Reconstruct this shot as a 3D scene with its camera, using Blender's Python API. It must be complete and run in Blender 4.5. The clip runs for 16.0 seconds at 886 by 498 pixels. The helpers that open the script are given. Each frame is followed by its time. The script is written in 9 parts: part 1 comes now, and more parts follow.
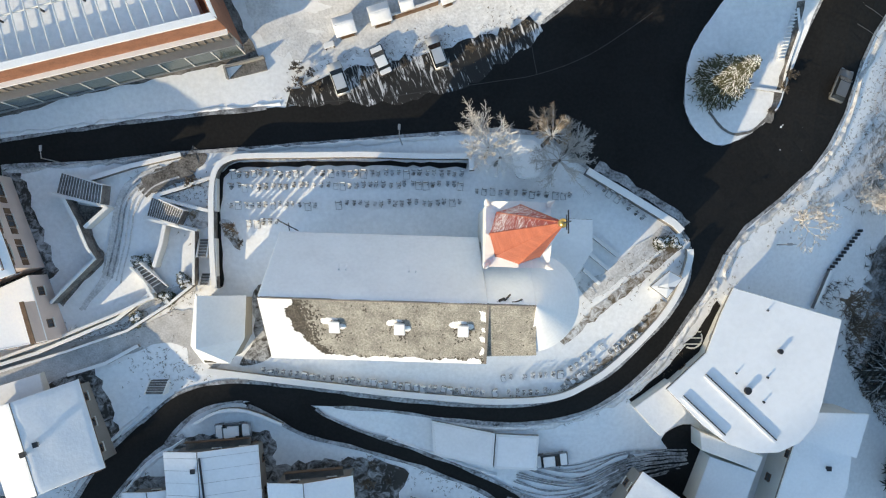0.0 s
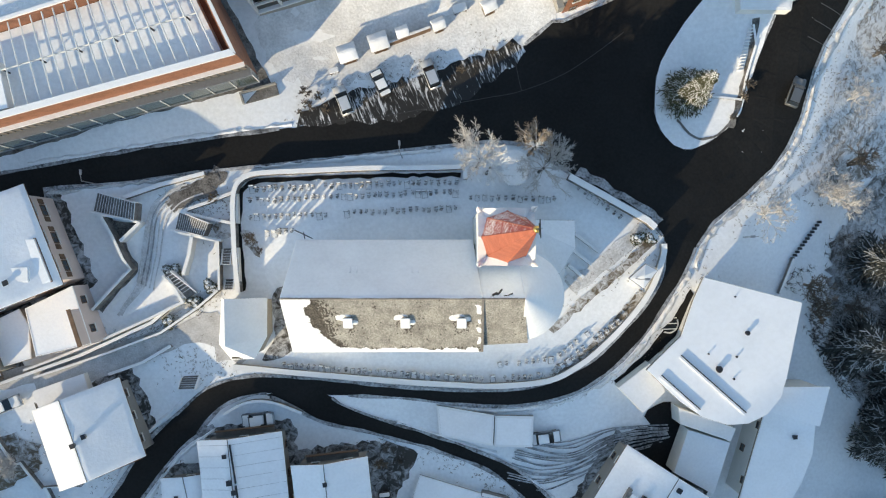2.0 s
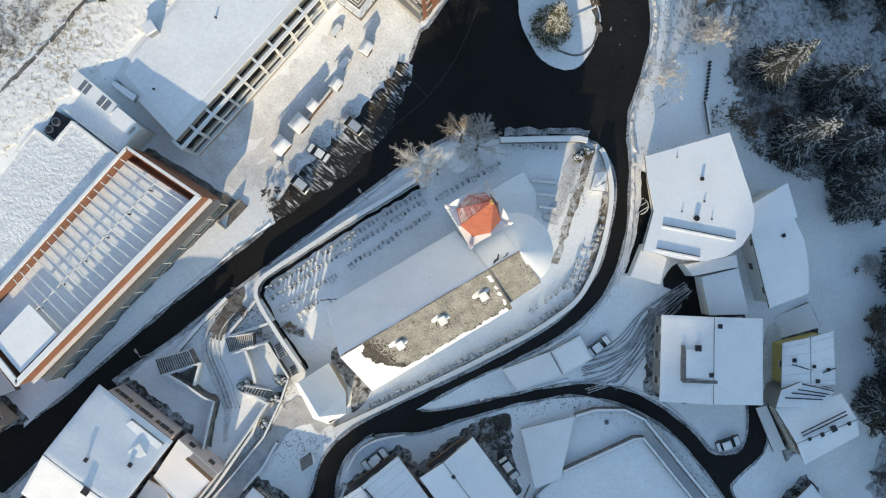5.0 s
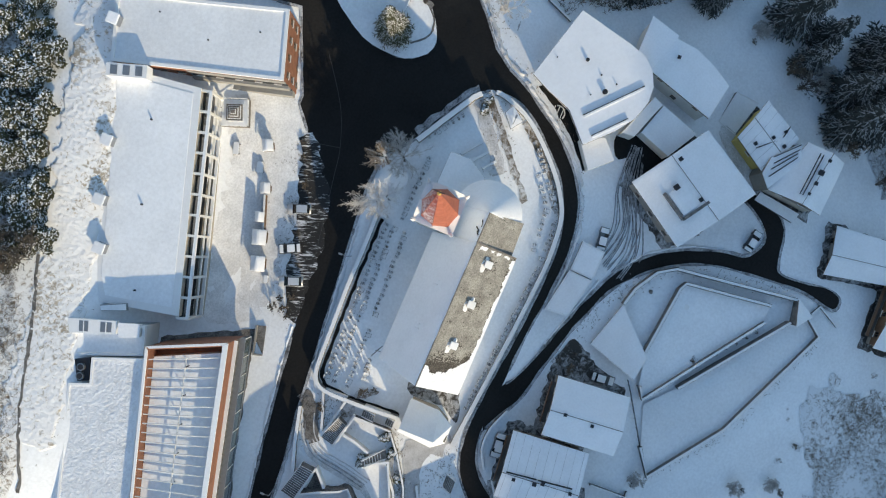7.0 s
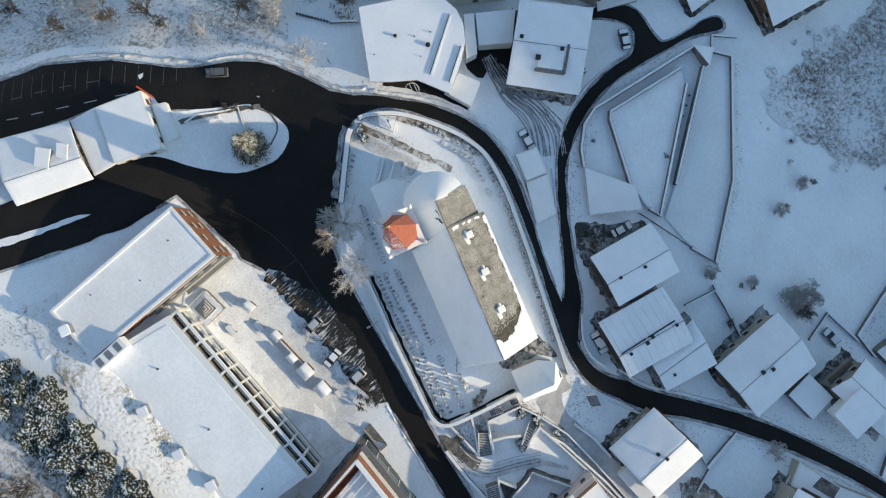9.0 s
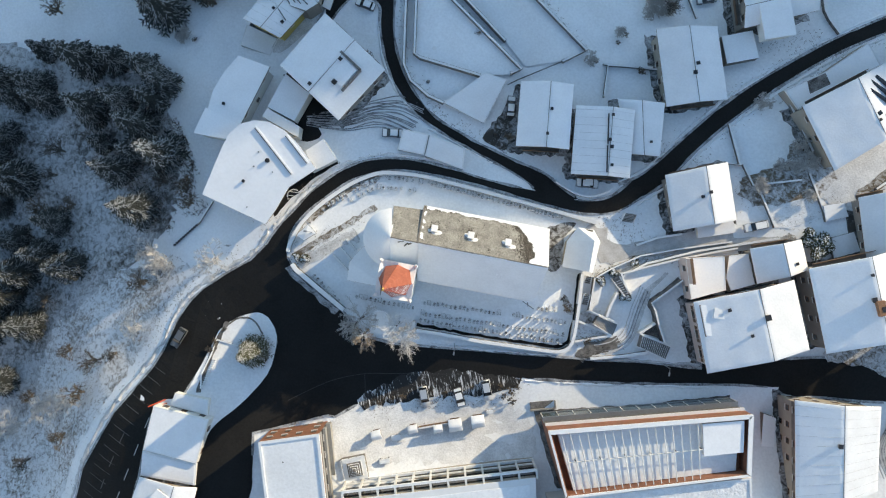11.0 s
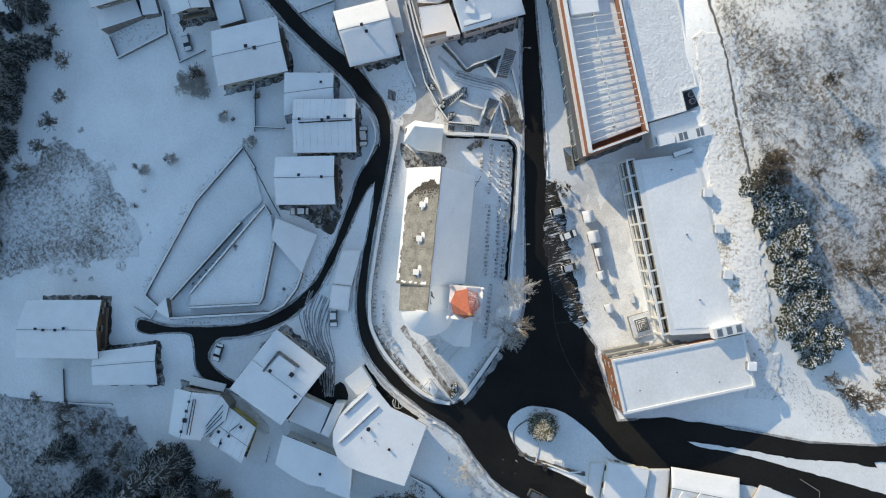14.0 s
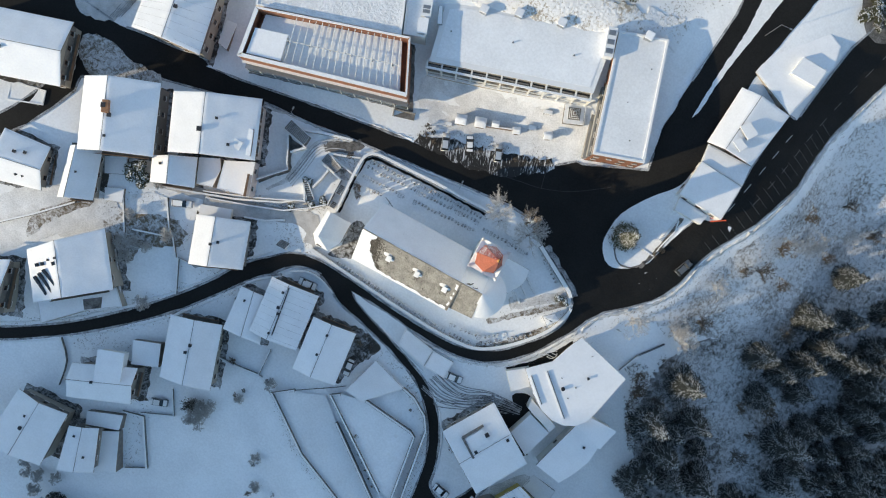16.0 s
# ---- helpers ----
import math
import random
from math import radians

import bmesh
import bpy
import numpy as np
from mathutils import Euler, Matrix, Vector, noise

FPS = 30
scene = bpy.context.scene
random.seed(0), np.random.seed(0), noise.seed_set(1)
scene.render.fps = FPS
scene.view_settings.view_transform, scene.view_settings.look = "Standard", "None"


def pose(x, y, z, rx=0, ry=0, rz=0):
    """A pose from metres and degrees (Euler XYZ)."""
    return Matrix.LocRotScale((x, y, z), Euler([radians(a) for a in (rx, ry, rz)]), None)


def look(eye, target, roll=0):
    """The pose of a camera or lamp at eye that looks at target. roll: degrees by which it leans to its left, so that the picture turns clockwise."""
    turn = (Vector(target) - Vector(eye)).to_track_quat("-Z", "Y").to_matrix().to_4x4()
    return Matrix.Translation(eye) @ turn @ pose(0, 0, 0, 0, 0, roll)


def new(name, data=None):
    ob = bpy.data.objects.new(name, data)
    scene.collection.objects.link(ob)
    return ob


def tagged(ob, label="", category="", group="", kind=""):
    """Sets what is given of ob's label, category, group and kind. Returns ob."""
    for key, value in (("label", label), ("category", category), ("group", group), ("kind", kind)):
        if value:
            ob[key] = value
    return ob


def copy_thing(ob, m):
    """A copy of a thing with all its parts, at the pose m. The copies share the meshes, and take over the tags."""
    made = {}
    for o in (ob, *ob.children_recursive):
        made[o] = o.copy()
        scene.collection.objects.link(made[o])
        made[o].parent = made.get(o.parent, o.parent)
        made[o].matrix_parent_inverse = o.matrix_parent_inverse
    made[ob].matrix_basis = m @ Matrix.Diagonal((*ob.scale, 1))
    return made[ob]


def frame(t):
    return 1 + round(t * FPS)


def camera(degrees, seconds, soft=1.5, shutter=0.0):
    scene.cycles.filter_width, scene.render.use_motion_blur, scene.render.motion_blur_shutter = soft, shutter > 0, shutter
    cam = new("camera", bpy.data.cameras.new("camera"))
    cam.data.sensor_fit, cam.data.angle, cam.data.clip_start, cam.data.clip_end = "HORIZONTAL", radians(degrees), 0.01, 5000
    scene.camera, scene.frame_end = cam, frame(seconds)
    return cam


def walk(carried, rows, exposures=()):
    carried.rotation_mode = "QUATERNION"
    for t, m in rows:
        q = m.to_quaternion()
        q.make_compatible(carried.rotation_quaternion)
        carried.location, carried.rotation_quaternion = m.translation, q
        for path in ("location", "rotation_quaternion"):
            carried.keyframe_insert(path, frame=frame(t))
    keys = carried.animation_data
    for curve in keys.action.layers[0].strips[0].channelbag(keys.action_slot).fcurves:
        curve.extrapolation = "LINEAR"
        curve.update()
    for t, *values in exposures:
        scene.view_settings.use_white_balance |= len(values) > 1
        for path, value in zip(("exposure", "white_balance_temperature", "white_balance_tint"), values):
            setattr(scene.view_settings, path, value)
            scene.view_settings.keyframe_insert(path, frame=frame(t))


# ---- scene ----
cam = camera(64.0, 16.0, soft=1.12)


def sky_pose(x, y, z, yaw, a, b):
    """A camera that looks down, turned by yaw, with two small tilts in degrees."""
    return pose(x, y, z, 0, 0, yaw) @ pose(0, 0, 0, a, 0, 0) @ pose(0, 0, 0, 0, b, 0)


walk(cam, [
    (0, sky_pose(-0.17, 0.11, 90.19, -0.08, 0.39, 0.02)),
    (0.5, sky_pose(-0.05, 0.19, 92.73, -0.17, 0.36, 0.06)),
    (1, sky_pose(0.06, 0.28, 95.28, -0.28, 0.35, 0.08)),
    (1.5, sky_pose(0.12, 0.36, 97.83, -0.61, 0.31, 0.11)),
    (2, sky_pose(0.12, 0.51, 100.37, -1.88, 0.24, 0.10)),
    (2.5, sky_pose(0.03, 0.58, 102.89, -4.39, 0.19, 0.03)),
    (3, sky_pose(-0.09, 0.69, 105.42, -7.69, 0.11, -0.06)),
    (3.5, sky_pose(0.00, 0.90, 107.99, -12.07, -0.02, -0.07)),
    (4, sky_pose(0.26, 1.05, 110.52, -17.71, -0.11, -0.04)),
    (4.2, sky_pose(0.36, 1.07, 111.53, -20.44, -0.16, -0.02)),
    (6.3, sky_pose(0.97, -0.20, 122.63, -54.64, 0.19, -0.08)),
    (6.5, sky_pose(1.04, -0.33, 123.61, -58.44, 0.20, -0.07)),
    (7, sky_pose(1.22, -0.67, 126.05, -68.58, 0.23, -0.08)),
    (7.5, sky_pose(1.41, -1.18, 128.44, -79.73, 0.22, -0.09)),
    (8, sky_pose(1.54, -1.71, 130.81, -90.79, 0.20, -0.09)),
    (8.5, sky_pose(1.57, -2.27, 133.15, -102.69, 0.17, -0.10)),
    (9, sky_pose(1.53, -2.81, 135.48, -115.24, 0.15, -0.11)),
    (9.2, sky_pose(1.48, -3.00, 136.47, -120.37, 0.17, -0.09)),
    (11.3, sky_pose(-0.98, -5.04, 146.82, -180.44, -0.07, 0.21)),
    (11.5, sky_pose(-1.17, -4.95, 147.77, -186.68, -0.01, 0.19)),
    (12, sky_pose(-1.61, -4.59, 150.18, -201.82, 0.04, 0.17)),
    (12.5, sky_pose(-1.98, -4.06, 152.59, -217.64, 0.07, 0.09)),
    (13, sky_pose(-2.23, -3.53, 154.78, -233.66, 0.18, 0.10)),
    (13.5, sky_pose(-2.38, -3.02, 156.97, -250.06, 0.17, 0.12)),
    (14, sky_pose(-2.48, -2.52, 159.19, -266.27, 0.27, 0.21)),
    (14.5, sky_pose(-2.49, -2.03, 161.45, -283.04, 0.18, 0.17)),
    (15, sky_pose(-2.44, -1.49, 163.93, -299.28, 0.13, 0.13)),
    (15.5, sky_pose(-2.34, -0.98, 166.42, -316.21, 0.15, 0.11)),
    (16, sky_pose(-2.15, -0.55, 168.93, -332.94, 0.04, 0.07)),
], exposures=((0, 1.03, 6850, 1), (4, 0.96, 6900, 1), (6.3, 0.76, 6680, 1), (8, 0.73, 6600, 1), (9.2, 0.76, 6600, 1), (11.3, 0.92, 6740, 1), (12.5, 0.86, 6740, 1), (13.5, 0.75, 6600, 1), (14.5, 0.74, 6600, 1), (15.5, 0.76, 6620, 1), (16, 0.79, 6620, 1)))

# ---- world and sun ----
SUN_EL, SUN_AZ = 17.0, 225.0  # degrees; the sun stands in the south-west
world = bpy.data.worlds.new("world")
scene.world = world
world.use_nodes = True
wn = world.node_tree
sky = wn.nodes.new("ShaderNodeTexSky")
sky.sky_type = "NISHITA"
sky.sun_disc = False
sky.sun_elevation = radians(SUN_EL)
sky.sun_rotation = radians(SUN_AZ)
sky.altitude = 1100
sky.dust_density, sky.ozone_density = 0.5, 1.3
wn.links.new(sky.outputs[0], wn.nodes["Background"].inputs[0])
wn.nodes["Background"].inputs[1].default_value = 0.15
sun_data = bpy.data.lights.new("sun", "SUN")
sun_data.energy, sun_data.angle, sun_data.color = 2.55, radians(0.55), (1.0, 0.8, 0.58)
sun = new("sun", sun_data)
az = radians(SUN_AZ)
sun_way = Vector((math.sin(az) * math.cos(radians(SUN_EL)), math.cos(az) * math.cos(radians(SUN_EL)), math.sin(radians(SUN_EL))))
sun.matrix_world = look(sun_way * 300, (0, 0, 0))

# ---- materials ----


def material(name, colour, rough=0.8, metal=0.0, gloss=0.5, spread=0.12, scale=2.0, fine=30.0, bump=0.15, tint=None, detail=6.0, relief=0.08, isles=0.0):
    """A surface with two scales of variation and fine relief, in object-independent metres."""
    m = bpy.data.materials.new(name)
    m.use_nodes = True
    n, l = m.node_tree.nodes, m.node_tree.links
    b = n["Principled BSDF"]
    geo = n.new("ShaderNodeNewGeometry")
    big, small = n.new("ShaderNodeTexNoise"), n.new("ShaderNodeTexNoise")
    big.inputs["Scale"].default_value, small.inputs["Scale"].default_value = scale, fine
    big.inputs["Detail"].default_value = small.inputs["Detail"].default_value = detail
    for t in (big, small):
        l.new(geo.outputs["Position"], t.inputs["Vector"])
    info = n.new("ShaderNodeObjectInfo")
    add = n.new("ShaderNodeMath")
    add.operation = "ADD"
    l.new(big.outputs["Fac"], add.inputs[0])
    l.new(small.outputs["Fac"], add.inputs[1])
    ramp = n.new("ShaderNodeMapRange")
    ramp.inputs["From Min"].default_value, ramp.inputs["From Max"].default_value = 0.7, 1.3
    l.new(add.outputs[0], ramp.inputs["Value"])
    mix = n.new("ShaderNodeMix")
    mix.data_type = "RGBA"
    other = tint or colour
    mix.inputs["A"].default_value = (*[c * (1 - spread) for c in colour], 1)
    mix.inputs["B"].default_value = (*[min(1, c * (1 + spread)) for c in other], 1)
    l.new(ramp.outputs[0], mix.inputs["Factor"])
    hue = n.new("ShaderNodeHueSaturation")
    vary = n.new("ShaderNodeMapRange")
    vary.inputs["To Min"].default_value, vary.inputs["To Max"].default_value = 0.93, 1.05
    if isles:
        vary.inputs["To Min"].default_value, vary.inputs["To Max"].default_value = 1 - isles, 1 + isles
    l.new(geo.outputs["Random Per Island"] if isles else info.outputs["Random"], vary.inputs["Value"])
    l.new(vary.outputs[0], hue.inputs["Value"])
    l.new(mix.outputs["Result"], hue.inputs["Color"])
    l.new(hue.outputs[0], b.inputs["Base Color"])
    b.inputs["Roughness"].default_value, b.inputs["Metallic"].default_value = rough, metal
    b.inputs["Specular IOR Level"].default_value = gloss
    if bump:
        bp = n.new("ShaderNodeBump")
        bp.inputs["Strength"].default_value, bp.inputs["Distance"].default_value = bump, relief
        l.new(small.outputs["Fac"], bp.inputs["Height"])
        l.new(bp.outputs[0], b.inputs["Normal"])
    return m


def speckled(name, dark, light, share, scale=1.2, patch=0.09, soft=0.07, bump=0.6, comb=None):
    """Thin snow with dead stalks, twigs and soil showing through it in flecks and patches."""
    m = bpy.data.materials.new(name)
    m.use_nodes = True
    n, l = m.node_tree.nodes, m.node_tree.links
    b = n["Principled BSDF"]
    geo = n.new("ShaderNodeNewGeometry")
    fine, wide, hue = n.new("ShaderNodeTexNoise"), n.new("ShaderNodeTexNoise"), n.new("ShaderNodeTexNoise")
    for t, s, d in ((fine, scale, 11.0), (wide, patch, 4.0), (hue, 0.35, 5.0)):
        t.inputs["Scale"].default_value, t.inputs["Detail"].default_value = s, d
        l.new(geo.outputs["Position"], t.inputs["Vector"])
    if comb:
        # drawn out along one way, like snow dragged off by a plough
        way, join = Vector((*comb, 0)).normalized(), n.new("ShaderNodeCombineXYZ")
        for k, axis in enumerate((Vector((way.y, -way.x, 0)) * 1.6, way * 0.28)):
            dot = n.new("ShaderNodeVectorMath")
            dot.operation = "DOT_PRODUCT"
            dot.inputs[1].default_value = axis
            l.new(geo.outputs["Position"], dot.inputs[0])
            l.new(dot.outputs["Value"], join.inputs[k])
        l.new(join.outputs[0], fine.inputs["Vector"])
    fine.inputs["Roughness"].default_value = 0.68
    fine.inputs["Distortion"].default_value = 0.8
    mul = n.new("ShaderNodeMath")
    mul.operation = "MULTIPLY_ADD"
    mul.inputs[1].default_value = 0.55
    l.new(wide.outputs["Fac"], mul.inputs[0])
    l.new(fine.outputs["Fac"], mul.inputs[2])
    cut = n.new("ShaderNodeMapRange")
    cut.inputs["From Min"].default_value, cut.inputs["From Max"].default_value = 0.775 + 0.2 * (0.5 - share) - soft, 0.775 + 0.2 * (0.5 - share) + soft
    l.new(mul.outputs[0], cut.inputs["Value"])
    soil = n.new("ShaderNodeMix")
    soil.data_type = "RGBA"
    soil.inputs["A"].default_value, soil.inputs["B"].default_value = (*[c * 0.6 for c in dark], 1), (*[c * 1.5 for c in dark], 1)
    l.new(hue.outputs["Fac"], soil.inputs["Factor"])
    mix = n.new("ShaderNodeMix")
    mix.data_type = "RGBA"
    mix.inputs["B"].default_value = (*light, 1)
    l.new(cut.outputs[0], mix.inputs["Factor"])
    l.new(soil.outputs["Result"], mix.inputs["A"])
    l.new(mix.outputs["Result"], b.inputs["Base Color"])
    b.inputs["Roughness"].default_value = 0.85
    bp = n.new("ShaderNodeBump")
    bp.inputs["Strength"].default_value, bp.inputs["Distance"].default_value = bump, 0.15
    l.new(fine.outputs["Fac"], bp.inputs["Height"])
    l.new(bp.outputs[0], b.inputs["Normal"])
    return m


SNOW = material("snow", (0.88, 0.89, 0.905), 0.75, spread=0.09, scale=0.1, fine=2.0, bump=0.35)
DEEP_SNOW = material("dimpled_roof_snow", (0.86, 0.865, 0.88), 0.8, spread=0.12, scale=0.5, fine=2.0, bump=1.0, relief=0.2)
ROOF_SNOW = material("roof_snow", (0.92, 0.925, 0.94), 0.7, spread=0.05, scale=0.3, fine=2.5, bump=0.3)
TERRACOTTA = material("brown_roof_tiles", (0.33, 0.17, 0.09), 0.8, spread=0.3, scale=1.5, fine=8.0, bump=0.4)
WALL_SNOW = material("wall_snow", (0.88, 0.88, 0.88), 0.7, spread=0.04, scale=0.5, fine=6.0, bump=0.25)
PACKED = material("packed_snow", (0.73, 0.73, 0.735), 0.7, spread=0.12, scale=0.3, fine=3.0, bump=0.8, tint=(0.86, 0.86, 0.865))
TRODDEN = material("trodden_snow", (0.5, 0.495, 0.49), 0.7, spread=0.15, scale=0.5, fine=4.0, bump=0.5, tint=(0.7, 0.7, 0.71))
FOOTWAY = material("grey_footway", (0.46, 0.45, 0.445), 0.75, spread=0.12, scale=0.5, fine=5.0, bump=0.4, tint=(0.6, 0.595, 0.6))
FLOOR = speckled("forest_floor", (0.075, 0.068, 0.06), (0.6, 0.61, 0.63), 0.66, 0.9, 0.07, 0.13)
# thawed soil, darkened further for the shade round house walls
YARD = speckled("thawed_shaded_yard", (0.05, 0.045, 0.04), (0.55, 0.56, 0.58), 0.2, 1.0, 0.15, 0.12)
STRAW = speckled("dry_grass", (0.32, 0.22, 0.09), (0.62, 0.5, 0.3), 0.4, 1.5, 0.2, 0.15)
# gravel and asphalt below also colour the painted shade strips at wall feet
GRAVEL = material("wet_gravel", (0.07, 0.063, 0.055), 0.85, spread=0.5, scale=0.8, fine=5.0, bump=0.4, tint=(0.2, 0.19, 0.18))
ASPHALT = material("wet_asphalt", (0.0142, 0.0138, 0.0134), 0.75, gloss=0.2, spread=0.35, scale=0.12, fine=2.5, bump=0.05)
SLUSH = material("slush", (0.05, 0.05, 0.052), 0.6, spread=0.4, scale=0.5, fine=3.0, bump=0.3, tint=(0.42, 0.43, 0.45))
STREAKS = speckled("streaked_asphalt", (0.022, 0.021, 0.02), (0.78, 0.78, 0.79), 0.08, 1.5, 0.16, 0.045, 0.2, comb=(-0.33, 0.94))
BRUSH = speckled("snowy_brush", (0.25, 0.195, 0.135), (0.88, 0.865, 0.84), 0.96, 1.4, 0.06, 0.075)
LAWN = speckled("flecked_lawn_snow", (0.4, 0.35, 0.28), (0.87, 0.87, 0.875), 0.96, 1.3, 0.1, 0.06)
THICKET = speckled("undergrowth", (0.14, 0.11, 0.075), (0.7, 0.7, 0.71), 0.45, 1.1, 0.08, 0.1)
BANK = speckled("bank_snow", (0.2, 0.175, 0.15), (0.78, 0.79, 0.81), 0.8, 1.1, 0.07, 0.1, 0.25)
SHINGLE = material("weathered_shingle", (0.27, 0.255, 0.225), 0.85, spread=0.3, scale=0.5, fine=7.0, bump=0.5, tint=(0.36, 0.34, 0.3), isles=0.24)
WET_SHINGLE = material("wet_shingle", (0.05, 0.042, 0.034), 0.7, spread=0.4, scale=1.5, fine=7.0, bump=0.4, tint=(0.09, 0.077, 0.062), isles=0.4)
FROSTED_PLANTS = speckled("frosted_grave_plants", (0.1, 0.09, 0.075), (0.72, 0.73, 0.75), 0.6, 5.0, 0.5, 0.1)
FROSTED_STONE = speckled("frosted_stone", (0.13, 0.125, 0.12), (0.66, 0.67, 0.69), 0.55, 4.0, 0.5, 0.12)
SMOOTH_SNOW = material("smooth_roof_snow", (0.9, 0.91, 0.93), 0.7, spread=0.04, scale=0.2, fine=1.5, bump=0.06)
PALE_TWIG = material("straw_coloured_bark", (0.6, 0.57, 0.54), 0.9, spread=0.25, fine=9.0, bump=0.2)
TIPS = material("brown_twig_tips", (0.36, 0.29, 0.22), 0.9, spread=0.3, fine=6.0, bump=0.2)
RED = material("red_shingle", (0.42, 0.11, 0.058), 0.75, spread=0.2, scale=0.7, fine=7.0, bump=0.4, tint=(0.43, 0.135, 0.075))
RED_FLECKED = speckled("snow_flecked_red_shingle", (0.3, 0.055, 0.045), (0.85, 0.85, 0.86), 0.24, 2.6, 0.1, 0.05, 0.3)
WHITE = material("white_render", (0.78, 0.77, 0.73), 0.85, spread=0.06, scale=0.6, fine=12.0, bump=0.1)
CREAM = material("cream_render", (0.4, 0.36, 0.3), 0.85, spread=0.1, scale=0.6, fine=12.0, bump=0.1)
PINK = material("rose_render", (0.66, 0.55, 0.5), 0.85, spread=0.07, scale=0.6, fine=12.0, bump=0.1)
YELLOW = material("yellow_render", (0.6, 0.47, 0.15), 0.85, spread=0.07, scale=0.6, fine=12.0, bump=0.1)
STUCCO = material("grey_stucco", (0.3, 0.275, 0.245), 0.85, spread=0.1, scale=0.6, fine=10.0, bump=0.15)
CONCRETE = material("concrete", (0.33, 0.32, 0.3), 0.9, spread=0.15, scale=0.7, fine=8.0, bump=0.2)
DARK_STONE = material("dark_stone", (0.12, 0.115, 0.11), 0.85, spread=0.4, scale=1.0, fine=5.0, bump=0.4, tint=(0.2, 0.19, 0.18))
BRICK = material("red_brick", (0.29, 0.13, 0.075), 0.8, spread=0.25, scale=0.8, fine=6.0, bump=0.3)
TIMBER = material("brown_timber", (0.16, 0.095, 0.055), 0.75, spread=0.3, scale=1.0, fine=10.0, bump=0.2)
GREY_TIMBER = material("grey_timber", (0.2, 0.18, 0.16), 0.8, spread=0.3, scale=1.0, fine=10.0, bump=0.2)
METAL = material("grey_metal", (0.35, 0.36, 0.37), 0.4, 0.7, spread=0.1, bump=0.05)
DARK = material("dark_metal", (0.04, 0.04, 0.045), 0.5, 0.4, spread=0.2, bump=0.05)
PAINT = material("white_line", (0.1, 0.1, 0.1), 0.7, spread=0.2, fine=9.0)
DASH = material("white_dash", (0.4, 0.4, 0.4), 0.7, spread=0.2, fine=9.0)
GOLD = material("gilded_copper", (0.8, 0.5, 0.15), 0.3, 1.0, spread=0.05, bump=0.0)
ORANGE = material("orange_red_paint", (0.62, 0.09, 0.03), 0.5, spread=0.05, bump=0.0)
NEEDLES = material("spruce_needles", (0.037, 0.042, 0.039), 0.85, spread=0.4, scale=1.0, fine=6.0, bump=0.3)
OLIVE = material("olive_needles", (0.085, 0.085, 0.045), 0.85, spread=0.4, scale=1.0, fine=6.0, bump=0.3)
FROST = material("frost_on_needles", (0.36, 0.38, 0.4), 0.8, spread=0.35, scale=0.3, fine=5.0, bump=0.2)
BARK = material("bark", (0.115, 0.1, 0.085), 0.9, spread=0.3, fine=9.0, bump=0.4)
PALE_BARK = material("frosted_bark", (0.76, 0.76, 0.76), 0.9, spread=0.2, fine=9.0, bump=0.2)
GREY_BARK = material("grey_frosted_bark", (0.56, 0.53, 0.5), 0.9, spread=0.25, fine=9.0, bump=0.2)
TWIG = material("frosty_twigs", (0.52, 0.5, 0.48), 0.9, spread=0.3, fine=6.0, bump=0.2)
SEAM = material("asphalt_seam", (0.045, 0.044, 0.043), 0.8, spread=0.3, fine=6.0)
SHRUB = material("dry_shrub", (0.17, 0.135, 0.1), 0.9, spread=0.3, fine=6.0, bump=0.3)
TYRE = material("tyre_rubber", (0.015, 0.015, 0.015), 0.85, bump=0.05)


def glass(name, colour, rough=0.08):
    m = bpy.data.materials.new(name)
    m.use_nodes = True
    b = m.node_tree.nodes["Principled BSDF"]
    b.inputs["Base Color"].default_value = (*colour, 1)
    b.inputs["Roughness"].default_value = rough
    b.inputs["IOR"].default_value = 1.5
    b.inputs["Specular IOR Level"].default_value = 0.8
    return m


PANE = glass("window_glass", (0.02, 0.025, 0.03))
GREEN_PANE = glass("greenish_glass", (0.05, 0.07, 0.065), 0.15)

# ---- the lie of the land ----
SPOTS = np.array([
    (0, 0, 0), (-25, 0, 0), (25, 2, 0), (0, 12, 0), (-13, 22, 0), (12, 30, 0), (35, 25, -0.5), (-27, 18, 0),
    (-5, -15, -0.5), (-30, -18, -3), (-5, -21, -3.5), (15, -21, -3.5), (33, -3, -1.5), (15, -28, -5.5), (8, -40, -6),
    (-11, -62, -7.3), (-24, -52, -7.2), (-20, -72, -10.5), (13, -69, -7.0), (1, -52, -6.9), (12, -44, -6.7), (20, -62, -7.2),
], float)
EAST_SPOTS = np.array([
    (27, -35, -6.5), (45, -15, -7), (58, -10, -9), (45, -55, -10),
    (62, 20, -6.4), (62, 28.5, -5.0), (61, 13, -8.2), (67, 37, -3.6), (53, 24, -1.01), (51, 17, -2.39), (56, 31, 0.53), (47, 11, -2.76), (85, 5, -16), (60, -70, -14), (-48, -25, -2.5), (-52, 2, 0.5), (-60, 20, 1.5),
], float)
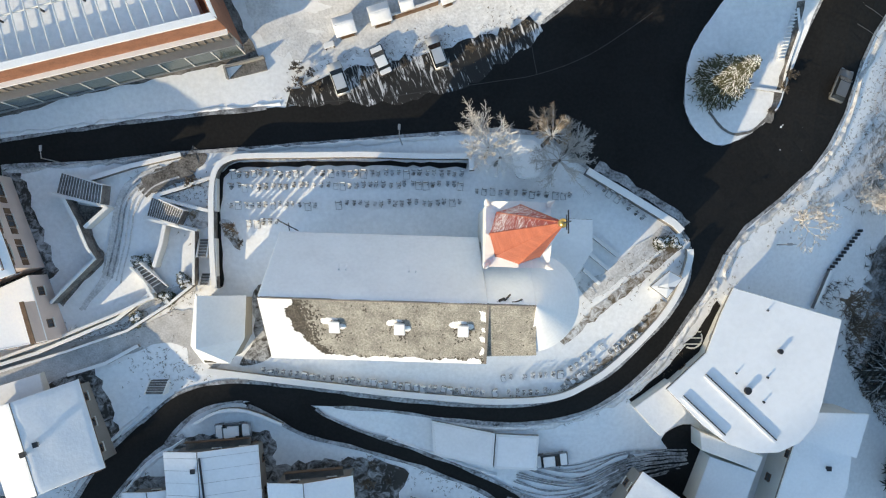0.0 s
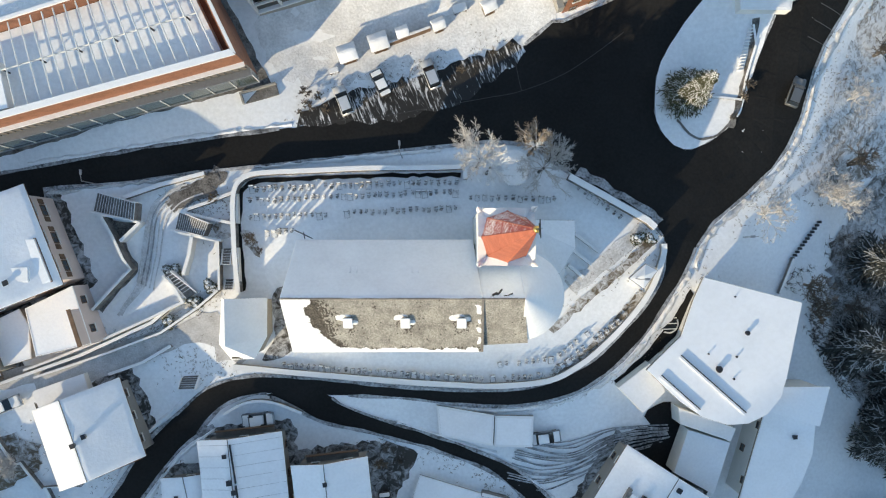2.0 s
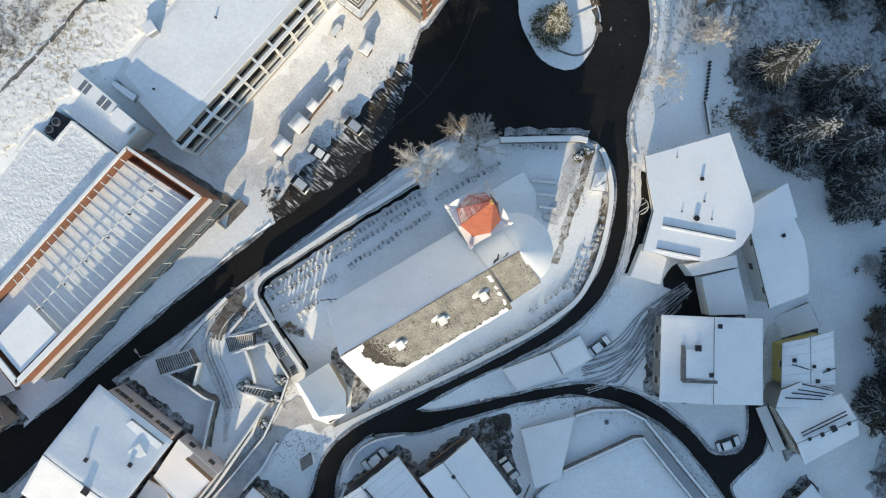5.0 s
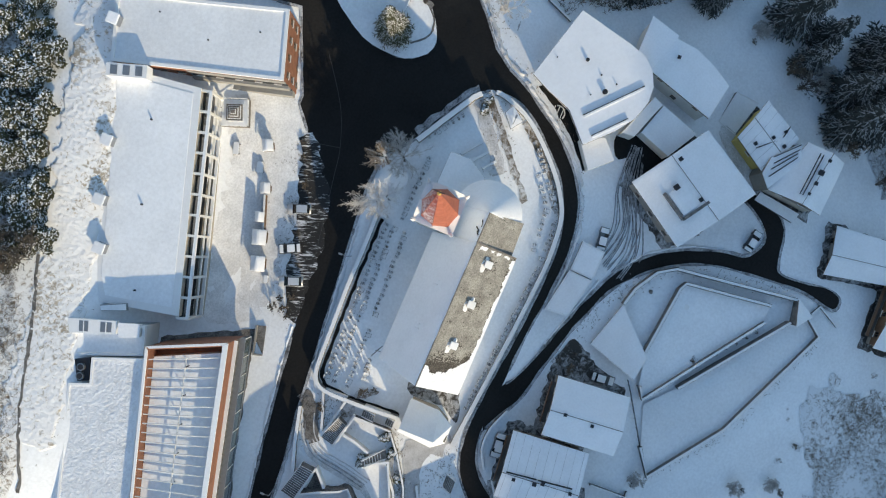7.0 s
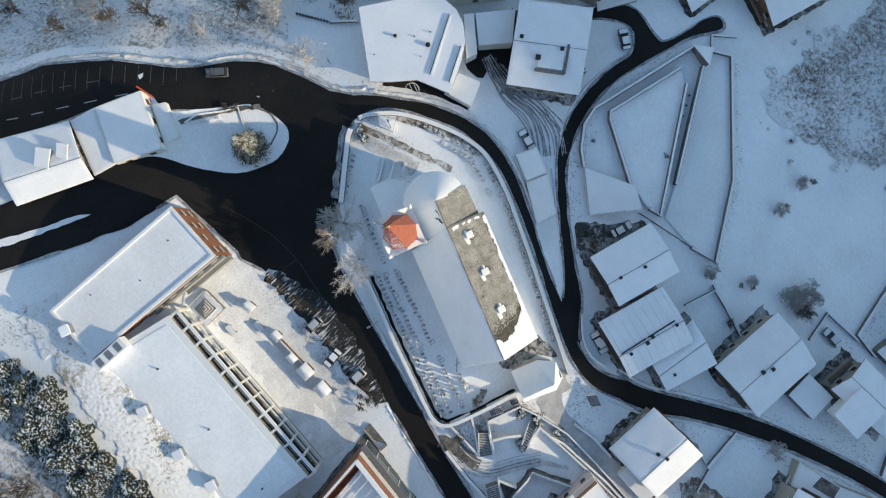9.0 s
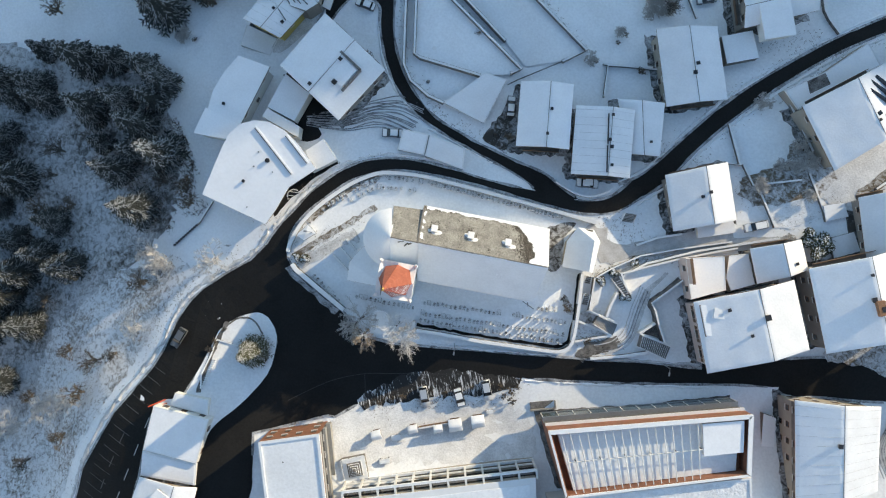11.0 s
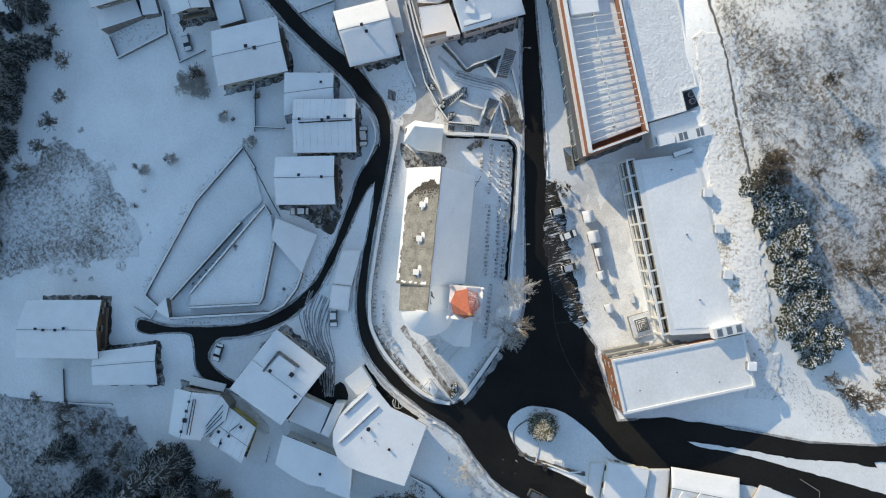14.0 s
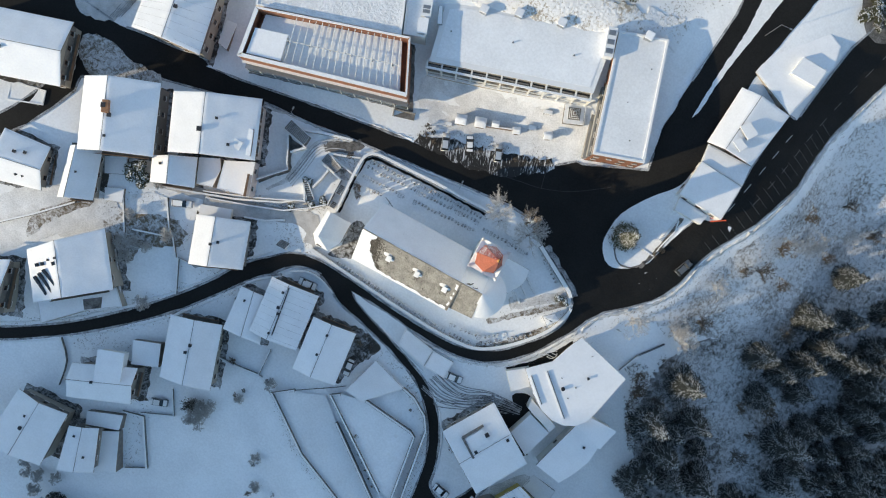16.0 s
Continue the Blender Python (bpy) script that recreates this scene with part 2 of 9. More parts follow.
FAR_SPOTS = np.array([
    (-90, 30, 5), (-90, -25, 3), (-65, -55, -5), (0, 76, 13), (-40, 95, 16), (55, 60, 3), (60.5, 38, 1.53), (66, 51, 0.79), (68.5, 65.8, -1.66), (71, 45, -4.5), (110, 80, -10), (75, 53, -8.0), (84, 46, -14.5), (97, 62, -16), (73, 22, -10.5), (130, -40, -22),
    (40, 95, 12), (-110, 90, 20), (-100, -90, -10), (10, -120, -20), (100, -120, -26), (*(-22.30, 52.84), 11.2), (*(-5.98, 58.41), 11.6), (*(10.35, 63.61), 11.0), (*(22.21, 67.20), 8.0), (*(-36.01, 49.80), 12.8), (*(-51.03, 45.31), 13.6), (-18, 31, 0.2), (2, 34, 0.2),
], float)
KNOWN = np.vstack([SPOTS, EAST_SPOTS, FAR_SPOTS])


def bowl(d):
    return np.where(d > 1e-6, d * d * np.log(np.maximum(d, 1e-6)), 0.0)


def solve_land():
    n = len(KNOWN)
    d = np.linalg.norm(KNOWN[:, None, :2] - KNOWN[None, :, :2], axis=-1)
    a = np.zeros((n + 3, n + 3))
    a[:n, :n] = bowl(d) + 15.0 * np.eye(n)
    a[:n, n], a[:n, n + 1:] = 1, KNOWN[:, :2]
    a[n, :n], a[n + 1:, :n] = 1, KNOWN[:, :2].T
    return np.linalg.solve(a, np.r_[KNOWN[:, 2], 0, 0, 0])


LAND = solve_land()


def ground_many(p):
    p = np.asarray(p, float)
    q = p.copy()
    far = np.linalg.norm(q, axis=1)
    lim = 135.0
    q *= np.where(far > lim, lim / np.maximum(far, 1e-6), 1.0)[:, None]
    d = np.linalg.norm(q[:, None] - KNOWN[None, :, :2], axis=-1)
    n = len(KNOWN)
    return bowl(d) @ LAND[:n] + LAND[n] + q @ LAND[n + 1:]


def ground(x, y):
    return float(ground_many([(x, y)])[0])


# ---- mesh helpers ----


def mesh_object(name, bm, mat, smooth=False):
    me = bpy.data.meshes.new(name)
    bmesh.ops.recalc_face_normals(bm, faces=bm.faces[:])
    bm.to_mesh(me)
    bm.free()
    if smooth:
        me.polygons.foreach_set("use_smooth", [True] * len(me.polygons))
    if mat is not None:
        me.materials.append(mat)
    return new(name, me)


def part(name, bm, mat, parent, label="", smooth=False):
    ob = mesh_object(name, bm, mat, smooth)
    ob.parent = parent
    if parent.type == "EMPTY":
        ob.matrix_parent_inverse = parent.matrix_basis.inverted() if parent.get("placed") else Matrix()
    return tagged(ob, label)


def thing(name, label, category, at=(0, 0, 0), turn=0.0, group="", placed=True):
    """An Empty at the thing's base. placed: its parts are given in world places, else round the base."""
    ob = new(name)
    ob.matrix_basis = pose(*at, 0, 0, turn)
    if placed:
        ob["placed"] = 1
    return tagged(ob, label, category, group)


def box(bm, lo, hi, m=None):
    c = [Vector((x, y, z)) for z in (lo[2], hi[2]) for y in (lo[1], hi[1]) for x in (lo[0], hi[0])]
    v = [bm.verts.new(m @ p if m else p) for p in c]
    for f in ((0, 2, 3, 1), (4, 5, 7, 6), (0, 1, 5, 4), (2, 6, 7, 3), (0, 4, 6, 2), (1, 3, 7, 5)):
        bm.faces.new([v[i] for i in f])
    return v


def boxed(lo, hi, m=None, bevel=0.0):
    bm = bmesh.new()
    box(bm, lo, hi, m)
    if bevel:
        bmesh.ops.bevel(bm, geom=bm.edges[:], offset=bevel, segments=2, affect="EDGES")
    return bm


def prism(bm, poly, z0, z1):
    """An upright prism; z0 and z1 may be numbers or lists by corner."""
    n = len(poly)
    low = z0 if isinstance(z0, (list, tuple)) else [z0] * n
    top = z1 if isinstance(z1, (list, tuple)) else [z1] * n
    a = [bm.verts.new((*p[:2], z)) for p, z in zip(poly, low)]
    b = [bm.verts.new((*p[:2], z)) for p, z in zip(poly, top)]
    bm.faces.new(a[::-1])
    bm.faces.new(b)
    for i in range(n):
        j = (i + 1) % n
        bm.faces.new((a[i], a[j], b[j], b[i]))
    return a, b


def prismed(poly, z0, z1):
    bm = bmesh.new()
    prism(bm, poly, z0, z1)
    return bm


def offset_poly(poly, d):
    """The polygon shrunk by d metres (grown when d < 0)."""
    p = [Vector(q[:2]) for q in poly]
    n = len(p)
    area = sum(p[i].x * p[(i + 1) % n].y - p[(i + 1) % n].x * p[i].y for i in range(n))
    s = 1 if area > 0 else -1
    out = []
    for i in range(n):
        e0, e1 = (p[i] - p[i - 1]).normalized(), (p[(i + 1) % n] - p[i]).normalized()
        n0, n1 = Vector((-e0.y, e0.x)) * s, Vector((-e1.y, e1.x)) * s
        k = (n0 + n1) / max(0.35, 1 + n0.dot(n1))
        out.append(p[i] + k * d)
    return [(q.x, q.y) for q in out]


def rounded(pts, steps=6, closed=False):
    """A smooth line (Catmull-Rom) through the points."""
    p = [Vector(q[:2]) for q in pts]
    n, out = len(p), []
    for i in range(n if closed else n - 1):
        if closed:
            a, b, c, d = p[i - 1], p[i], p[(i + 1) % n], p[(i + 2) % n]
        else:
            a, b, c, d = p[max(i - 1, 0)], p[i], p[i + 1], p[min(i + 2, n - 1)]
        for k in range(steps):
            t = k / steps
            q = 0.5 * ((2 * b) + (c - a) * t + (2 * a - 5 * b + 4 * c - d) * t * t + (3 * b - a - 3 * c + d) * t ** 3)
            out.append((q.x, q.y))
    if not closed:
        out.append(tuple(p[-1]))
    return out


ROADS = []


def within(x, y, poly):
    odd = False
    for (x0, y0), (x1, y1) in zip(poly, poly[1:] + poly[:1]):
        if (y0 > y) != (y1 > y) and x < (x1 - x0) * (y - y0) / (y1 - y0) + x0:
            odd = not odd
    return odd


def draped(name, poly, lift, mat, label, category="", kind="structure", ragged=0.0, step=3.0):
    """A sheet of that outline laid on the land."""
    if name == "road":
        ROADS.append([tuple(p) for p in poly])
    pts = poly
    if ragged:
        pts = []
        for i, a in enumerate(poly):
            a, b = Vector(a), Vector(poly[(i + 1) % len(poly)])
            k = max(1, int((b - a).length / 0.9))
            for j in range(k):
                q = a.lerp(b, j / k)
                e = Vector((noise.noise((q.x * 0.9, q.y * 0.9, 3.1)), noise.noise((q.x * 0.9, q.y * 0.9, 9.7))))
                pts.append(tuple(q + e * ragged))
    bm = bmesh.new()
    bm.faces.new([bm.verts.new((*q, 0)) for q in pts])
    bmesh.ops.triangulate(bm, faces=bm.faces[:])
    xs, ys = [q[0] for q in pts], [q[1] for q in pts]
    for axis, lo, hi in ((0, min(xs), max(xs)), (1, min(ys), max(ys))):
        k = math.floor(lo / step) + 1
        while k * step < hi:
            co, no = [0, 0, 0], [0, 0, 0]
            co[axis], no[axis] = k * step, 1
            bmesh.ops.bisect_plane(bm, geom=bm.verts[:] + bm.edges[:] + bm.faces[:], plane_co=co, plane_no=no)
            k += 1
    bmesh.ops.remove_doubles(bm, verts=bm.verts[:], dist=0.001)
    zs = ground_many([v.co.xy for v in bm.verts])
    for v, z in zip(bm.verts, zs):
        v.co.z = z + lift
    ob = mesh_object(name, bm, mat)
    for p in ob.data.polygons:
        if p.normal.z < 0:
            p.flip()
    return tagged(ob, label, category, kind=kind)


def run_mesh(pts, thick, up, down, z=None):
    """A wall-like bar along a line: thick wide, from down below to up above the land (or z)."""
    bm = bmesh.new()
    p = [Vector(q[:2]) for q in pts]
    rows = []
    for i, q in enumerate(p):
        d = (p[min(i + 1, len(p) - 1)] - p[max(i - 1, 0)]).normalized()
        s = Vector((-d.y, d.x)) * thick / 2
        g = ground(q.x, q.y) if z is None else z
        rows.append([bm.verts.new((*(q + k * s), g + h)) for k, h in ((-1, -down), (1, -down), (1, up), (-1, up))])
    for a, b in zip(rows, rows[1:]):
        for k in range(4):
            bm.faces.new((a[k], a[(k + 1) % 4], b[(k + 1) % 4], b[k]))
    bm.faces.new(rows[0][::-1])
    bm.faces.new(rows[-1])
    return bm


def snow_wall(name, pts, thick, up, label, mat=CONCRETE, snow=0.2, down=1.5, steps=5, category="wall", rim=0.0):
    line = rounded(pts, steps) if steps else pts
    w = thing(name, label, category)
    tagged(w, kind="structure")
    part("wall_body", run_mesh(line, thick + 2 * rim, up, down), mat, w)
    cap = run_mesh(line, thick * 1.08, up + snow, -up - 0.003)
    bmesh.ops.bevel(cap, geom=[e for e in cap.edges if len(e.link_faces) == 2 and e.calc_face_angle(0) > 0.9], offset=0.06, segments=2, affect="EDGES")
    part("snow_cap", cap, WALL_SNOW, w, "white snow cap")
    return w


def tube(bm, a, b, r0, r1, sides=6):
    a, b = Vector(a), Vector(b)
    d = (b - a).normalized()
    u = d.orthogonal().normalized()
    v = d.cross(u)
    ring = [[bm.verts.new(c + (u * math.cos(k * 2 * math.pi / sides) + v * math.sin(k * 2 * math.pi / sides)) * r) for k in range(sides)] for c, r in ((a, r0), (b, r1))]
    for k in range(sides):
        j = (k + 1) % sides
        bm.faces.new((ring[0][k], ring[0][j], ring[1][j], ring[1][k]))
    bm.faces.new(ring[0][::-1])
    bm.faces.new(ring[1])


# ---- ground and roads ----
def make_ground():
    inner = [k * 3.0 for k in range(-44, 45)]
    outer = [150, 180, 230, 300, 420, 600, 900, 1400, 2200]
    axis = [-k for k in reversed(outer)] + inner + outer
    pts = np.array([(x, y) for y in axis for x in axis], float)
    zs = ground_many(pts)
    n = len(axis)
    faces = [(j * n + i, j * n + i + 1, (j + 1) * n + i + 1, (j + 1) * n + i) for j in range(n - 1) for i in range(n - 1)]
    me = bpy.data.meshes.new("ground")
    me.from_pydata([(float(p[0]), float(p[1]), float(z)) for p, z in zip(pts, zs)], [], faces)
    me.polygons.foreach_set("use_smooth", [True] * len(me.polygons))
    me.materials.append(SNOW)
    tagged(new("ground", me), "snow-covered sloping ground of a mountain village", "ground", kind="structure")


make_ground()

SQUARE_NORTH = [(-131.68, 7.34), (-105.78, 13.59), (-88.46, 10.88), (-71.69, 12.57), (-63.23, 13.42), (-31.51, 17.83), (-20.43, 18.89), (-6.02, 20.48), (3.36, 23.00), (10.57, 28.06), (16.35, 32.40), (17.86, 32.38), (32.03, 37.82), (30.13, 47.97), (31.14, 57.42), (33.65, 69.25), (33.79, 79.68), (32.40, 87.76), (47.94, 95.93), (47.29, 89.90), (45.84, 83.02), (43.63, 66.67), (42.61, 51.43), (42.43, 45.28), (40.88, 37.67), (35.6, 32.3), (32.7, 27.9), (31.2, 24.3), (30.9, 19.4), (31.6, 17.0), (33.4, 14.8), (35.64, 14.1), (38.2, 15.1), (40.8, 16.8), (42.6, 18.7), (43.5, 21.5), (45.4, 28.0), (47.2, 32.78)]
SQUARE_SOUTH = [(52.70, 35.12), (54.69, 40.70), (54.81, 46.38), (58.06, 65.21), (60.87, 84.26), (65.70, 97.15), (70.10, 108.99), (76.68, 97.66), (74.04, 82.94), (68.52, 65.82), (65.83, 50.71), (60.9, 38.19), (55.1, 28.2), (53.8, 24.6), (52.5, 18.5), (50.6, 14.0), (48.3, 11.1), (44.1, 7.3), (39.1, 3.5), (36.5, 0.03), (31.25, 1.74), (29.28, 4.39), (18.49, 10.74), (12.72, 15.35), (6.96, 15.93), (1.19, 15.50), (-6.02, 15.06), (-16.10, 14.20), (-29.79, 13.19), (-32.31, 13.04), (-43.24, 11.82), (-55.81, 11.18), (-55.68, 9.61), (-65.45, 8.10), (-79.44, 5.01), (-95.60, 5.39), (-108.34, 4.65), (-128.06, 0.30)]
draped("road", SQUARE_NORTH + SQUARE_SOUTH, 0.07, ASPHALT, "black wet asphalt road and square cleared of snow", "road", ragged=0.25)
draped("road", rounded([(36.6, 0.6), (34.9, -3.3), (32.3, -7.3), (28.9, -12.4), (24.3, -17.2), (19.0, -20.6), (12.9, -22.1), (6.9, -22.3), (0.4, -21.7), (-6.5, -20.6), (-14.5, -19.9), (-24.90, -19.27), (-29.32, -19.60), (-33.42, -21.31), (-37.01, -25.32),
    (-34.43, -23.82), (-39.61, -27.25), (-46.29, -35.31), (-54.46, -44.55), (-64.91, -53.70), (-76.02, -62.01), (-92.03, -71.32), (-106.06, -75.11)], 4)
    + rounded([(-110.19, -72.81), (-93.58, -68.30), (-77.45, -59.22), (-66.47, -50.66), (-57.24, -42.13), (-49.57, -33.44), (-44.17, -25.89), (-37.78, -20.29), (-39.62, -21.98), (-35.28, -18.33), (-29.73, -16.71), (-23.41, -16.73), (-13.72, -17.87), (-4.75, -19.01), (4.98, -19.83), (13.21, -19.39), (19.91, -16.66), (25.02, -12.34), (29.33, -7.47), (31.53, -3.02), (31.43, 1.82)], 4),
    0.085, ASPHALT, "narrow black asphalt lane curving round the churchyard", "road", ragged=0.2)
draped("road", rounded([(-23.95, -18.46), (-18.20, -19.33), (-15.79, -21.08), (-12.56, -22.66), (-10.11, -23.68), (-5.85, -25.22), (-1.08, -27.09), (2.16, -28.34), (9.59, -32.04), (14.85, -37.12), (18.46, -43.44), (20.68, -50.25), (21.62, -54.52), (26.10, -56.33), (30.30, -51.81), (34.07, -42.44)], 4)
    + rounded([(34.98, -46.36), (30.61, -58.19), (22.96, -60.30), (20.63, -61.40), (20.62, -65.97), (21.37, -71.11), (20.30, -74.21), (17.72, -73.36), (18.78, -67.29), (18.78, -62.71), (18.26, -55.68), (17.27, -48.52), (14.55, -41.88), (10.50, -36.39), (5.46, -32.11), (-1.34, -29.22), (-3.21, -28.39), (-7.74, -27.00), (-12.66, -25.43), (-16.76, -24.42), (-19.76, -23.28), (-23.62, -20.87), (-26.46, -19.54)], 4),
    0.1, ASPHALT, "black asphalt side lane leading down past the walled garden", "road", ragged=0.2)
draped("road", [(31.14, 43.16), (30.59, 55.60), (32.58, 76.91), (31.65, 89.12), (25.50, 110.54), (30.45, 110.85), (35.26, 89.35), (36.33, 77.14), (34.77, 53.34), (36.90, 46.06)], 0.14, ASPHALT, "black asphalt road climbing behind the school", "road", ragged=0.3)
draped("road", [(36.90, 46.06), (35.73, 54.03), (37.79, 68.66), (38.67, 83.57), (42.83, 111.62), (51.84, 112.90), (48.70, 99.01), (46.83, 84.35), (43.46, 69.24), (42.50, 51.64)], 0.16, ASPHALT, "black asphalt road between the school and the station", "road", ragged=0.3)
draped("road", rounded([(-102.45, 7.10), (-91.01, 6.12), (-87.38, 2.65), (-95.85, -3.16), (-95.69, -6.62), (-101.84, -18.67), (-111.88, -29.76), (-113.54, -26.53), (-106.42, -16.21), (-101.89, -7.40), (-99.75, -1.29), (-100.80, 2.86)], 2, True), 0.12, ASPHALT, "narrow black lane between houses", "road", ragged=0.35)
PARKING = [(-20.44, 18.96), (-19.57, 20.84), (-16.11, 22.28), (-10.35, 23.87), (-4.58, 25.17), (4.80, 27.92), (10.93, 30.09), (12.74, 28.06), (3.72, 21.92), (-6.02, 19.39)]
draped("parking_strip", PARKING, 0.11, STREAKS, "parking strip of bare asphalt between streaks of snow", "parking", ragged=1.0)
draped("traffic_island", rounded([(42.55, 45.04), (40.30, 38.03), (35.5, 32.4), (32.6, 28.06), (31.16, 24.46), (30.78, 19.42), (31.49, 16.91), (33.27, 14.68), (35.64, 13.95), (38.3, 15.0), (40.9, 16.7), (42.75, 18.6), (43.6, 21.5), (45.54, 28.04), (47.3, 32.66), (51.73, 35.23)], 5, True), 0.24, SNOW, "snow-covered traffic island with a rounded end", "traffic island", ragged=0.15)
draped("verge", rounded([(35.07, 52.64), (35.65, 64.74), (36.57, 74.79), (35.92, 83.40), (36.38, 89.42), (38.17, 101.72), (39.58, 113.90), (44.90, 114.23), (43.05, 98.34), (40.17, 83.66), (39.22, 77.57), (36.91, 64.82), (35.85, 54.21)], 2), 0.2, SNOW, "narrow snow-covered strip between two roads", "verge", ragged=0.3)


# ---- the unseen mountain shoulder to the south-west, behind which the low sun stands ----
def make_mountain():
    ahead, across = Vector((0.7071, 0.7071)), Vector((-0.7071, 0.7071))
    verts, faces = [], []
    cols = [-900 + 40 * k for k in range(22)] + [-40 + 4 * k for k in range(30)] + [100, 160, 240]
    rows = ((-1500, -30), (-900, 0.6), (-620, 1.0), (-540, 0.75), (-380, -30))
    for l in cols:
        # crest height by column sets how far the added ridge's shade reaches
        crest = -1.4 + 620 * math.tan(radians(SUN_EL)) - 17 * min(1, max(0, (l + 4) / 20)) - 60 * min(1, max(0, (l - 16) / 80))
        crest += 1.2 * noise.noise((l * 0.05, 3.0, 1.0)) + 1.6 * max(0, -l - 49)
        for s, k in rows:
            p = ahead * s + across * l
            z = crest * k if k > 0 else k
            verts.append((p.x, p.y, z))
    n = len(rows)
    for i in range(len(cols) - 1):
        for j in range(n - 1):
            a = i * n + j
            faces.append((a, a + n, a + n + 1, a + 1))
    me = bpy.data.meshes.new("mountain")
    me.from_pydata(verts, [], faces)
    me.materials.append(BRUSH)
    tagged(new("mountain", me), "unseen mountain shoulder added to shade the lower village", "mountain", kind="structure")


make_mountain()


def make_far_side():
    """An unseen snowy valley side, north and east of the village, added to bounce warm sunlight."""
    verts, faces = [], []
    steps, rings = 64, ((300, 6), (380, 60), (480, 150), (620, 260), (820, 370), (1100, 470))
    for i in range(steps + 1):
        a = radians(-40 + 230 * i / steps)
        for r, h in rings:
            x, y = math.cos(a) * r, math.sin(a) * r
            fade = min(1, max(0.0, 4 * i / steps), max(0.0, 4 * (1 - i / steps)))
            verts.append((x, y, -40 + fade * h * (1 + 0.35 * noise.noise((x * 0.006, y * 0.006, 2.0))) + 20 * noise.noise((x * 0.02, y * 0.02, 5.0))))
    n = len(rings)
    for i in range(steps):
        for j in range(n - 1):
            k = i * n + j
            faces.append((k, k + 1, k + n + 1, k + n))
    me = bpy.data.meshes.new("mountain")
    me.from_pydata(verts, [], faces)
    me.polygons.foreach_set("use_smooth", [True] * len(me.polygons))
    me.materials.append(BRUSH)
    tagged(new("mountain", me), "unseen snowy mountainside added to bounce warm sunlight", "mountain", kind="structure")


make_far_side()

draped("road", rounded([(-82.94, 7.28), (-89.49, 4.89), (-95.64, 2.21), (-103.75, -1.83), (-111.72, 4.34), (-102.34, 7.45), (-95.35, 10.94), (-89.87, 12.35), (-80.38, 13.09), (-73.87, 13.99), (-71.93, 12.19)], 3, True), 0.13, ASPHALT, "wide black junction of the upper road", "road", ragged=0.4)
draped("yard", rounded([(-95.06, 12.30), (-101.02, 10.23), (-104.82, 12.50), (-102.79, 21.50), (-95.93, 26.32), (-91.66, 21.75)], 3, True), 0.12, FOOTWAY, "grey driven yard above the upper road", "yard", ragged=0.6)

draped("road", [(52.4, 34.8), (54.0, 33.5), (55.6, 39.0), (57.0, 46.0), (58.6, 56.0), (59.6, 64.0), (55.0, 64.2), (52.6, 49.0), (52.5, 43.0)], 0.13, ASPHALT, "black asphalt behind the station", "road", ragged=0.2)
for p, q in (((58.5, 60.5), (57.7, 58.1)), ((57.0, 55.4), (56.3, 53.0)), ((55.6, 50.4), (55.0, 48.0)), ((54.3, 45.2), (53.8, 42.9)), ((53.2, 39.6), (52.8, 37.5))):
    d = (Vector(q) - Vector(p)).normalized() * 0.09
    s = Vector((-d.y, d.x))
    draped("lane_dash", [tuple(Vector(p) - s), tuple(Vector(q) - s), tuple(Vector(q) + s), tuple(Vector(p) + s)], 0.17, DASH, "white dash of a lane line", "marking", step=2)
# parking bays along the station road
for k in range(19):
    a0, a1 = Vector((56.02, 27.70)), Vector((68.31, 65.63))
    q = a0.lerp(a1, k / 18)
    d = (a1 - a0).normalized()
    s = Vector((-d.y, d.x))
    draped("bay_line", [tuple(q), tuple(q + d * 0.09), tuple(q + d * 0.09 + s * 4.2), tuple(q + s * 4.2)], 0.1, PAINT, "worn white line of a parking bay", "marking", step=2)
for k in range(10):
    a0, a1 = Vector((55.94, 41.68)), Vector((68.07, 86.44))
    q = a0.lerp(a1, k / 9)
    d = (a1 - a0).normalized()
    s = Vector((-d.y, d.x))
    q = q - s * 1.5
    draped("lane_dash", [tuple(q), tuple(q + d * 2.4), tuple(q + d * 2.4 + s * 0.16), tuple(q + s * 0.16)], 0.1, PAINT, "short white dash along the middle of the road", "marking", step=2)

# the brush-covered slopes
draped("forest_floor", rounded([(58.94, -9.07), (62.90, 4.36), (72.31, 13.98), (84.69, 28.22), (88.32, 46.12), (102.74, 63.19), (134.85, 43.50), (165.27, -9.13), (135.28, -33.02), (92.39, -35.87), (68.87, -30.36)], 3, True), 0.15, FLOOR, "dark forest floor with litter showing through thin snow", "forest floor", ragged=2.0)
draped("forest_floor", rounded([(47.26, -125.51), (38.94, -116.38), (43.00, -98.24), (40.60, -80.33), (47.58, -72.41), (58.80, -69.55), (71.64, -67.84), (88.11, -77.28)], 3, True), 0.15, FLOOR, "dark forest floor with litter showing through thin snow", "forest floor", ragged=2.0)
draped("brush_slope", rounded([(-50.85, 49.69), (-50.43, 49.62), (-60.89, 49.03), (-79.14, 49.95), (-100.30, 53.51), (-63.34, 111.09), (2.15, 123.12), (5.51, 82.92), (6.21, 72.27), (-5.31, 66.31), (-19.10, 60.49), (-35.06, 54.83)], 3, True), 0.12, BRUSH, "rough hillside with dead grass and scrub under thin snow", "slope", ragged=0.6)
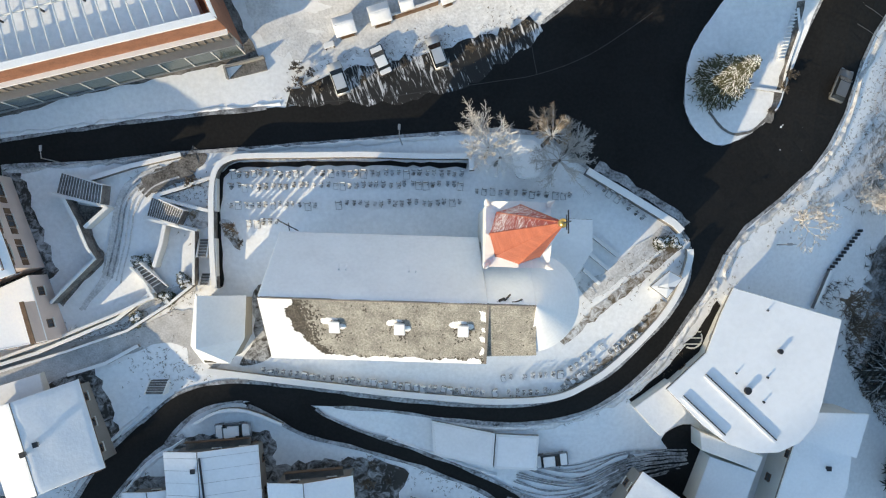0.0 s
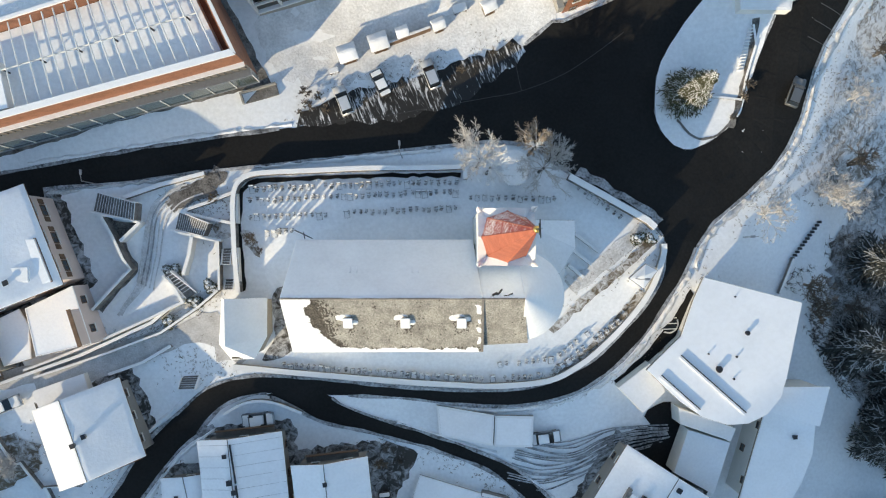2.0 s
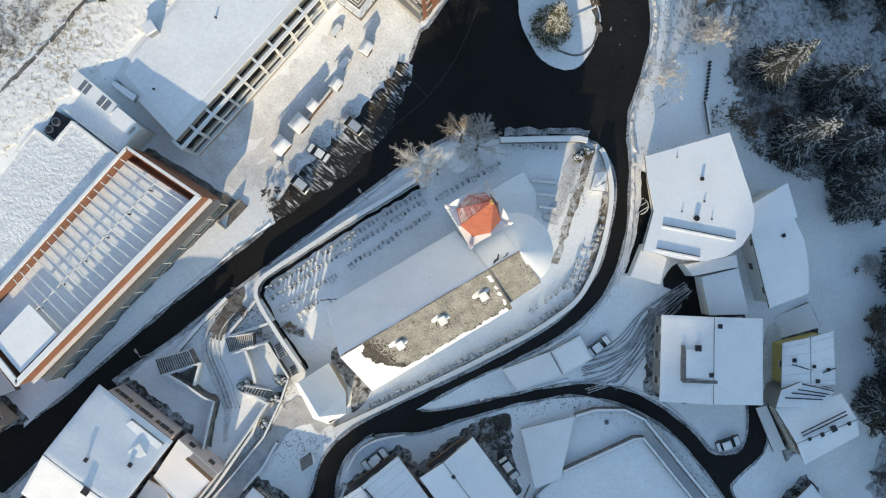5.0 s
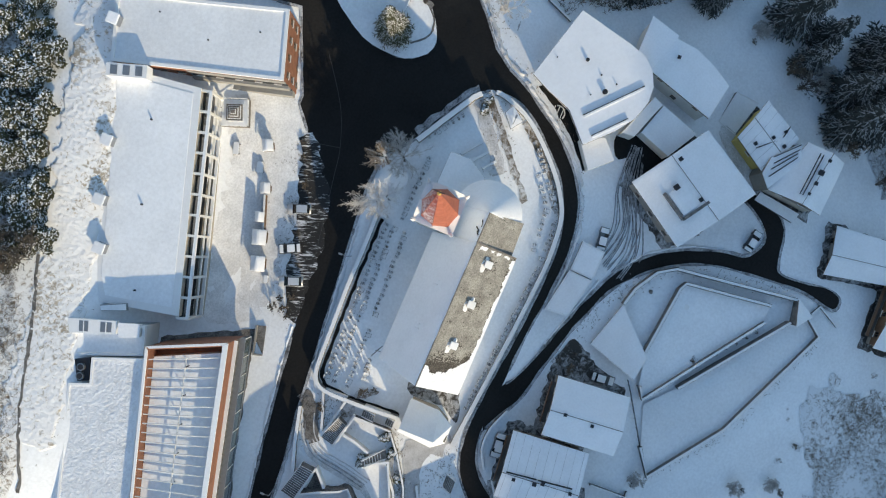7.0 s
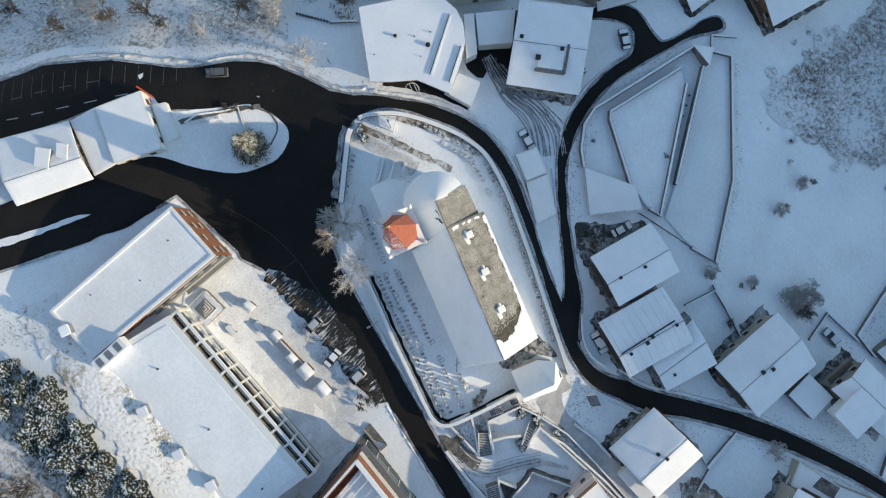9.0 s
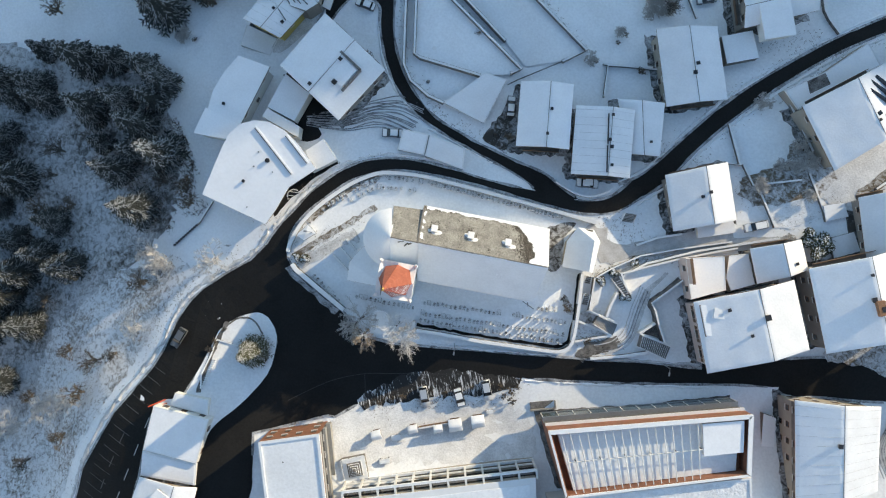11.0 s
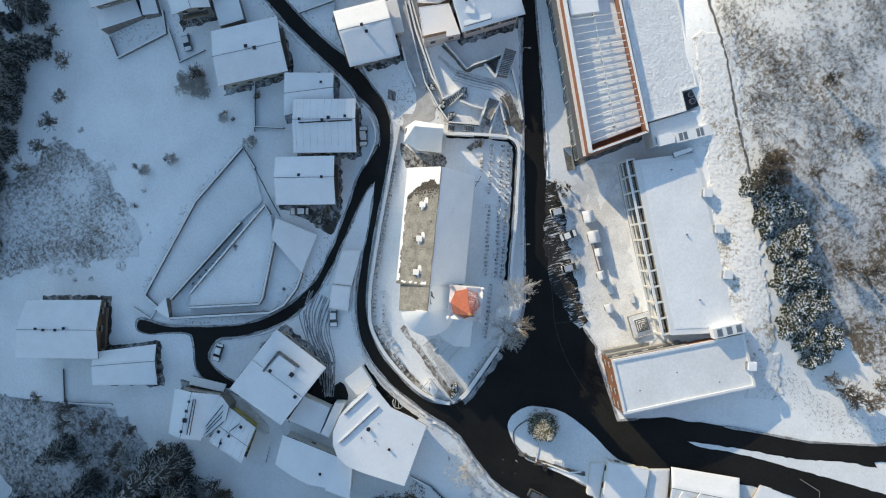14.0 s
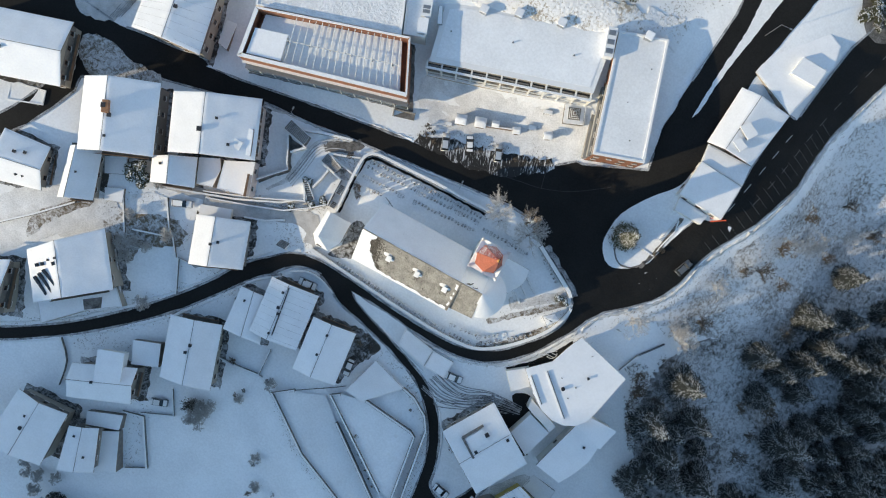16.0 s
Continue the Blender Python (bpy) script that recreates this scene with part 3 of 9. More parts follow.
draped("brush_slope", rounded([(-29.78, 65.00), (-24.41, 72.33), (-21.40, 81.27), (-16.33, 94.11), (4.29, 97.44), (20.91, 92.87), (10.50, 81.41), (6.29, 71.08), (-9.87, 63.66)], 3, True), 0.3, THICKET, "dark undergrowth on the hillside behind the school", "slope", ragged=2.0)
draped("brush_slope", rounded([(11.23, -117.57), (7.41, -102.62), (5.85, -89.72), (0.09, -75.20), (-14.57, -84.67), (-23.67, -98.86), (-16.38, -106.56), (-3.99, -124.13)], 3, True), 0.12, BANK, "patch of scrub and dead grass under thin snow", "slope", ragged=2.3)
rp = random.Random(77)
ring_pts = [Vector(p) for p in ((7.41, -102.62), (5.85, -89.72), (0.09, -75.20), (-14.57, -84.67), (-23.67, -98.86))]
for k in range(44):
    a = rp.randrange(len(ring_pts) - 1)
    q = ring_pts[a].lerp(ring_pts[a + 1], rp.random()) + Vector((rp.gauss(0, 2.6), rp.gauss(0, 2.6)))
    size = rp.uniform(0.35, 1.5)
    blob = [tuple(q + Vector((math.cos(h * 0.5236), math.sin(h * 0.5236))) * size * rp.uniform(0.45, 1.2)) for h in range(12)]
    draped("brush_patch", blob, 0.14 + 0.004 * (k % 6), BANK, "small patch of dead grass in the snow", "grass", kind="stuff")
draped("brush_slope", rounded([(48.6, 6.2), (55.0, 14.2), (61.41, 30.75), (69.82, 50.57), (77.43, 79.04), (100.15, 82.31), (99.13, 54.85), (82.97, 24.24), (72.95, 12.71)], 3, True), 0.12, BANK, "wooded bank with scrub and snow below the road", "slope", ragged=1.5)

# ---- the church ----
church = thing("church", "large church with snowy roof, bare sunlit shingles and a red spire", "church", (-5, -5, 0))


def slab(bm, quad, thick):
    """A sloping slab whose top is the given quad of 3D corners, with the thickness below it."""
    top = [bm.verts.new(Vector(p)) for p in quad]
    low = [bm.verts.new(Vector(p) - Vector((0, 0, thick))) for p in quad]
    bm.faces.new(top)
    bm.faces.new(low[::-1])
    n = len(quad)
    for i in range(n):
        j = (i + 1) % n
        bm.faces.new((top[i], low[i], low[j], top[j]))


def snow_sheet(quad, thick=0.22, cuts=10, rough=0.05, seed=0.0, edge=0.12):
    """A blanket of snow on a sloping quad: gently uneven, thinning to its rounded edges."""
    a, b, c, d = [Vector(p) for p in quad]
    bm = bmesh.new()
    nx = max(3, min(24, int((b - a).length / 0.8)))
    ny = max(3, min(24, int((d - a).length / 0.8)))
    ins = 0.09
    us = [0.0, ins / (b - a).length] + [i / nx for i in range(1, nx)] + [1 - ins / (b - a).length, 1.0]
    vs = [0.0, ins / (d - a).length] + [j / ny for j in range(1, ny)] + [1 - ins / (d - a).length, 1.0]
    nx, ny = len(us) - 1, len(vs) - 1
    top, low = [], []
    for j in range(ny + 1):
        for i in range(nx + 1):
            u, v = us[i], vs[j]
            q = a.lerp(b, u).lerp(d.lerp(c, u), v)
            rim = i in (0, nx) or j in (0, ny)
            h = thick * (0.7 if rim else 1.0) + rough * noise.noise((q.x * 0.35 + seed, q.y * 0.35, seed))
            top.append(bm.verts.new(q + Vector((0, 0, max(0.05, h)))))
            low.append(bm.verts.new(q))
    w = nx + 1
    for j in range(ny):
        for i in range(nx):
            k = j * w + i
            bm.faces.new((top[k], top[k + 1], top[k + w + 1], top[k + w]))
    ring = [i for i in range(w)] + [j * w + nx for j in range(1, ny + 1)] + [ny * w + i for i in range(nx - 1, -1, -1)] + [j * w for j in range(ny - 1, 0, -1)]
    for k in range(len(ring)):
        p, q = ring[k], ring[(k + 1) % len(ring)]
        bm.faces.new((top[q], top[p], low[p], low[q]))
    for v in [v for v in bm.verts if not v.link_faces]:
        bm.verts.remove(v)
    return bm


RW, RE = (*(-19.83, -4.42), 15.2), (*(9.72, -5.45), 14.6)
SW, SM = (*(-19.90, -11.80), 8.3), (*(4.57, -12.60), 8.3)
NW, NE = (*(-18.95, 2.70), 8.3), (*(3.85, 2.00), 8.3)
CS = (*(10.54, -11.61), 8.4)


def mix3(a, b, t):
    return tuple(Vector(a).lerp(Vector(b), t))


RM = mix3(RW, RE, (SM[0] - RW[0]) / (RE[0] - RW[0]))
CSW = (SM[0], CS[1] - 0.1, 8.4)
CN = (RE[0] - 0.3, 2 * RE[1] - CS[1], 8.4)
body = [(SW[0] + 0.4, SW[1] + 0.6), (SM[0] - 0.3, SM[1] + 0.6), (SM[0] - 0.3, CS[1] + 0.5), (CS[0], CS[1] + 0.5), (CN[0], CN[1] - 0.5), (NE[0], NE[1] - 0.5), (NW[0] + 0.4, NW[1] - 0.6)]
part("wall", prismed(body, -2.5, 8.0), WHITE, church, "white rendered nave wall")
bm = bmesh.new()
for a, b, c in ((SW, NW, RW),):
    v = [bm.verts.new((p[0] + k, p[1], p[2] - 0.35)) for k in (0.35, 0.8) for p in (a, b, c)]
    bm.faces.new(v[:3]), bm.faces.new(v[:2:-1])
    for i in range(3):
        bm.faces.new((v[i], v[(i + 1) % 3], v[3 + (i + 1) % 3], v[3 + i]))
part("gable", bm, WHITE, church)
bm = bmesh.new()
slab(bm, [SW, SM, RM, RW], 0.3)
part("roof", bm, SHINGLE, church, "weathered grey-brown shingle roof slope")
bm = bmesh.new()
slab(bm, [CSW, CS, RE, RM], 0.3)
part("roof", bm, SHINGLE, church, "weathered grey-brown shingle roof slope")
bm = bmesh.new()
slab(bm, [NE, NW, RW, RM], 0.3)
slab(bm, [CN, (NE[0], CN[1], 8.4), RM, RE], 0.3)
part("roof", bm, SHINGLE, church)
part("roof_snow", snow_sheet([NE, NW, RW, RM], 0.28, rough=0.06, seed=1.0), ROOF_SNOW, church, "smooth snow on the shaded roof slope", True)
part("roof_snow", snow_sheet([CN, (NE[0], CN[1], 8.4), RM, RE], 0.28, rough=0.06, seed=2.0), ROOF_SNOW, church, "smooth snow on the shaded roof slope", True)


def slope_point(u, v, up=0.0):
    """On the sunny slope: u along from the west gable, v up from the eaves."""
    q = Vector(SW).lerp(Vector(SM), u).lerp(Vector(RW).lerp(Vector(RM), u), v)
    return q + Vector((0, 0, up))


def slope_patch(edge, thick, seed, nu=46, nv=22, u0=0.0, u1=1.0, v0=0.0, v1=1.0, wild=1.0):
    """Snow left on part of the sunny slope: edge(u, v) > 0 where it lies."""
    bm = bmesh.new()
    grid = {}
    for j in range(nv + 1):
        for i in range(nu + 1):
            u, v = u0 + (u1 - u0) * i / nu, v0 + (v1 - v0) * j / nv
            e = edge(u, v) + wild * (0.035 * noise.noise((u * 40, v * 14, seed)) + 0.05 * noise.noise((u * 15, v * 6, seed)) + 0.03 * noise.noise((u * 150, v * 55, seed)))
            grid[i, j] = (e, u, v)
    verts = {}

    def vert(k):
        if k not in verts:
            e, u, v = grid[k]
            verts[k] = bm.verts.new(slope_point(u, v, 0.045 + min(thick, max(0.0, e) * thick * 12)))
        return verts[k]

    for j in range(nv):
        for i in range(nu):
            ks = [(i, j), (i + 1, j), (i + 1, j + 1), (i, j + 1)]
            if max(grid[k][0] for k in ks) > 0:
                bm.faces.new([vert(k) for k in ks])
    return bm


def along(table, v):
    """Straight-line reading of a short table of (v, value)."""
    for (a, p), (b, q) in zip(table, table[1:]):
        if v <= b:
            return p + (q - p) * max(0.0, v - a) / (b - a)
    return table[-1][1]


SNOW_EDGE = ((0.0, 0.3), (0.06, 0.265), (0.3, 0.18), (0.6, 0.12), (0.75, 0.105), (1.0, 0.14))
WET_WIDTH = ((0.0, 0.05), (0.3, 0.05), (0.5, 0.09), (0.75, 0.12), (1.0, 0.05))
DORMERS = ((0.32, 0.6), (0.61, 0.6), (0.895, 0.6))
EAVES_SNOW = ((0.0, 0.06), (0.3, 0.085), (0.45, 0.05), (0.6, 0.075), (0.75, 0.045), (0.85, 0.07), (1.0, 0.08))


def wet_share(u, v):
    """How likely a shingle on the nave is dark with melt water."""
    w = 1.5 - max(0.0, u - along(SNOW_EDGE, v)) / along(WET_WIDTH, v)
    for a, b in DORMERS:
        if b - 0.27 < v < b + 0.02 and abs(u - a) < 0.05:
            w = max(w, 0.9 - abs(u - a) * 12 - (b - v) * 2.2 + 0.5 * noise.noise((u * 90, v * 3, 2.0)))
    return max(w, 0.45 - (v - along(EAVES_SNOW, u)) * 7, 0.012)


def shingle_fields():
    """Overlapping courses of short shingles on the sunny slopes, the wet ones apart from the dry."""
    r = random.Random(77)
    dry, wet = ([], []), ([], [])
    lanes = ((Vector(SW), Vector(SM), Vector(RW), Vector(RM), 150, True), (Vector(CSW), Vector(CS), Vector(RM), Vector(RE), 36, False))
    for p0, p1, q0, q1, nu, nave in lanes:
        for j in range(48):
            v0, v1 = j / 48, min(1.0, (j + 1.15) / 48)
            for i in range(nu):
                o = 0.5 * (j % 2) + r.uniform(-0.08, 0.08)
                u0, u1 = min(1.0, max(0.0, (i + o - 0.5) / nu)), min(1.0, max(0.0, (i + o + 0.45) / nu))
                if u1 - u0 < 0.1 / nu:
                    continue
                is_wet = r.random() < (wet_share((u0 + u1) / 2, (v0 + v1) / 2) if nave else 0.02)
                verts, faces = wet if is_wet else dry
                lift, slip = r.uniform(0.025, 0.06), r.uniform(-0.006, 0.004)

                def at(u, v, up):
                    return tuple(p0.lerp(p1, u).lerp(q0.lerp(q1, u), max(0.0, v)) + Vector((0, 0, up)))

                k = len(verts)
                verts += [at(u0, v0 + slip, lift), at(u1, v0 + slip, lift + r.uniform(-0.012, 0.012)), at(u1, v1, 0.012), at(u0, v1, 0.012), at(u0, v0 + slip, 0.004), at(u1, v0 + slip, 0.004)]
                faces += [(k, k + 1, k + 2, k + 3), (k + 4, k + 5, k + 1, k)]
    for (verts, faces), mat, label in ((dry, SHINGLE, "courses of weathered grey shingles"), (wet, WET_SHINGLE, "dark wet shingles beside melting snow")):
        me = bpy.data.meshes.new("shingles")
        me.from_pydata(verts, [], faces)
        bm = bmesh.new()
        bm.from_mesh(me)
        bpy.data.meshes.remove(me)
        tagged(part("shingles", bm, mat, church, label), kind="stuff")


shingle_fields()
part("roof_snow", slope_patch(lambda u, v: along(SNOW_EDGE, v) - u + 0.025 * noise.noise((v * 9, 3.0, 1.0)) + 0.012 * noise.noise((v * 45, 5.0, 1.0)), 0.2, 4.0, 190, 150, 0.0, 0.4, wild=0.35), ROOF_SNOW, church, "bright snow left at the gable end", True)
part("roof_snow", slope_patch(lambda u, v: min(along(EAVES_SNOW, u) - v, u - 0.2, 0.97 - u) * 0.7, 0.14, 8.0, 300, 30, 0.15, 1.0, 0.0, 0.2, wild=0.5), ROOF_SNOW, church, "thin strip of snow above the eaves", True)
# step between nave and choir roof
bm = bmesh.new()
slab(bm, [(SM[0] - 0.1, SM[1], SM[2] + 0.12), (SM[0] + 0.2, SM[1], SM[2] + 0.12), (RM[0] + 0.2, RM[1], RM[2] + 0.12), (RM[0] - 0.1, RM[1], RM[2] + 0.12)], 0.4)
part("verge_board", bm, GREY_TIMBER, church)
for v0, v1, w, seed in ((0.16, 0.3, 0.007, 1.0), (0.38, 0.46, 0.009, 3.0), (0.56, 0.62, 0.006, 5.0), (0.74, 0.85, 0.009, 7.0)):
    part("roof_snow", slope_patch(lambda u, v, v0=v0, v1=v1, w=w: min(w * 2 - abs(u - 0.985) * 2, (v - v0) * 0.6, (v1 - v) * 0.6), 0.12, seed, 40, 24, 0.94, 1.01, v0 - 0.06, v1 + 0.06, wild=0.35), ROOF_SNOW, church, "broken lumps of snow at the roof step", True)
# ridge board
bm = bmesh.new()
tube(bm, (RW[0], RW[1], RW[2] + 0.12), (RE[0], RE[1], RE[2] + 0.12), 0.13, 0.13, 6)
part("ridge", bm, GREY_TIMBER, church)
# small dormers
for k, (u, v) in enumerate(DORMERS):
    m = Matrix.Translation(slope_point(u, v)) @ pose(0, 0, 0, 0, 0, -2)
    d = part("dormer", boxed((-0.45, -0.5, -0.6), (0.45, 0.8, 0.5), m), GREY_TIMBER, church, "small roof dormer under snow")
    bm = boxed((-0.62, -0.72, 0.52), (0.62, 0.85, 0.7), m @ pose(0, 0, 0, 30, 0, 0), 0.07)
    part("dormer_snow", bm, WALL_SNOW, d, "square cap of snow")
    for j, (du, dv, ru, rv) in enumerate(((-0.036, 0.055, 0.024, 0.05), (0.03, -0.03 + 0.06 * (k == 2), 0.017, 0.04), (-0.012, 0.09, 0.028, 0.025))):
        bm = slope_patch(lambda a, b, x=u + du, y=v + dv, ru=ru, rv=rv: 0.05 * (1 - ((a - x) / ru) ** 2 - ((b - y) / rv) ** 2), 0.22, 9.0 + 3 * k + j, 30, 26, u + du - 0.05, u + du + 0.05, v + dv - 0.1, v + dv + 0.1, wild=0.5)
        part("snow_lump", bm, WALL_SNOW, d, "", True)
for u, v in ((0.346, 0.55), (0.67, 0.55)):
    q = Vector(NW).lerp(Vector(NE), u).lerp(Vector(RW).lerp(Vector(RM), u), v)
    for dx in (-0.38, 0.38):
        bm = boxed((dx - 0.09, -0.5, 0.1), (dx + 0.09, 0.5, 0.42), Matrix.Translation(q) @ pose(0, 0, 0, -44, 0, 0), 0.07)
        part("roof_vent", bm, ROOF_SNOW, church, "small snowed-over roof vent")
bm = bmesh.new()
tube(bm, (NW[0] + 2.1, NW[1] + 0.1, 8.75), (NW[0] - 0.3, NW[1] + 1.3, 8.2), 0.07, 0.07)
tube(bm, (NW[0] + 1.1, NW[1] + 0.1, 8.7), (NW[0] + 0.9, NW[1] + 1.0, 8.4), 0.06, 0.06)
part("bracket_pole", bm, DARK, church, "dark pole bracketed to the eaves")
# dark bits of bare ridge by the choir
for k in range(5):
    q = Vector(RM).lerp(Vector(RE), 0.25 + 0.1 * k + 0.03 * math.sin(k * 5))
    bm = boxed((-0.45, 0.2, -0.25), (0.15 + 0.2 * (k % 3), 0.32 + 0.12 * (k % 2), 0.16), Matrix.Translation(q) @ pose(0, 0.3 * (k % 3), 0, -30, 0, 25 * (k % 3)), 0.08)
    part("bare_ridge", bm, WET_SHINGLE, church)

# the round apse
APR = 5.75
apse = [(RE[0] + APR * math.cos(a), RE[1] + APR * math.sin(a)) for a in [radians(-90 + 190 * k / 36) for k in range(37)]]
bm = bmesh.new()
prism(bm, [(RE[0] + 0.93 * (x - RE[0]), RE[1] + 0.93 * (y - RE[1])) for x, y in apse] + [(RE[0] - 0.4, RE[1] + 4), (RE[0] - 0.4, RE[1] - 5.3)], -2.5, 8.0)
part("apse_wall", bm, WHITE, church, "white rendered round apse")
for name, mat, up, low, grow in (("apse_roof", SHINGLE, 0.0, 0.25, 1.0), ("roof_snow", ROOF_SNOW, 0.25, 0.245, 1.0)):
    bm = bmesh.new()
    tip = bm.verts.new((RE[0], RE[1], RE[2] + up))
    rim = [bm.verts.new((RE[0] + grow * (x - RE[0]), RE[1] + grow * (y - RE[1]), 8.3 + up)) for x, y in apse]
    rim_low = [bm.verts.new((v.co.x, v.co.y, v.co.z - low)) for v in rim]
    tip_low = bm.verts.new((RE[0], RE[1], RE[2] + up - low))
    for i in range(36):
        bm.faces.new((tip, rim[i], rim[i + 1]))
        bm.faces.new((rim[i], rim_low[i], rim_low[i + 1], rim[i + 1]))
        bm.faces.new((tip_low, rim_low[i + 1], rim_low[i]))
    bm.faces.new((tip, tip_low, rim_low[0], rim[0]))
    bm.faces.new((tip, rim[36], rim_low[36], tip_low))
    part(name, bm, mat, church, "smooth snow on the apse cone" if mat is ROOF_SNOW else "")
# sacristy beside the tower
SAC = [(17.69, 4.19), (17.69, 0.47), (15.52, -2.97), (9.91, -1.42), (9.57, 4.46)]
part("sacristy_wall", prismed(offset_poly(SAC, 0.5), -2, 5.2), WHITE, church)
bm = bmesh.new()
prism(bm, SAC, [5.2, 5.2, 5.2, 6.8, 6.8], [5.4, 5.4, 5.4, 7.4, 7.4])
part("sacristy_roof", bm, GREY_TIMBER, church)
bm = bmesh.new()
prism(bm, offset_poly(SAC, 0.05), [5.405, 5.405, 5.405, 7.405, 7.405], [5.65, 5.65, 5.65, 7.65, 7.65])
part("roof_snow", bm, ROOF_SNOW, church)

# the tower
TC, TH, TZ = Vector((7.25, 2.0)), 3.05, 18.5
tw = pose(TC.x, TC.y, 0, 0, 0, -1.5)
part("tower_wall", boxed((-TH, -TH, -2), (TH, TH, TZ), tw), WHITE, church, "white rendered square bell tower")
bm = bmesh.new()
for s in ((-TH - 0.15, -TH - 0.15, TH + 0.15, -TH + 0.25), (-TH - 0.15, TH - 0.25, TH + 0.15, TH + 0.15), (-TH - 0.15, -TH + 0.25, -TH + 0.25, TH - 0.25), (TH - 0.25, -TH + 0.25, TH + 0.15, TH - 0.25)):
    box(bm, (s[0], s[1], TZ), (s[2], s[3], TZ + 0.7), tw)
part("parapet", bm, WHITE, church, "white parapet round the spire's foot")
bm = bmesh.new()
for s in ((-TH - 0.2, -TH - 0.2, TH + 0.2, -TH + 0.35), (-TH - 0.2, TH - 0.35, TH + 0.2, TH + 0.2), (-TH - 0.2, -TH + 0.35, -TH + 0.35, TH - 0.35), (TH - 0.35, -TH + 0.35, TH + 0.2, TH - 0.35)):
    box(bm, (s[0], s[1], TZ + 0.703), (s[2], s[3], TZ + 0.95), tw)
part("parapet_snow", bm, WALL_SNOW, church)
part("gutter_snow", boxed((-TH + 0.25, -TH + 0.25, TZ + 0.002), (TH - 0.25, TH - 0.25, TZ + 1.05), tw), WALL_SNOW, church, "snow packed behind the parapet")
for sx in (-1, 1):
    for sy in (-1, 1):
        bm = bmesh.new()
        c = Vector((sx * (TH + 0.02), sy * (TH + 0.02), TZ))
        rings = ((0.0, 0.3, 0.0), (1.0, 0.27, 0.0), (1.35, 0.36, 0.04), (1.6, 0.2, 0.08), (2.4, 0.12, 0.2), (3.0, 0.03, 0.3))
        for (z0, r0, o0), (z1, r1, o1) in zip(rings, rings[1:]):
            tube(bm, tw @ (c + Vector((sx * o0, sy * o0, z0))), tw @ (c + Vector((sx * o1, sy * o1, z1))), r0, r1, 8)
        part("pinnacle", bm, WALL_SNOW, church, "small white corner pinnacle")
# four gables between the pinnacles
GZ = TZ + 2.3
for k in range(4):
    m = tw @ pose(0, 0, 0, 0, 0, 90 * k)
    bm = bmesh.new()
    v = [bm.verts.new(m @ Vector(p)) for p in ((-2.6, -TH - 0.1, TZ + 0.7), (2.6, -TH - 0.1, TZ + 0.7), (0, -TH - 0.1, GZ), (-2.6, -TH + 0.3, TZ + 0.7), (2.6, -TH + 0.3, TZ + 0.7), (0, -TH + 0.3, GZ))]
    for f in ((0, 1, 2), (5, 4, 3), (0, 3, 4, 1), (1, 4, 5, 2), (2, 5, 3, 0)):
        bm.faces.new([v[i] for i in f])
    part("tower_gable", bm, WHITE, church)
    for s in (-1, 1):
        # snow on the gable's slope, running back to the spire, with a lumpy lower edge
        bm = bmesh.new()
        n = 9
        out, inn = [], []
        for i in range(n + 1):
            e = i / n
            x, z = s * 2.85 * e, GZ + 0.22 - 1.5 * e
            wob = 0.1 * noise.noise((e * 6, k * 3.0 + s, 2.0))
            out.append(m @ Vector((x, -TH - 0.2 + wob, z)))
            inn.append(m @ Vector((x * (1 - 0.15 * e), -TH + 0.55 + 0.3 * e + wob * 2, z - 0.1 + wob)))
        for i in range(n):
            q = [out[i], inn[i], inn[i + 1], out[i + 1]]
            top = [bm.verts.new(p) for p in q]
            low = [bm.verts.new(p - Vector((0, 0, 0.22))) for p in q]
            bm.faces.new(top), bm.faces.new(low[::-1])
            for h in range(4):
                bm.faces.new((top[h], low[h], low[(h + 1) % 4], top[(h + 1) % 4]))
        bmesh.ops.remove_doubles(bm, verts=bm.verts, dist=0.001)
        bmesh.ops.recalc_face_normals(bm, faces=bm.faces)
        part("gable_snow", bm, WALL_SNOW, church)
# the spire: eight faces, their edges rising from the corners and from the gables' peaks
TIPZ = 46.0
axis = Vector((TC.x, TC.y, 0))
ring = [tw @ Vector(((3.15 if k % 2 else 2.95) * math.cos(radians(45 * k)), (3.15 if k % 2 else 2.95) * math.sin(radians(45 * k)), TZ + (0.5 if k % 2 else 2.0))) for k in range(8)]
head = [Vector((TC.x + 0.1 * math.cos(radians(45 * k)), TC.y + 0.1 * math.sin(radians(45 * k)), TIPZ)) for k in range(8)]
for k in range(8):
    a, b, c, d = ring[k], ring[(k + 1) % 8], head[(k + 1) % 8], head[k]
    bm = bmesh.new()
    slab(bm, [a, b, c, d], 0.12)
    shaded = k in (1, 2, 3)
    part("spire_face", bm, RED_FLECKED if shaded else RED, church, "red shingled spire face flecked with snow" if shaded else "red shingled spire face")
    # a rolled seam on each edge
    bm = bmesh.new()
    tube(bm, a, d, 0.07, 0.04, 6)
    part("spire_hip", bm, RED, church)
for k, (e, r) in enumerate(((0.0, 0.12), (0.05, 0.09), (0.11, 0.1), (0.16, 0.07))):
    bm = bmesh.new()
    q = ring[4].lerp(ring[5], e * 2.5 + 0.05)
    bmesh.ops.create_icosphere(bm, subdivisions=1, radius=r, matrix=Matrix.Translation(q + Vector((-0.06, -0.05, 0.5))))
    part("snow_lump", bm, WALL_SNOW, church, "", True)
bm = bmesh.new()
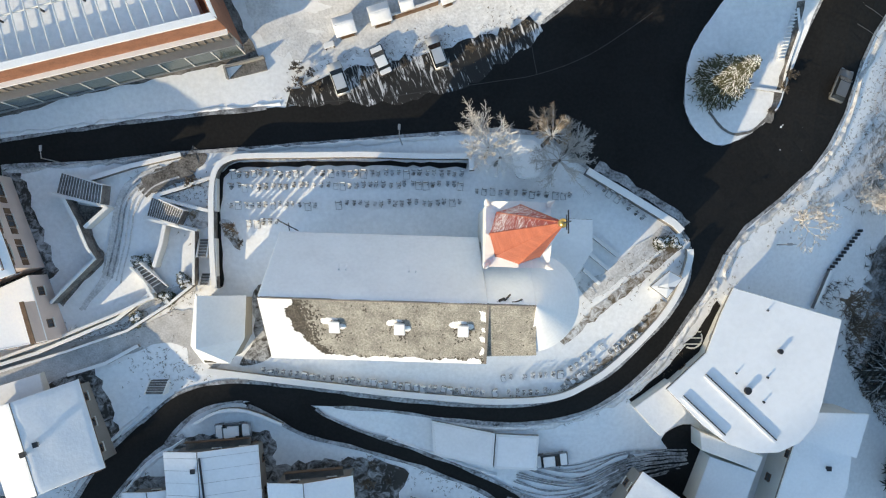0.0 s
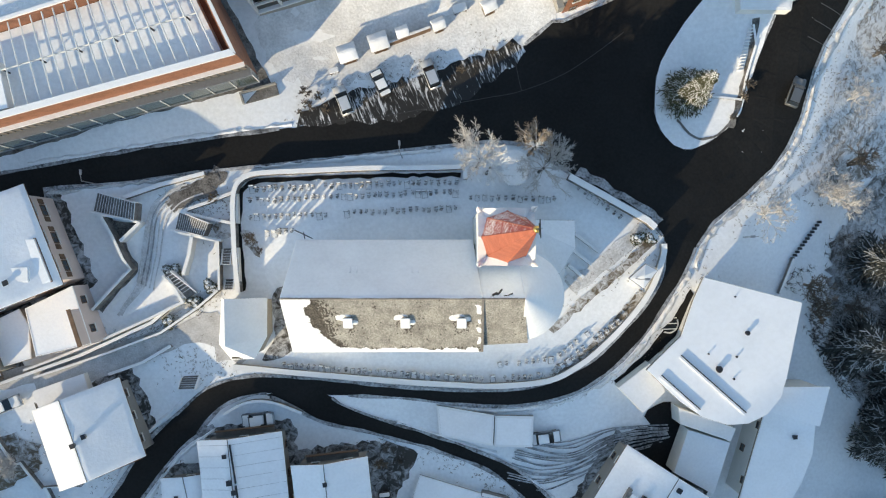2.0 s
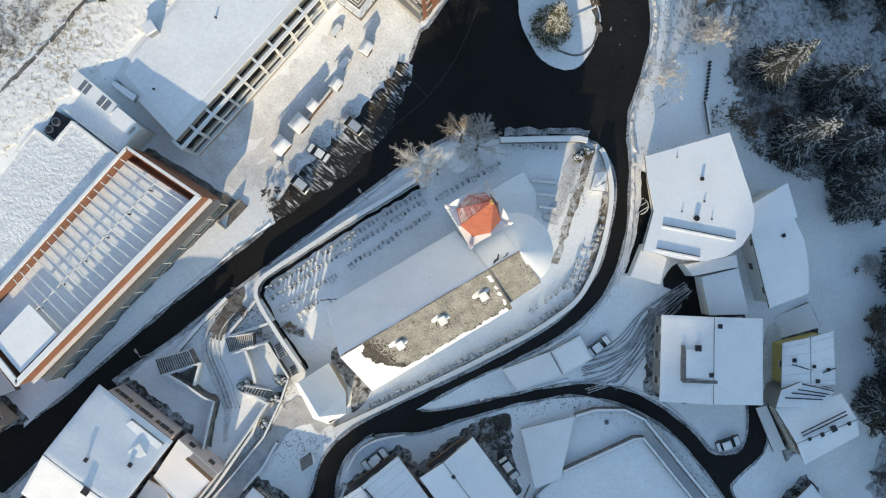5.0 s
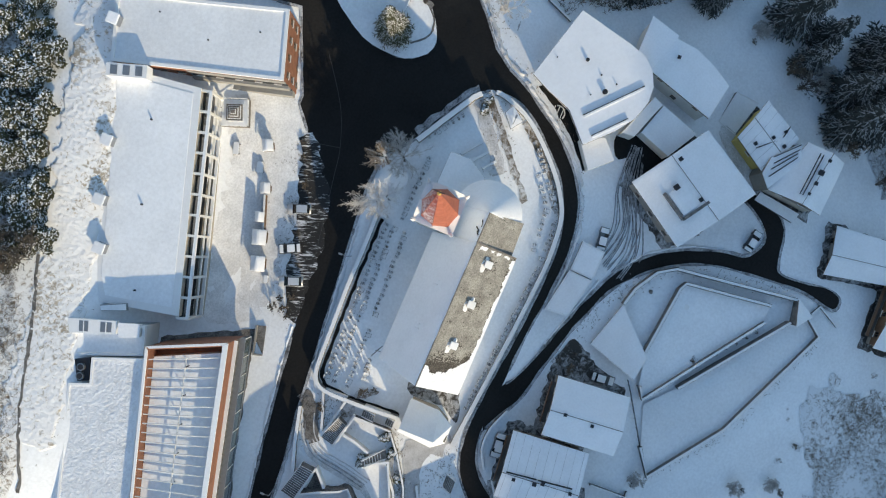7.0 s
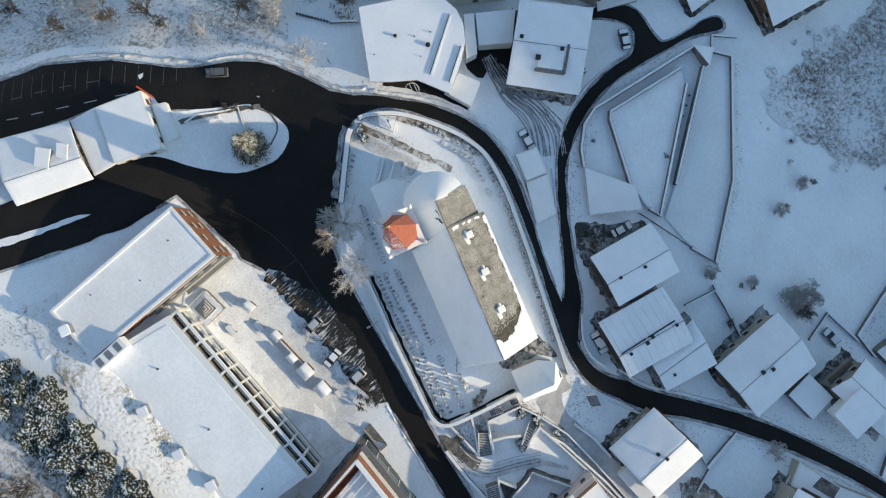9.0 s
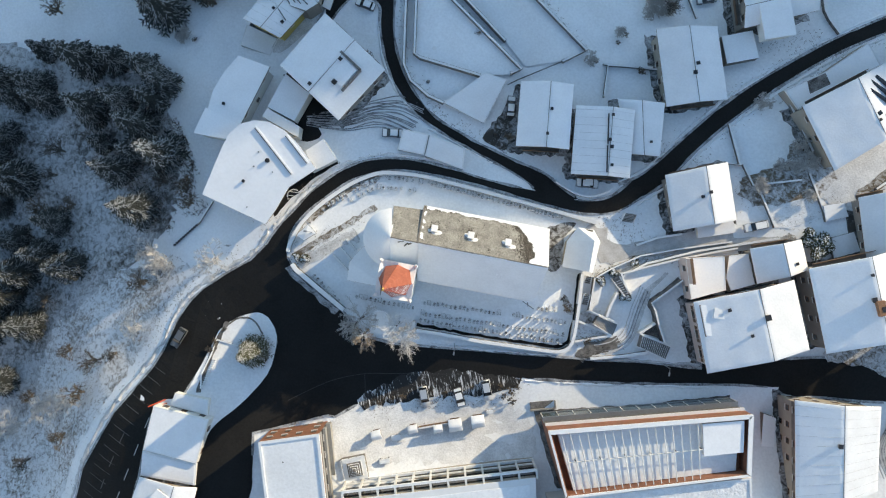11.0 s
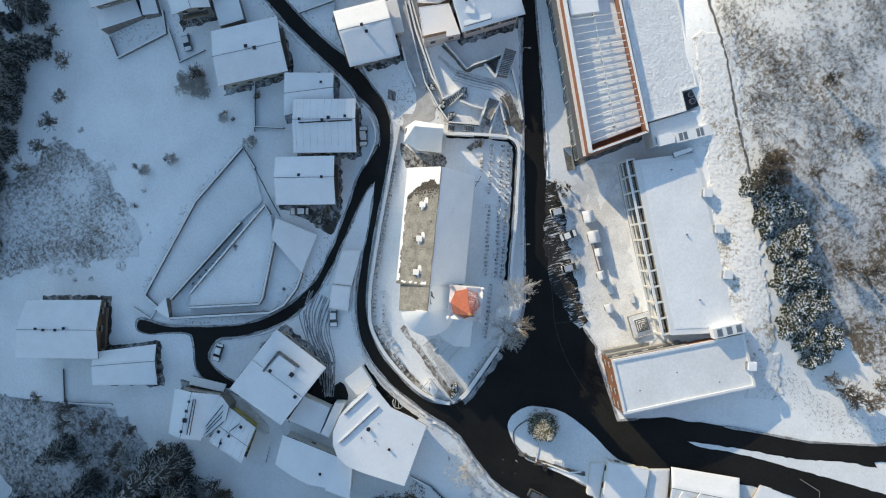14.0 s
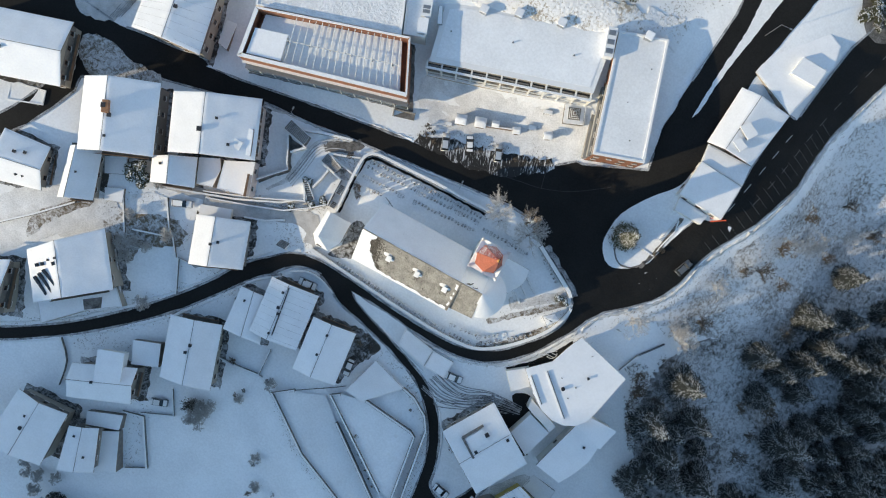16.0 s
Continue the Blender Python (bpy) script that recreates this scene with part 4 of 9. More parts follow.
bmesh.ops.create_uvsphere(bm, u_segments=14, v_segments=10, radius=0.3, matrix=Matrix.Translation((TC.x, TC.y, TIPZ + 0.25)))
tube(bm, (TC.x, TC.y, TIPZ - 0.7), (TC.x, TC.y, TIPZ + 0.05), 0.2, 0.14, 10)
part("gilded_ball", bm, GOLD, church, "gilded ball on the spire", True)
bm = bmesh.new()
tube(bm, (TC.x, TC.y, TIPZ + 0.7), (TC.x, TC.y, TIPZ + 3.0), 0.05, 0.04)
tube(bm, (TC.x, TC.y - 0.7, TIPZ + 2.2), (TC.x, TC.y + 0.7, TIPZ + 2.2), 0.05, 0.05)
tube(bm, (TC.x, TC.y - 0.45, TIPZ + 1.6), (TC.x, TC.y + 0.45, TIPZ + 1.6), 0.04, 0.04)
part("cross", bm, DARK, church)


# ---- houses ----
def window_meshes():
    bm = bmesh.new()
    for lo, hi in (((-0.55, -0.06, 0), (-0.45, 0.06, 1.3)), ((0.45, -0.06, 0), (0.55, 0.06, 1.3)), ((-0.45, -0.06, 1.2), (0.45, 0.06, 1.3)), ((-0.45, -0.06, 0), (0.45, 0.06, 0.1)), ((-0.03, -0.05, 0.1), (0.03, 0.05, 1.2))):
        box(bm, lo, hi)
    frame_me = bpy.data.meshes.new("window")
    bm.to_mesh(frame_me), bm.free()
    frame_me.materials.append(TIMBER)
    bm = boxed((-0.45, -0.02, 0.1), (0.45, 0.02, 1.2))
    pane_me = bpy.data.meshes.new("pane")
    bm.to_mesh(pane_me), bm.free()
    pane_me.materials.append(PANE)
    bm = boxed((-0.65, -0.2, -0.1), (0.65, 0.06, 0.0))
    sill_me = bpy.data.meshes.new("sill")
    bm.to_mesh(sill_me), bm.free()
    sill_me.materials.append(WHITE)
    return frame_me, pane_me, sill_me


WINDOW, WINDOW_PANE, WINDOW_SILL = window_meshes()


def add_window(parent, m, sx=1.0, sz=1.0):
    inv = parent.matrix_basis.inverted()
    w = new("window", WINDOW)
    w.parent, w.matrix_parent_inverse = parent, inv
    w.matrix_basis = m @ Matrix.Diagonal((sx, 1, sz, 1))
    for name, me in (("pane", WINDOW_PANE), ("sill", WINDOW_SILL)):
        p = new(name, me)
        p.parent = w


def wall_windows(parent, poly, z0, z1, sides=None, gap=3.0, storey=2.9, sx=1.0, skip=0.0, rnd=None):
    """Rows of windows on the walls of an upright prism."""
    n = len(poly)
    area = sum(poly[i][0] * poly[(i + 1) % n][1] - poly[(i + 1) % n][0] * poly[i][1] for i in range(n))
    for i in range(n) if sides is None else sides:
        a, b = Vector(poly[i]), Vector(poly[(i + 1) % n])
        if area < 0:
            a, b = b, a
        d = b - a
        length = d.length
        k = int((length - 1.0) / gap)
        rows = int((z1 - z0) / storey)
        turn = math.degrees(math.atan2(d.y, d.x))
        for r in range(rows):
            for j in range(k):
                if rnd and rnd.random() < skip:
                    continue
                q = a + d * ((j + 0.5) / k)
                o = Vector((d.y, -d.x)).normalized() * 0.02
                add_window(parent, pose(q.x + o.x, q.y + o.y, z1 - (r + 1) * storey + 0.9, 0, 0, turn), sx)


def chimney(parent, x, y, z, size=0.7, high=1.2, mat=DARK_STONE, long=1.0, turn=0.0):
    m = pose(x, y, z, 0, 0, turn)
    c = part("chimney", boxed((-size / 2 * long, -size / 2, -1.0), (size / 2 * long, size / 2, high), m, 0.03), mat, parent)
    part("chimney_cap", boxed((-size / 2 * long - 0.1, -size / 2 - 0.1, high + 0.003), (size / 2 * long + 0.1, size / 2 + 0.1, high + 0.12), m), DARK, c)
    return c


def shutters(parent, poly, z0, z1, gap, side):
    """Brown shutters on both sides of the windows along one wall."""
    a, b = Vector(poly[side]), Vector(poly[(side + 1) % len(poly)])
    d = (b - a).normalized()
    out = Vector((d.y, -d.x))
    if (a - sum((Vector(p) for p in poly), Vector((0, 0))) / len(poly)).dot(out) < 0:
        out = -out
    k = int(((b - a).length - 1.0) / gap)
    for r in range(int((z1 - z0) / 2.9)):
        z = z1 - (r + 1) * 2.9 + 0.9
        for j in range(k):
            q = a.lerp(b, (j + 0.5) / k)
            for e in (-1.3, 1.3):
                c = q + d * e
                part("shutter", prismed([c - d * 0.36 + out * 0.01, c + d * 0.36 + out * 0.01, c + d * 0.36 + out * 0.07, c - d * 0.36 + out * 0.07], z, z + 1.3), TIMBER, parent, "brown timber shutter")


def house(name, label, corners, eave, rise, base, ridge=0.5, walls=WHITE, over=0.7, flues=(), seams=0, group="", windows=True, thick=0.16, vents=0):
    """A gabled house from the four corners of its eaves; the ridge runs along the first side."""
    a, b, c, d = [Vector(p) for p in corners]
    cx = (a + b + c + d) / 4
    h = thing(name, label, "house", (cx.x, cx.y, base), group=group)
    rnd = random.Random(int(abs(cx.x * 31 + cx.y * 17)))
    body = offset_poly(corners, over)
    r0, r1 = a.lerp(d, ridge), b.lerp(c, ridge)
    i0, i1 = Vector(body[0]).lerp(Vector(body[3]), ridge), Vector(body[1]).lerp(Vector(body[2]), ridge)
    low = eave - 0.25
    bm = bmesh.new()
    v0 = [bm.verts.new((*p, base - 1)) for p in body]
    v1 = [bm.verts.new((*p, low)) for p in body]
    t0, t1 = bm.verts.new((*i0, low + rise)), bm.verts.new((*i1, low + rise))
    bm.faces.new(v0[::-1])
    bm.faces.new((v0[0], v0[1], v1[1], v1[0]))
    bm.faces.new((v0[1], v0[2], v1[2], t1, v1[1]))
    bm.faces.new((v0[2], v0[3], v1[3], v1[2]))
    bm.faces.new((v0[3], v0[0], v1[0], t0, v1[3]))
    bm.faces.new((v1[0], v1[1], t1, t0))
    bm.faces.new((v1[2], v1[3], t0, t1))
    if walls is WHITE:
        walls = STUCCO
    part("wall", bm, walls, h)
    if windows and eave - base > 4.5 and rnd.random() < 0.65:
        part("timber_cladding", prismed(offset_poly(body, -0.015), eave - 2.7, low - 0.02), rnd.choice((TIMBER, GREY_TIMBER)), h, "dark timber upper storey")
    # thawed drip line, its dark tone also painting eaves and wall shade
    draped("drip_strip", offset_poly(corners, -0.75 if cx.y < -22 else -0.3), 0.05, YARD, "strip of thawed dirty ground and painted shade along a house wall", "ground patch", ragged=0.8, step=1.2)
    A, B, C, D = [(*p, eave) for p in (a, b, c, d)]
    R0, R1 = (*r0, eave + rise), (*r1, eave + rise)
    for quad, k in (([A, B, R1, R0], 1.0), ([C, D, R0, R1], 5.0)):
        bm = bmesh.new()
        slab(bm, quad, 0.2)
        r = part("roof", bm, TIMBER, h, "dark timber roof under the snow")
        part("roof_snow", snow_sheet([tuple(Vector(p) + Vector((0, 0, 0.004))) for p in quad], thick, rough=0.07, seed=k + cx.x), ROOF_SNOW, r, "even layer of fresh snow", True)
        for s in range(seams):
            u = (s + 0.5) / seams
            p, q = Vector(quad[0]).lerp(Vector(quad[1]), u), Vector(quad[3]).lerp(Vector(quad[2]), u)
            bm = bmesh.new()
            up = Vector((0, 0, thick + 0.01))
            tube(bm, p + up, q + up, 0.03, 0.03, 5)
            part("roof_seam", bm, TRODDEN, h)
    bm = bmesh.new()
    tube(bm, Vector(R0) + Vector((0, 0, thick * 0.9)), Vector(R1) + Vector((0, 0, thick * 0.9)), 0.06, 0.06, 6)
    part("ridge_cap", bm, GREY_TIMBER, h)
    for u, v, size, high in flues:
        p = a.lerp(b, u).lerp(d.lerp(c, u), v)
        z = eave + rise * (v / ridge if v < ridge else (1 - v) / (1 - ridge))
        chimney(h, p.x, p.y, z, size * 0.65, high * 0.55, rnd.choice((DARK_STONE, CONCRETE)), turn=math.degrees(math.atan2((b - a).y, (b - a).x)))
    if windows:
        wall_windows(h, body, base, eave - 0.1, rnd=rnd, skip=0.12)
    # timber balcony along one gable
    if windows and eave - base > 5:
        e = Vector(body[2]) - Vector(body[1])
        if e.length > 6:
            n = Vector((e.y, -e.x)).normalized()
            s = (Vector(body[1]) - cx).dot(n)
            n = n if s > 0 else -n
            p0, p1 = Vector(body[1]).lerp(Vector(body[2]), 0.1), Vector(body[1]).lerp(Vector(body[2]), 0.9)
            bm = bmesh.new()
            prism(bm, [p0, p1, p1 + n * 1.1, p0 + n * 1.1], eave - 3.0, eave - 2.85)
            bal = part("balcony", bm, GREY_TIMBER, h, "weathered timber balcony")
            bm = bmesh.new()
            prism(bm, [p0 + n * 1.02, p1 + n * 1.02, p1 + n * 1.1, p0 + n * 1.1], eave - 2.85, eave - 1.95)
            part("balustrade", bm, TIMBER, bal)
    return h


def flat_house(name, label, poly, top, base, walls=WHITE, parapet=0.35, category="building", windows=True, snow=0.2, gap=3.0, rim=0.3, over=0.0, storey=2.9):
    """A flat-roofed block with a low parapet and snow lying inside it."""
    cx = sum(p[0] for p in poly) / len(poly)
    cy = sum(p[1] for p in poly) / len(poly)
    h = thing(name, label, category, (cx, cy, base))
    body = offset_poly(poly, over) if over else poly
    part("wall", prismed(body, base - 1, top - (0.3 if over else 0)), walls, h)
    if over:
        part("roof", prismed(poly, top - 0.297, top), GREY_TIMBER, h, "thin overhanging roof slab")
    inner = offset_poly(poly, rim)
    if parapet:
        n = len(poly)
        bm = bmesh.new()
        for z in (top + 0.003,):
            o0, o1 = [bm.verts.new((*p, z)) for p in poly], [bm.verts.new((*p, z + parapet)) for p in poly]
            q0, q1 = [bm.verts.new((*p, z)) for p in inner], [bm.verts.new((*p, z + parapet)) for p in inner]
            for i in range(n):
                j = (i + 1) % n
                for quad in ((o0[i], o0[j], o1[j], o1[i]), (q0[j], q0[i], q1[i], q1[j]), (o1[i], o1[j], q1[j], q1[i]), (o0[j], o0[i], q0[i], q0[j])):
                    bm.faces.new(quad)
        part("parapet", bm, WALL_SNOW, h, "parapet topped with snow")
    bm = prismed(offset_poly(poly, rim + 0.01 if parapet else 0.04), top + 0.006, top + snow)
    part("roof_snow", bm, DEEP_SNOW if name == "school_hall" else SNOW if category == "school" else ROOF_SNOW, h, "level snow on the flat roof")
    if windows:
        wall_windows(h, body, base, top - 0.2, gap=gap, storey=storey, rnd=random.Random(int(abs(cx * 7 + cy))), skip=0.1)
    return h


HG = "houses of the village"
VL = "rendered village house with a snow-covered gable roof"
house("house", "white rendered house with a snowy roof above the lane", [(-57.88, -19.61), (-54.30, -30.98), (-42.21, -26.43), (-45.61, -15.42)], 1.8, 2.0, -4, 0.4, WHITE, flues=((0.55, 0.4, 0.7, 1.2), (0.5, 0.52, 0.7, 1.0)), group=HG)
house("house", "house with a snowy roof in the shaded field's edge", [(-48.96, -58.78), (-53.37, -44.17), (-41.14, -40.79), (-36.67, -56.29)], -1, 1.6, -7, 0.5, CREAM, flues=((0.5, 0.45, 0.8, 1.1), (0.62, 0.52, 0.9, 1.2)), group=HG)
house("house", "house with a ribbed snowy roof and a row of chimneys", [(-34.52, -38.75), (-35.55, -24.84), (-23.54, -23.92), (-22.50, -37.95)], 0.5, 1.6, -5.5, 0.4, WHITE, flues=((0.12, 0.4, 0.6, 1.0), (0.48, 0.42, 0.7, 1.1), (0.58, 0.38, 0.8, 1.3), (0.84, 0.35, 0.6, 1.0)), seams=9, group=HG)
house("house", "lower snowy wing of the house beside it", [(-40.65, -41.49), (-41.37, -30.39), (-34.48, -29.93), (-30.95, -40.84)], -0.8, 0.7, -5.5, 0.5, WHITE, flues=((0.75, 0.3, 0.5, 0.8),), group=HG)
house("house", "white house with a snowy roof at the lane fork", [(-21.34, -42.07), (-22.46, -28.80), (-11.60, -27.83), (-10.61, -41.10)], 0.5, 1.6, -5, 0.45, WHITE, flues=((0.42, 0.4, 0.6, 1.0), (0.8, 0.45, 0.6, 1.0)), group=HG)
# dark roof windows and snow slots on two of the roofs
def roof_slots(label, spots):
    for name, (p, q), z, wide in spots:
        p, q = Vector(p), Vector(q)
        d = (q - p).normalized()
        s = Vector((-d.y, d.x)) * wide / 2
        t = thing(name, label, "roof window", (p.x, p.y, z))
        part("frame", prismed([p - s, q - s, q + s, p + s], z - 0.6, z), DARK, t)
        part("glazing", prismed(offset_poly([p - s, q - s, q + s, p + s], 0.06), z + 0.003, z + 0.03), PANE, t)


roof_slots("dark roof window freed of snow", [("roof_window", pq, z, w) for pq, z, w in (
    (((-83.34, -49.01), (-78.88, -51.40)), 6.0, 0.6), (((-82.67, -47.78), (-77.75, -50.23)), 6.3, 0.6), (((-82.00, -46.55), (-77.09, -48.71)), 6.6, 0.6),
    (((-84.29, -46.57), (-83.77, -46.16)), 6.0, 0.8), (((-83.10, -45.66), (-82.58, -45.25)), 6.4, 0.8), (((-80.55, -44.34), (-79.97, -43.75)), 7.0, 0.8),
    (((-98.00, -29.06), (-97.12, -29.92)), 6.75, 0.8), (((-96.43, -28.69), (-95.55, -29.55)), 6.75, 0.8))])
POLES = [((39.3, -50.5), (43.1, -54.3), -2.4), ((38.2, -50.9), (42.2, -54.4), -2.4), ((37.0, -50.8), (41.4, -54.3), -2.4), ((35.6, -50.9), (40.7, -54.5), -2.4),
    ((42.6, -57.7), (34.4, -56.8), -1.35), ((42.5, -58.3), (34.4, -57.35), -1.35), ((39.7, -47.0), (42.1, -49.7), -2.75), ((43.3, -50.9), (45.6, -51.4), -2.8)]
for pq in POLES:
    p, q = Vector(pq[0]), Vector(pq[1])
    lg = thing("roof_pole", "dark wooden pole lying on a snowy roof", "pole", (p.x, p.y, pq[2]), group="poles on the chalet roof")
    bm = bmesh.new()
    tube(bm, (p.x, p.y, pq[2]), (q.x, q.y, pq[2]), 0.1, 0.09, 6)
    part("pole", bm, DARK, lg)
for pq in (((-29.00, -36.89), (-29.74, -30.82)), ((-29.73, -30.53), (-30.42, -25.14))):
    p, q = Vector(pq[0]), Vector(pq[1])
    lg = thing("roof_pole", "dark pipe running along a snowy ridge", "pole", (p.x, p.y, 2.4), group="poles on a ribbed roof")
    bm = bmesh.new()
    tube(bm, (p.x, p.y, 2.35), (q.x, q.y, 2.35), 0.14, 0.14, 8)
    part("pole", bm, DARK, lg)
# the house with a sunken roof terrace
hb = house("house", "white house with a roof terrace cut into its snowy roof", [(25.10, -27.54), (17.21, -39.31), (31.19, -48.91), (38.70, -36.89)], 0, 0.9, -6.5, 0.5, WHITE, flues=((0.1, 0.55, 0.8, 1.0), (0.36, 0.34, 1.2, 1.4), (0.66, 0.47, 0.8, 1.0)), group=HG)
TA, TB, TC3, TD = (25.18, -33.47), (22.08, -38.25), (26.67, -41.38), (29.70, -36.76)
bm = bmesh.new()
for p, q in ((TA, TB), (TB, TC3)):
    p, q = Vector(p), Vector(q)
    s = Vector((-(q - p).y, (q - p).x)).normalized() * 0.25
    prism(bm, [p - s, q - s, q + s, p + s], 0.2, 1.15)
part("terrace_wall", bm, DARK_STONE, hb, "dark low wall round the roof terrace")
part("terrace_floor", prismed(offset_poly([TA, TB, TC3, TD], 0.5), 0.3, 0.95), ROOF_SNOW, hb)
house("house", "large house with a hipped snowy roof and roof windows", [(-88.37, -44.56), (-81.32, -54.83), (-66.20, -43.67), (-74.43, -31.95)], 4.5, 2.4, -2, 0.42, CREAM, flues=((0.3, 0.3, 0.5, 0.5), (0.3, 0.4, 0.5, 0.5)), group=HG)
flat_house("terrace", "small walled terrace block below the tall house", [(-109.63, -11.30), (-101.26, -9.68), (-100.40, -13.09), (-108.53, -15.78)], 4, 0.5, CREAM, 0.4, "terrace", windows=True)
house("house", "house with a snowy roof by the upper road", [(-120.54, 1.46), (-99.86, 7.16), (-95.94, -7.21), (-115.98, -13.03)], 9, 2.8, 1, 0.5, CREAM, flues=((0.35, 0.6, 0.9, 1.2),), group=HG)
house("house", "tall house with a ribbed metal roof and thin snow", [(-87.26, 12.09), (-88.99, 28.18), (-74.20, 34.35), (-70.80, 13.38)], 10, 2.4, 1, 0.5, CREAM, flues=((0.4, 0.55, 1.0, 1.2),), seams=11, group=HG)
brown = house("house", "tall house with a snowy roof and brown chimneys", [(-92.49, -2.43), (-86.48, -18.08), (-70.35, -11.83), (-76.25, 3.87)], 8.5, 2.8, 0.5, 0.38, WHITE, flues=((0.4, 0.38, 1.3, 1.4), (0.52, 0.45, 1.1, 1.0), (0.8, 0.42, 0.6, 0.9)), group=HG)
rose = house("house", "tall rose-coloured house with a snowy roof and many windows", [(-72.92, 3.57), (-67.91, -9.28), (-49.39, -2.09), (-54.18, 11.15)], 8.5, 2.5, 0, 0.4, PINK, over=1.0, flues=((0.6, 0.38, 1.4, 1.0), (0.4, 0.55, 0.6, 0.9), (0.8, 0.7, 0.7, 0.7)), group=HG, windows=False)
wall_windows(rose, offset_poly([(-72.92, 3.57), (-67.91, -9.28), (-49.39, -2.09), (-54.18, 11.15)], 1.0), 0, 8.4, gap=3.6, sx=1.5)
shutters(rose, offset_poly([(-72.92, 3.57), (-67.91, -9.28), (-49.39, -2.09), (-54.18, 11.15)], 1.0), 0, 8.4, 3.6, 2)
upper = [(-63.2, 1.4), (-57.0, 4.0), (-52.6, 4.0), (-50.6, -1.6), (-60.2, -5.4)]
ub = part("upper_roof", prismed(upper, 7.6, 8.95), PINK, rose, "raised flat part of the roof")
part("roof_snow", prismed(offset_poly(upper, 0.12), 8.953, 9.13), ROOF_SNOW, ub)
part("roof_edge", prismed(offset_poly(upper, -0.08), 8.75, 8.947), TIMBER, ub, "brown roof edge")
part("roof_hatch", boxed((-57.6, -2.9, 9.1), (-56.4, -2.2, 9.5), None, 0.1), TIMBER, ub, "brown roof hatch")
part("roof_hood", boxed((-55.6, -1.6, 9.1), (-53.2, 0.4, 9.65), None, 0.12), WALL_SNOW, ub, "snowed-over roof light")
part("bare_tiles", prismed([(-64.91, -3.23), (-62.23, -2.28), (-61.81, -3.65), (-64.60, -4.65)], 8.0, 9.6), TERRACOTTA, rose, "patch of bare brown tiles at the roof's corner")
part("bare_tiles", prismed([(-84.63, -5.31), (-83.34, -4.79), (-82.24, -7.48), (-83.70, -7.95)], 10.0, 12.1), TERRACOTTA, brown, "bare brown tiles round the chimneys")
house("house", "lower house with a bright snowy roof", [(-72.13, -11.79), (-69.79, -17.51), (-60.03, -14.12), (-62.56, -7.47)], 5, 2.2, -0.5, 0.45, CREAM, flues=((0.3, 0.25, 0.6, 0.8),), group=HG)
house("house", "narrow house with a steep bright snowy roof", [(-89.75, -18.25), (-87.11, -30.26), (-79.36, -27.31), (-82.70, -15.67)], 5.5, 2.7, 0, 0.35, WHITE, flues=((0.5, 0.5, 0.4, 0.7),), group=HG)
house("house", "house with two roof windows and a snowy roof", [(-105.10, -21.57), (-93.58, -20.81), (-91.03, -30.65), (-102.52, -33.47)], 5.5, 2.2, 0, 0.55, WHITE, flues=((0.4, 0.35, 0.8, 1.2), (0.6, 0.3, 0.8, 1.0)), group=HG)
hd = house("house", "house with a snowy roof and a wide dormer", [(-69.16, -65.23), (-54.52, -59.23), (-52.12, -67.77), (-66.65, -73.10)], -1, 1.8, -6.5, 0.45, WHITE, flues=((0.4, 0.45, 0.7, 1.0),), group=HG)
part("dormer", prismed([(-64.12, -59.12), (-58.64, -57.37), (-56.39, -64.10), (-61.81, -65.98)], -2.5, 0.6), WHITE, hd, "wide flat-topped dormer")
part("dormer_snow", prismed(offset_poly([(-64.12, -59.12), (-58.64, -57.37), (-56.39, -64.10), (-61.81, -65.98)], -0.3), 0.603, 0.95), ROOF_SNOW, hd)
house("house", "house with a snowy roof standing askew to its neighbour", [(-79.25, -78.19), (-80.77, -92.85), (-66.19, -92.68), (-65.78, -78.28)], -4.5, 2.0, -10, 0.5, CREAM, flues=((0.5, 0.45, 1.0, 1.2), (0.3, 0.4, 0.5, 0.8)), group=HG)
house("house", "small house with a snowy roof at the edge of the field", [(-64.52, -80.94), (-62.28, -92.00), (-53.85, -88.60), (-57.63, -78.19)], -5.2, 0.9, -10.5, 0.5, WHITE, flues=((0.2, 0.3, 0.5, 0.8), (0.65, 0.7, 0.6, 0.9)), group=HG)
flat_house("annex", "low flat-roofed annex under snow", [(-58.36, -80.27), (-54.91, -89.59), (-50.05, -87.87), (-53.90, -78.24)], -9, -13, GREY_TIMBER, 0, windows=False)
flat_house("annex", "low flat-roofed annex under snow", [(-62.98, -76.83), (-61.97, -80.06), (-53.80, -77.64), (-54.50, -73.80)], -8, -12, GREY_TIMBER, 0, windows=False)
flat_house("shed", "low shed with a snowy roof beside the tall house", [(-68.65, 17.92), (-71.25, 18.43), (-71.84, 25.05), (-69.17, 24.63)], 3, 0, GREY_TIMBER, 0, "shed", windows=False)
flat_house("shed", "garden shed with a snow-covered lean-to roof", [(-59.38, -54.44), (-57.17, -59.96), (-50.91, -57.67), (-52.93, -52.21)], -3.4, -6.5, GREY_TIMBER, 0, "shed", windows=False)
flat_house("shed", "small hut with a snowy flat roof", [(-83.09, -17.18), (-81.21, -20.85), (-76.46, -18.72), (-78.11, -14.93)], 2.5, 0, GREY_TIMBER, 0, "shed", windows=False)
flat_house("shed", "small hut with a snowy flat roof", [(-79.98, -23.76), (-78.58, -26.49), (-74.59, -25.19), (-75.64, -21.98)], 2, -0.5, GREY_TIMBER, 0, "shed", windows=False)
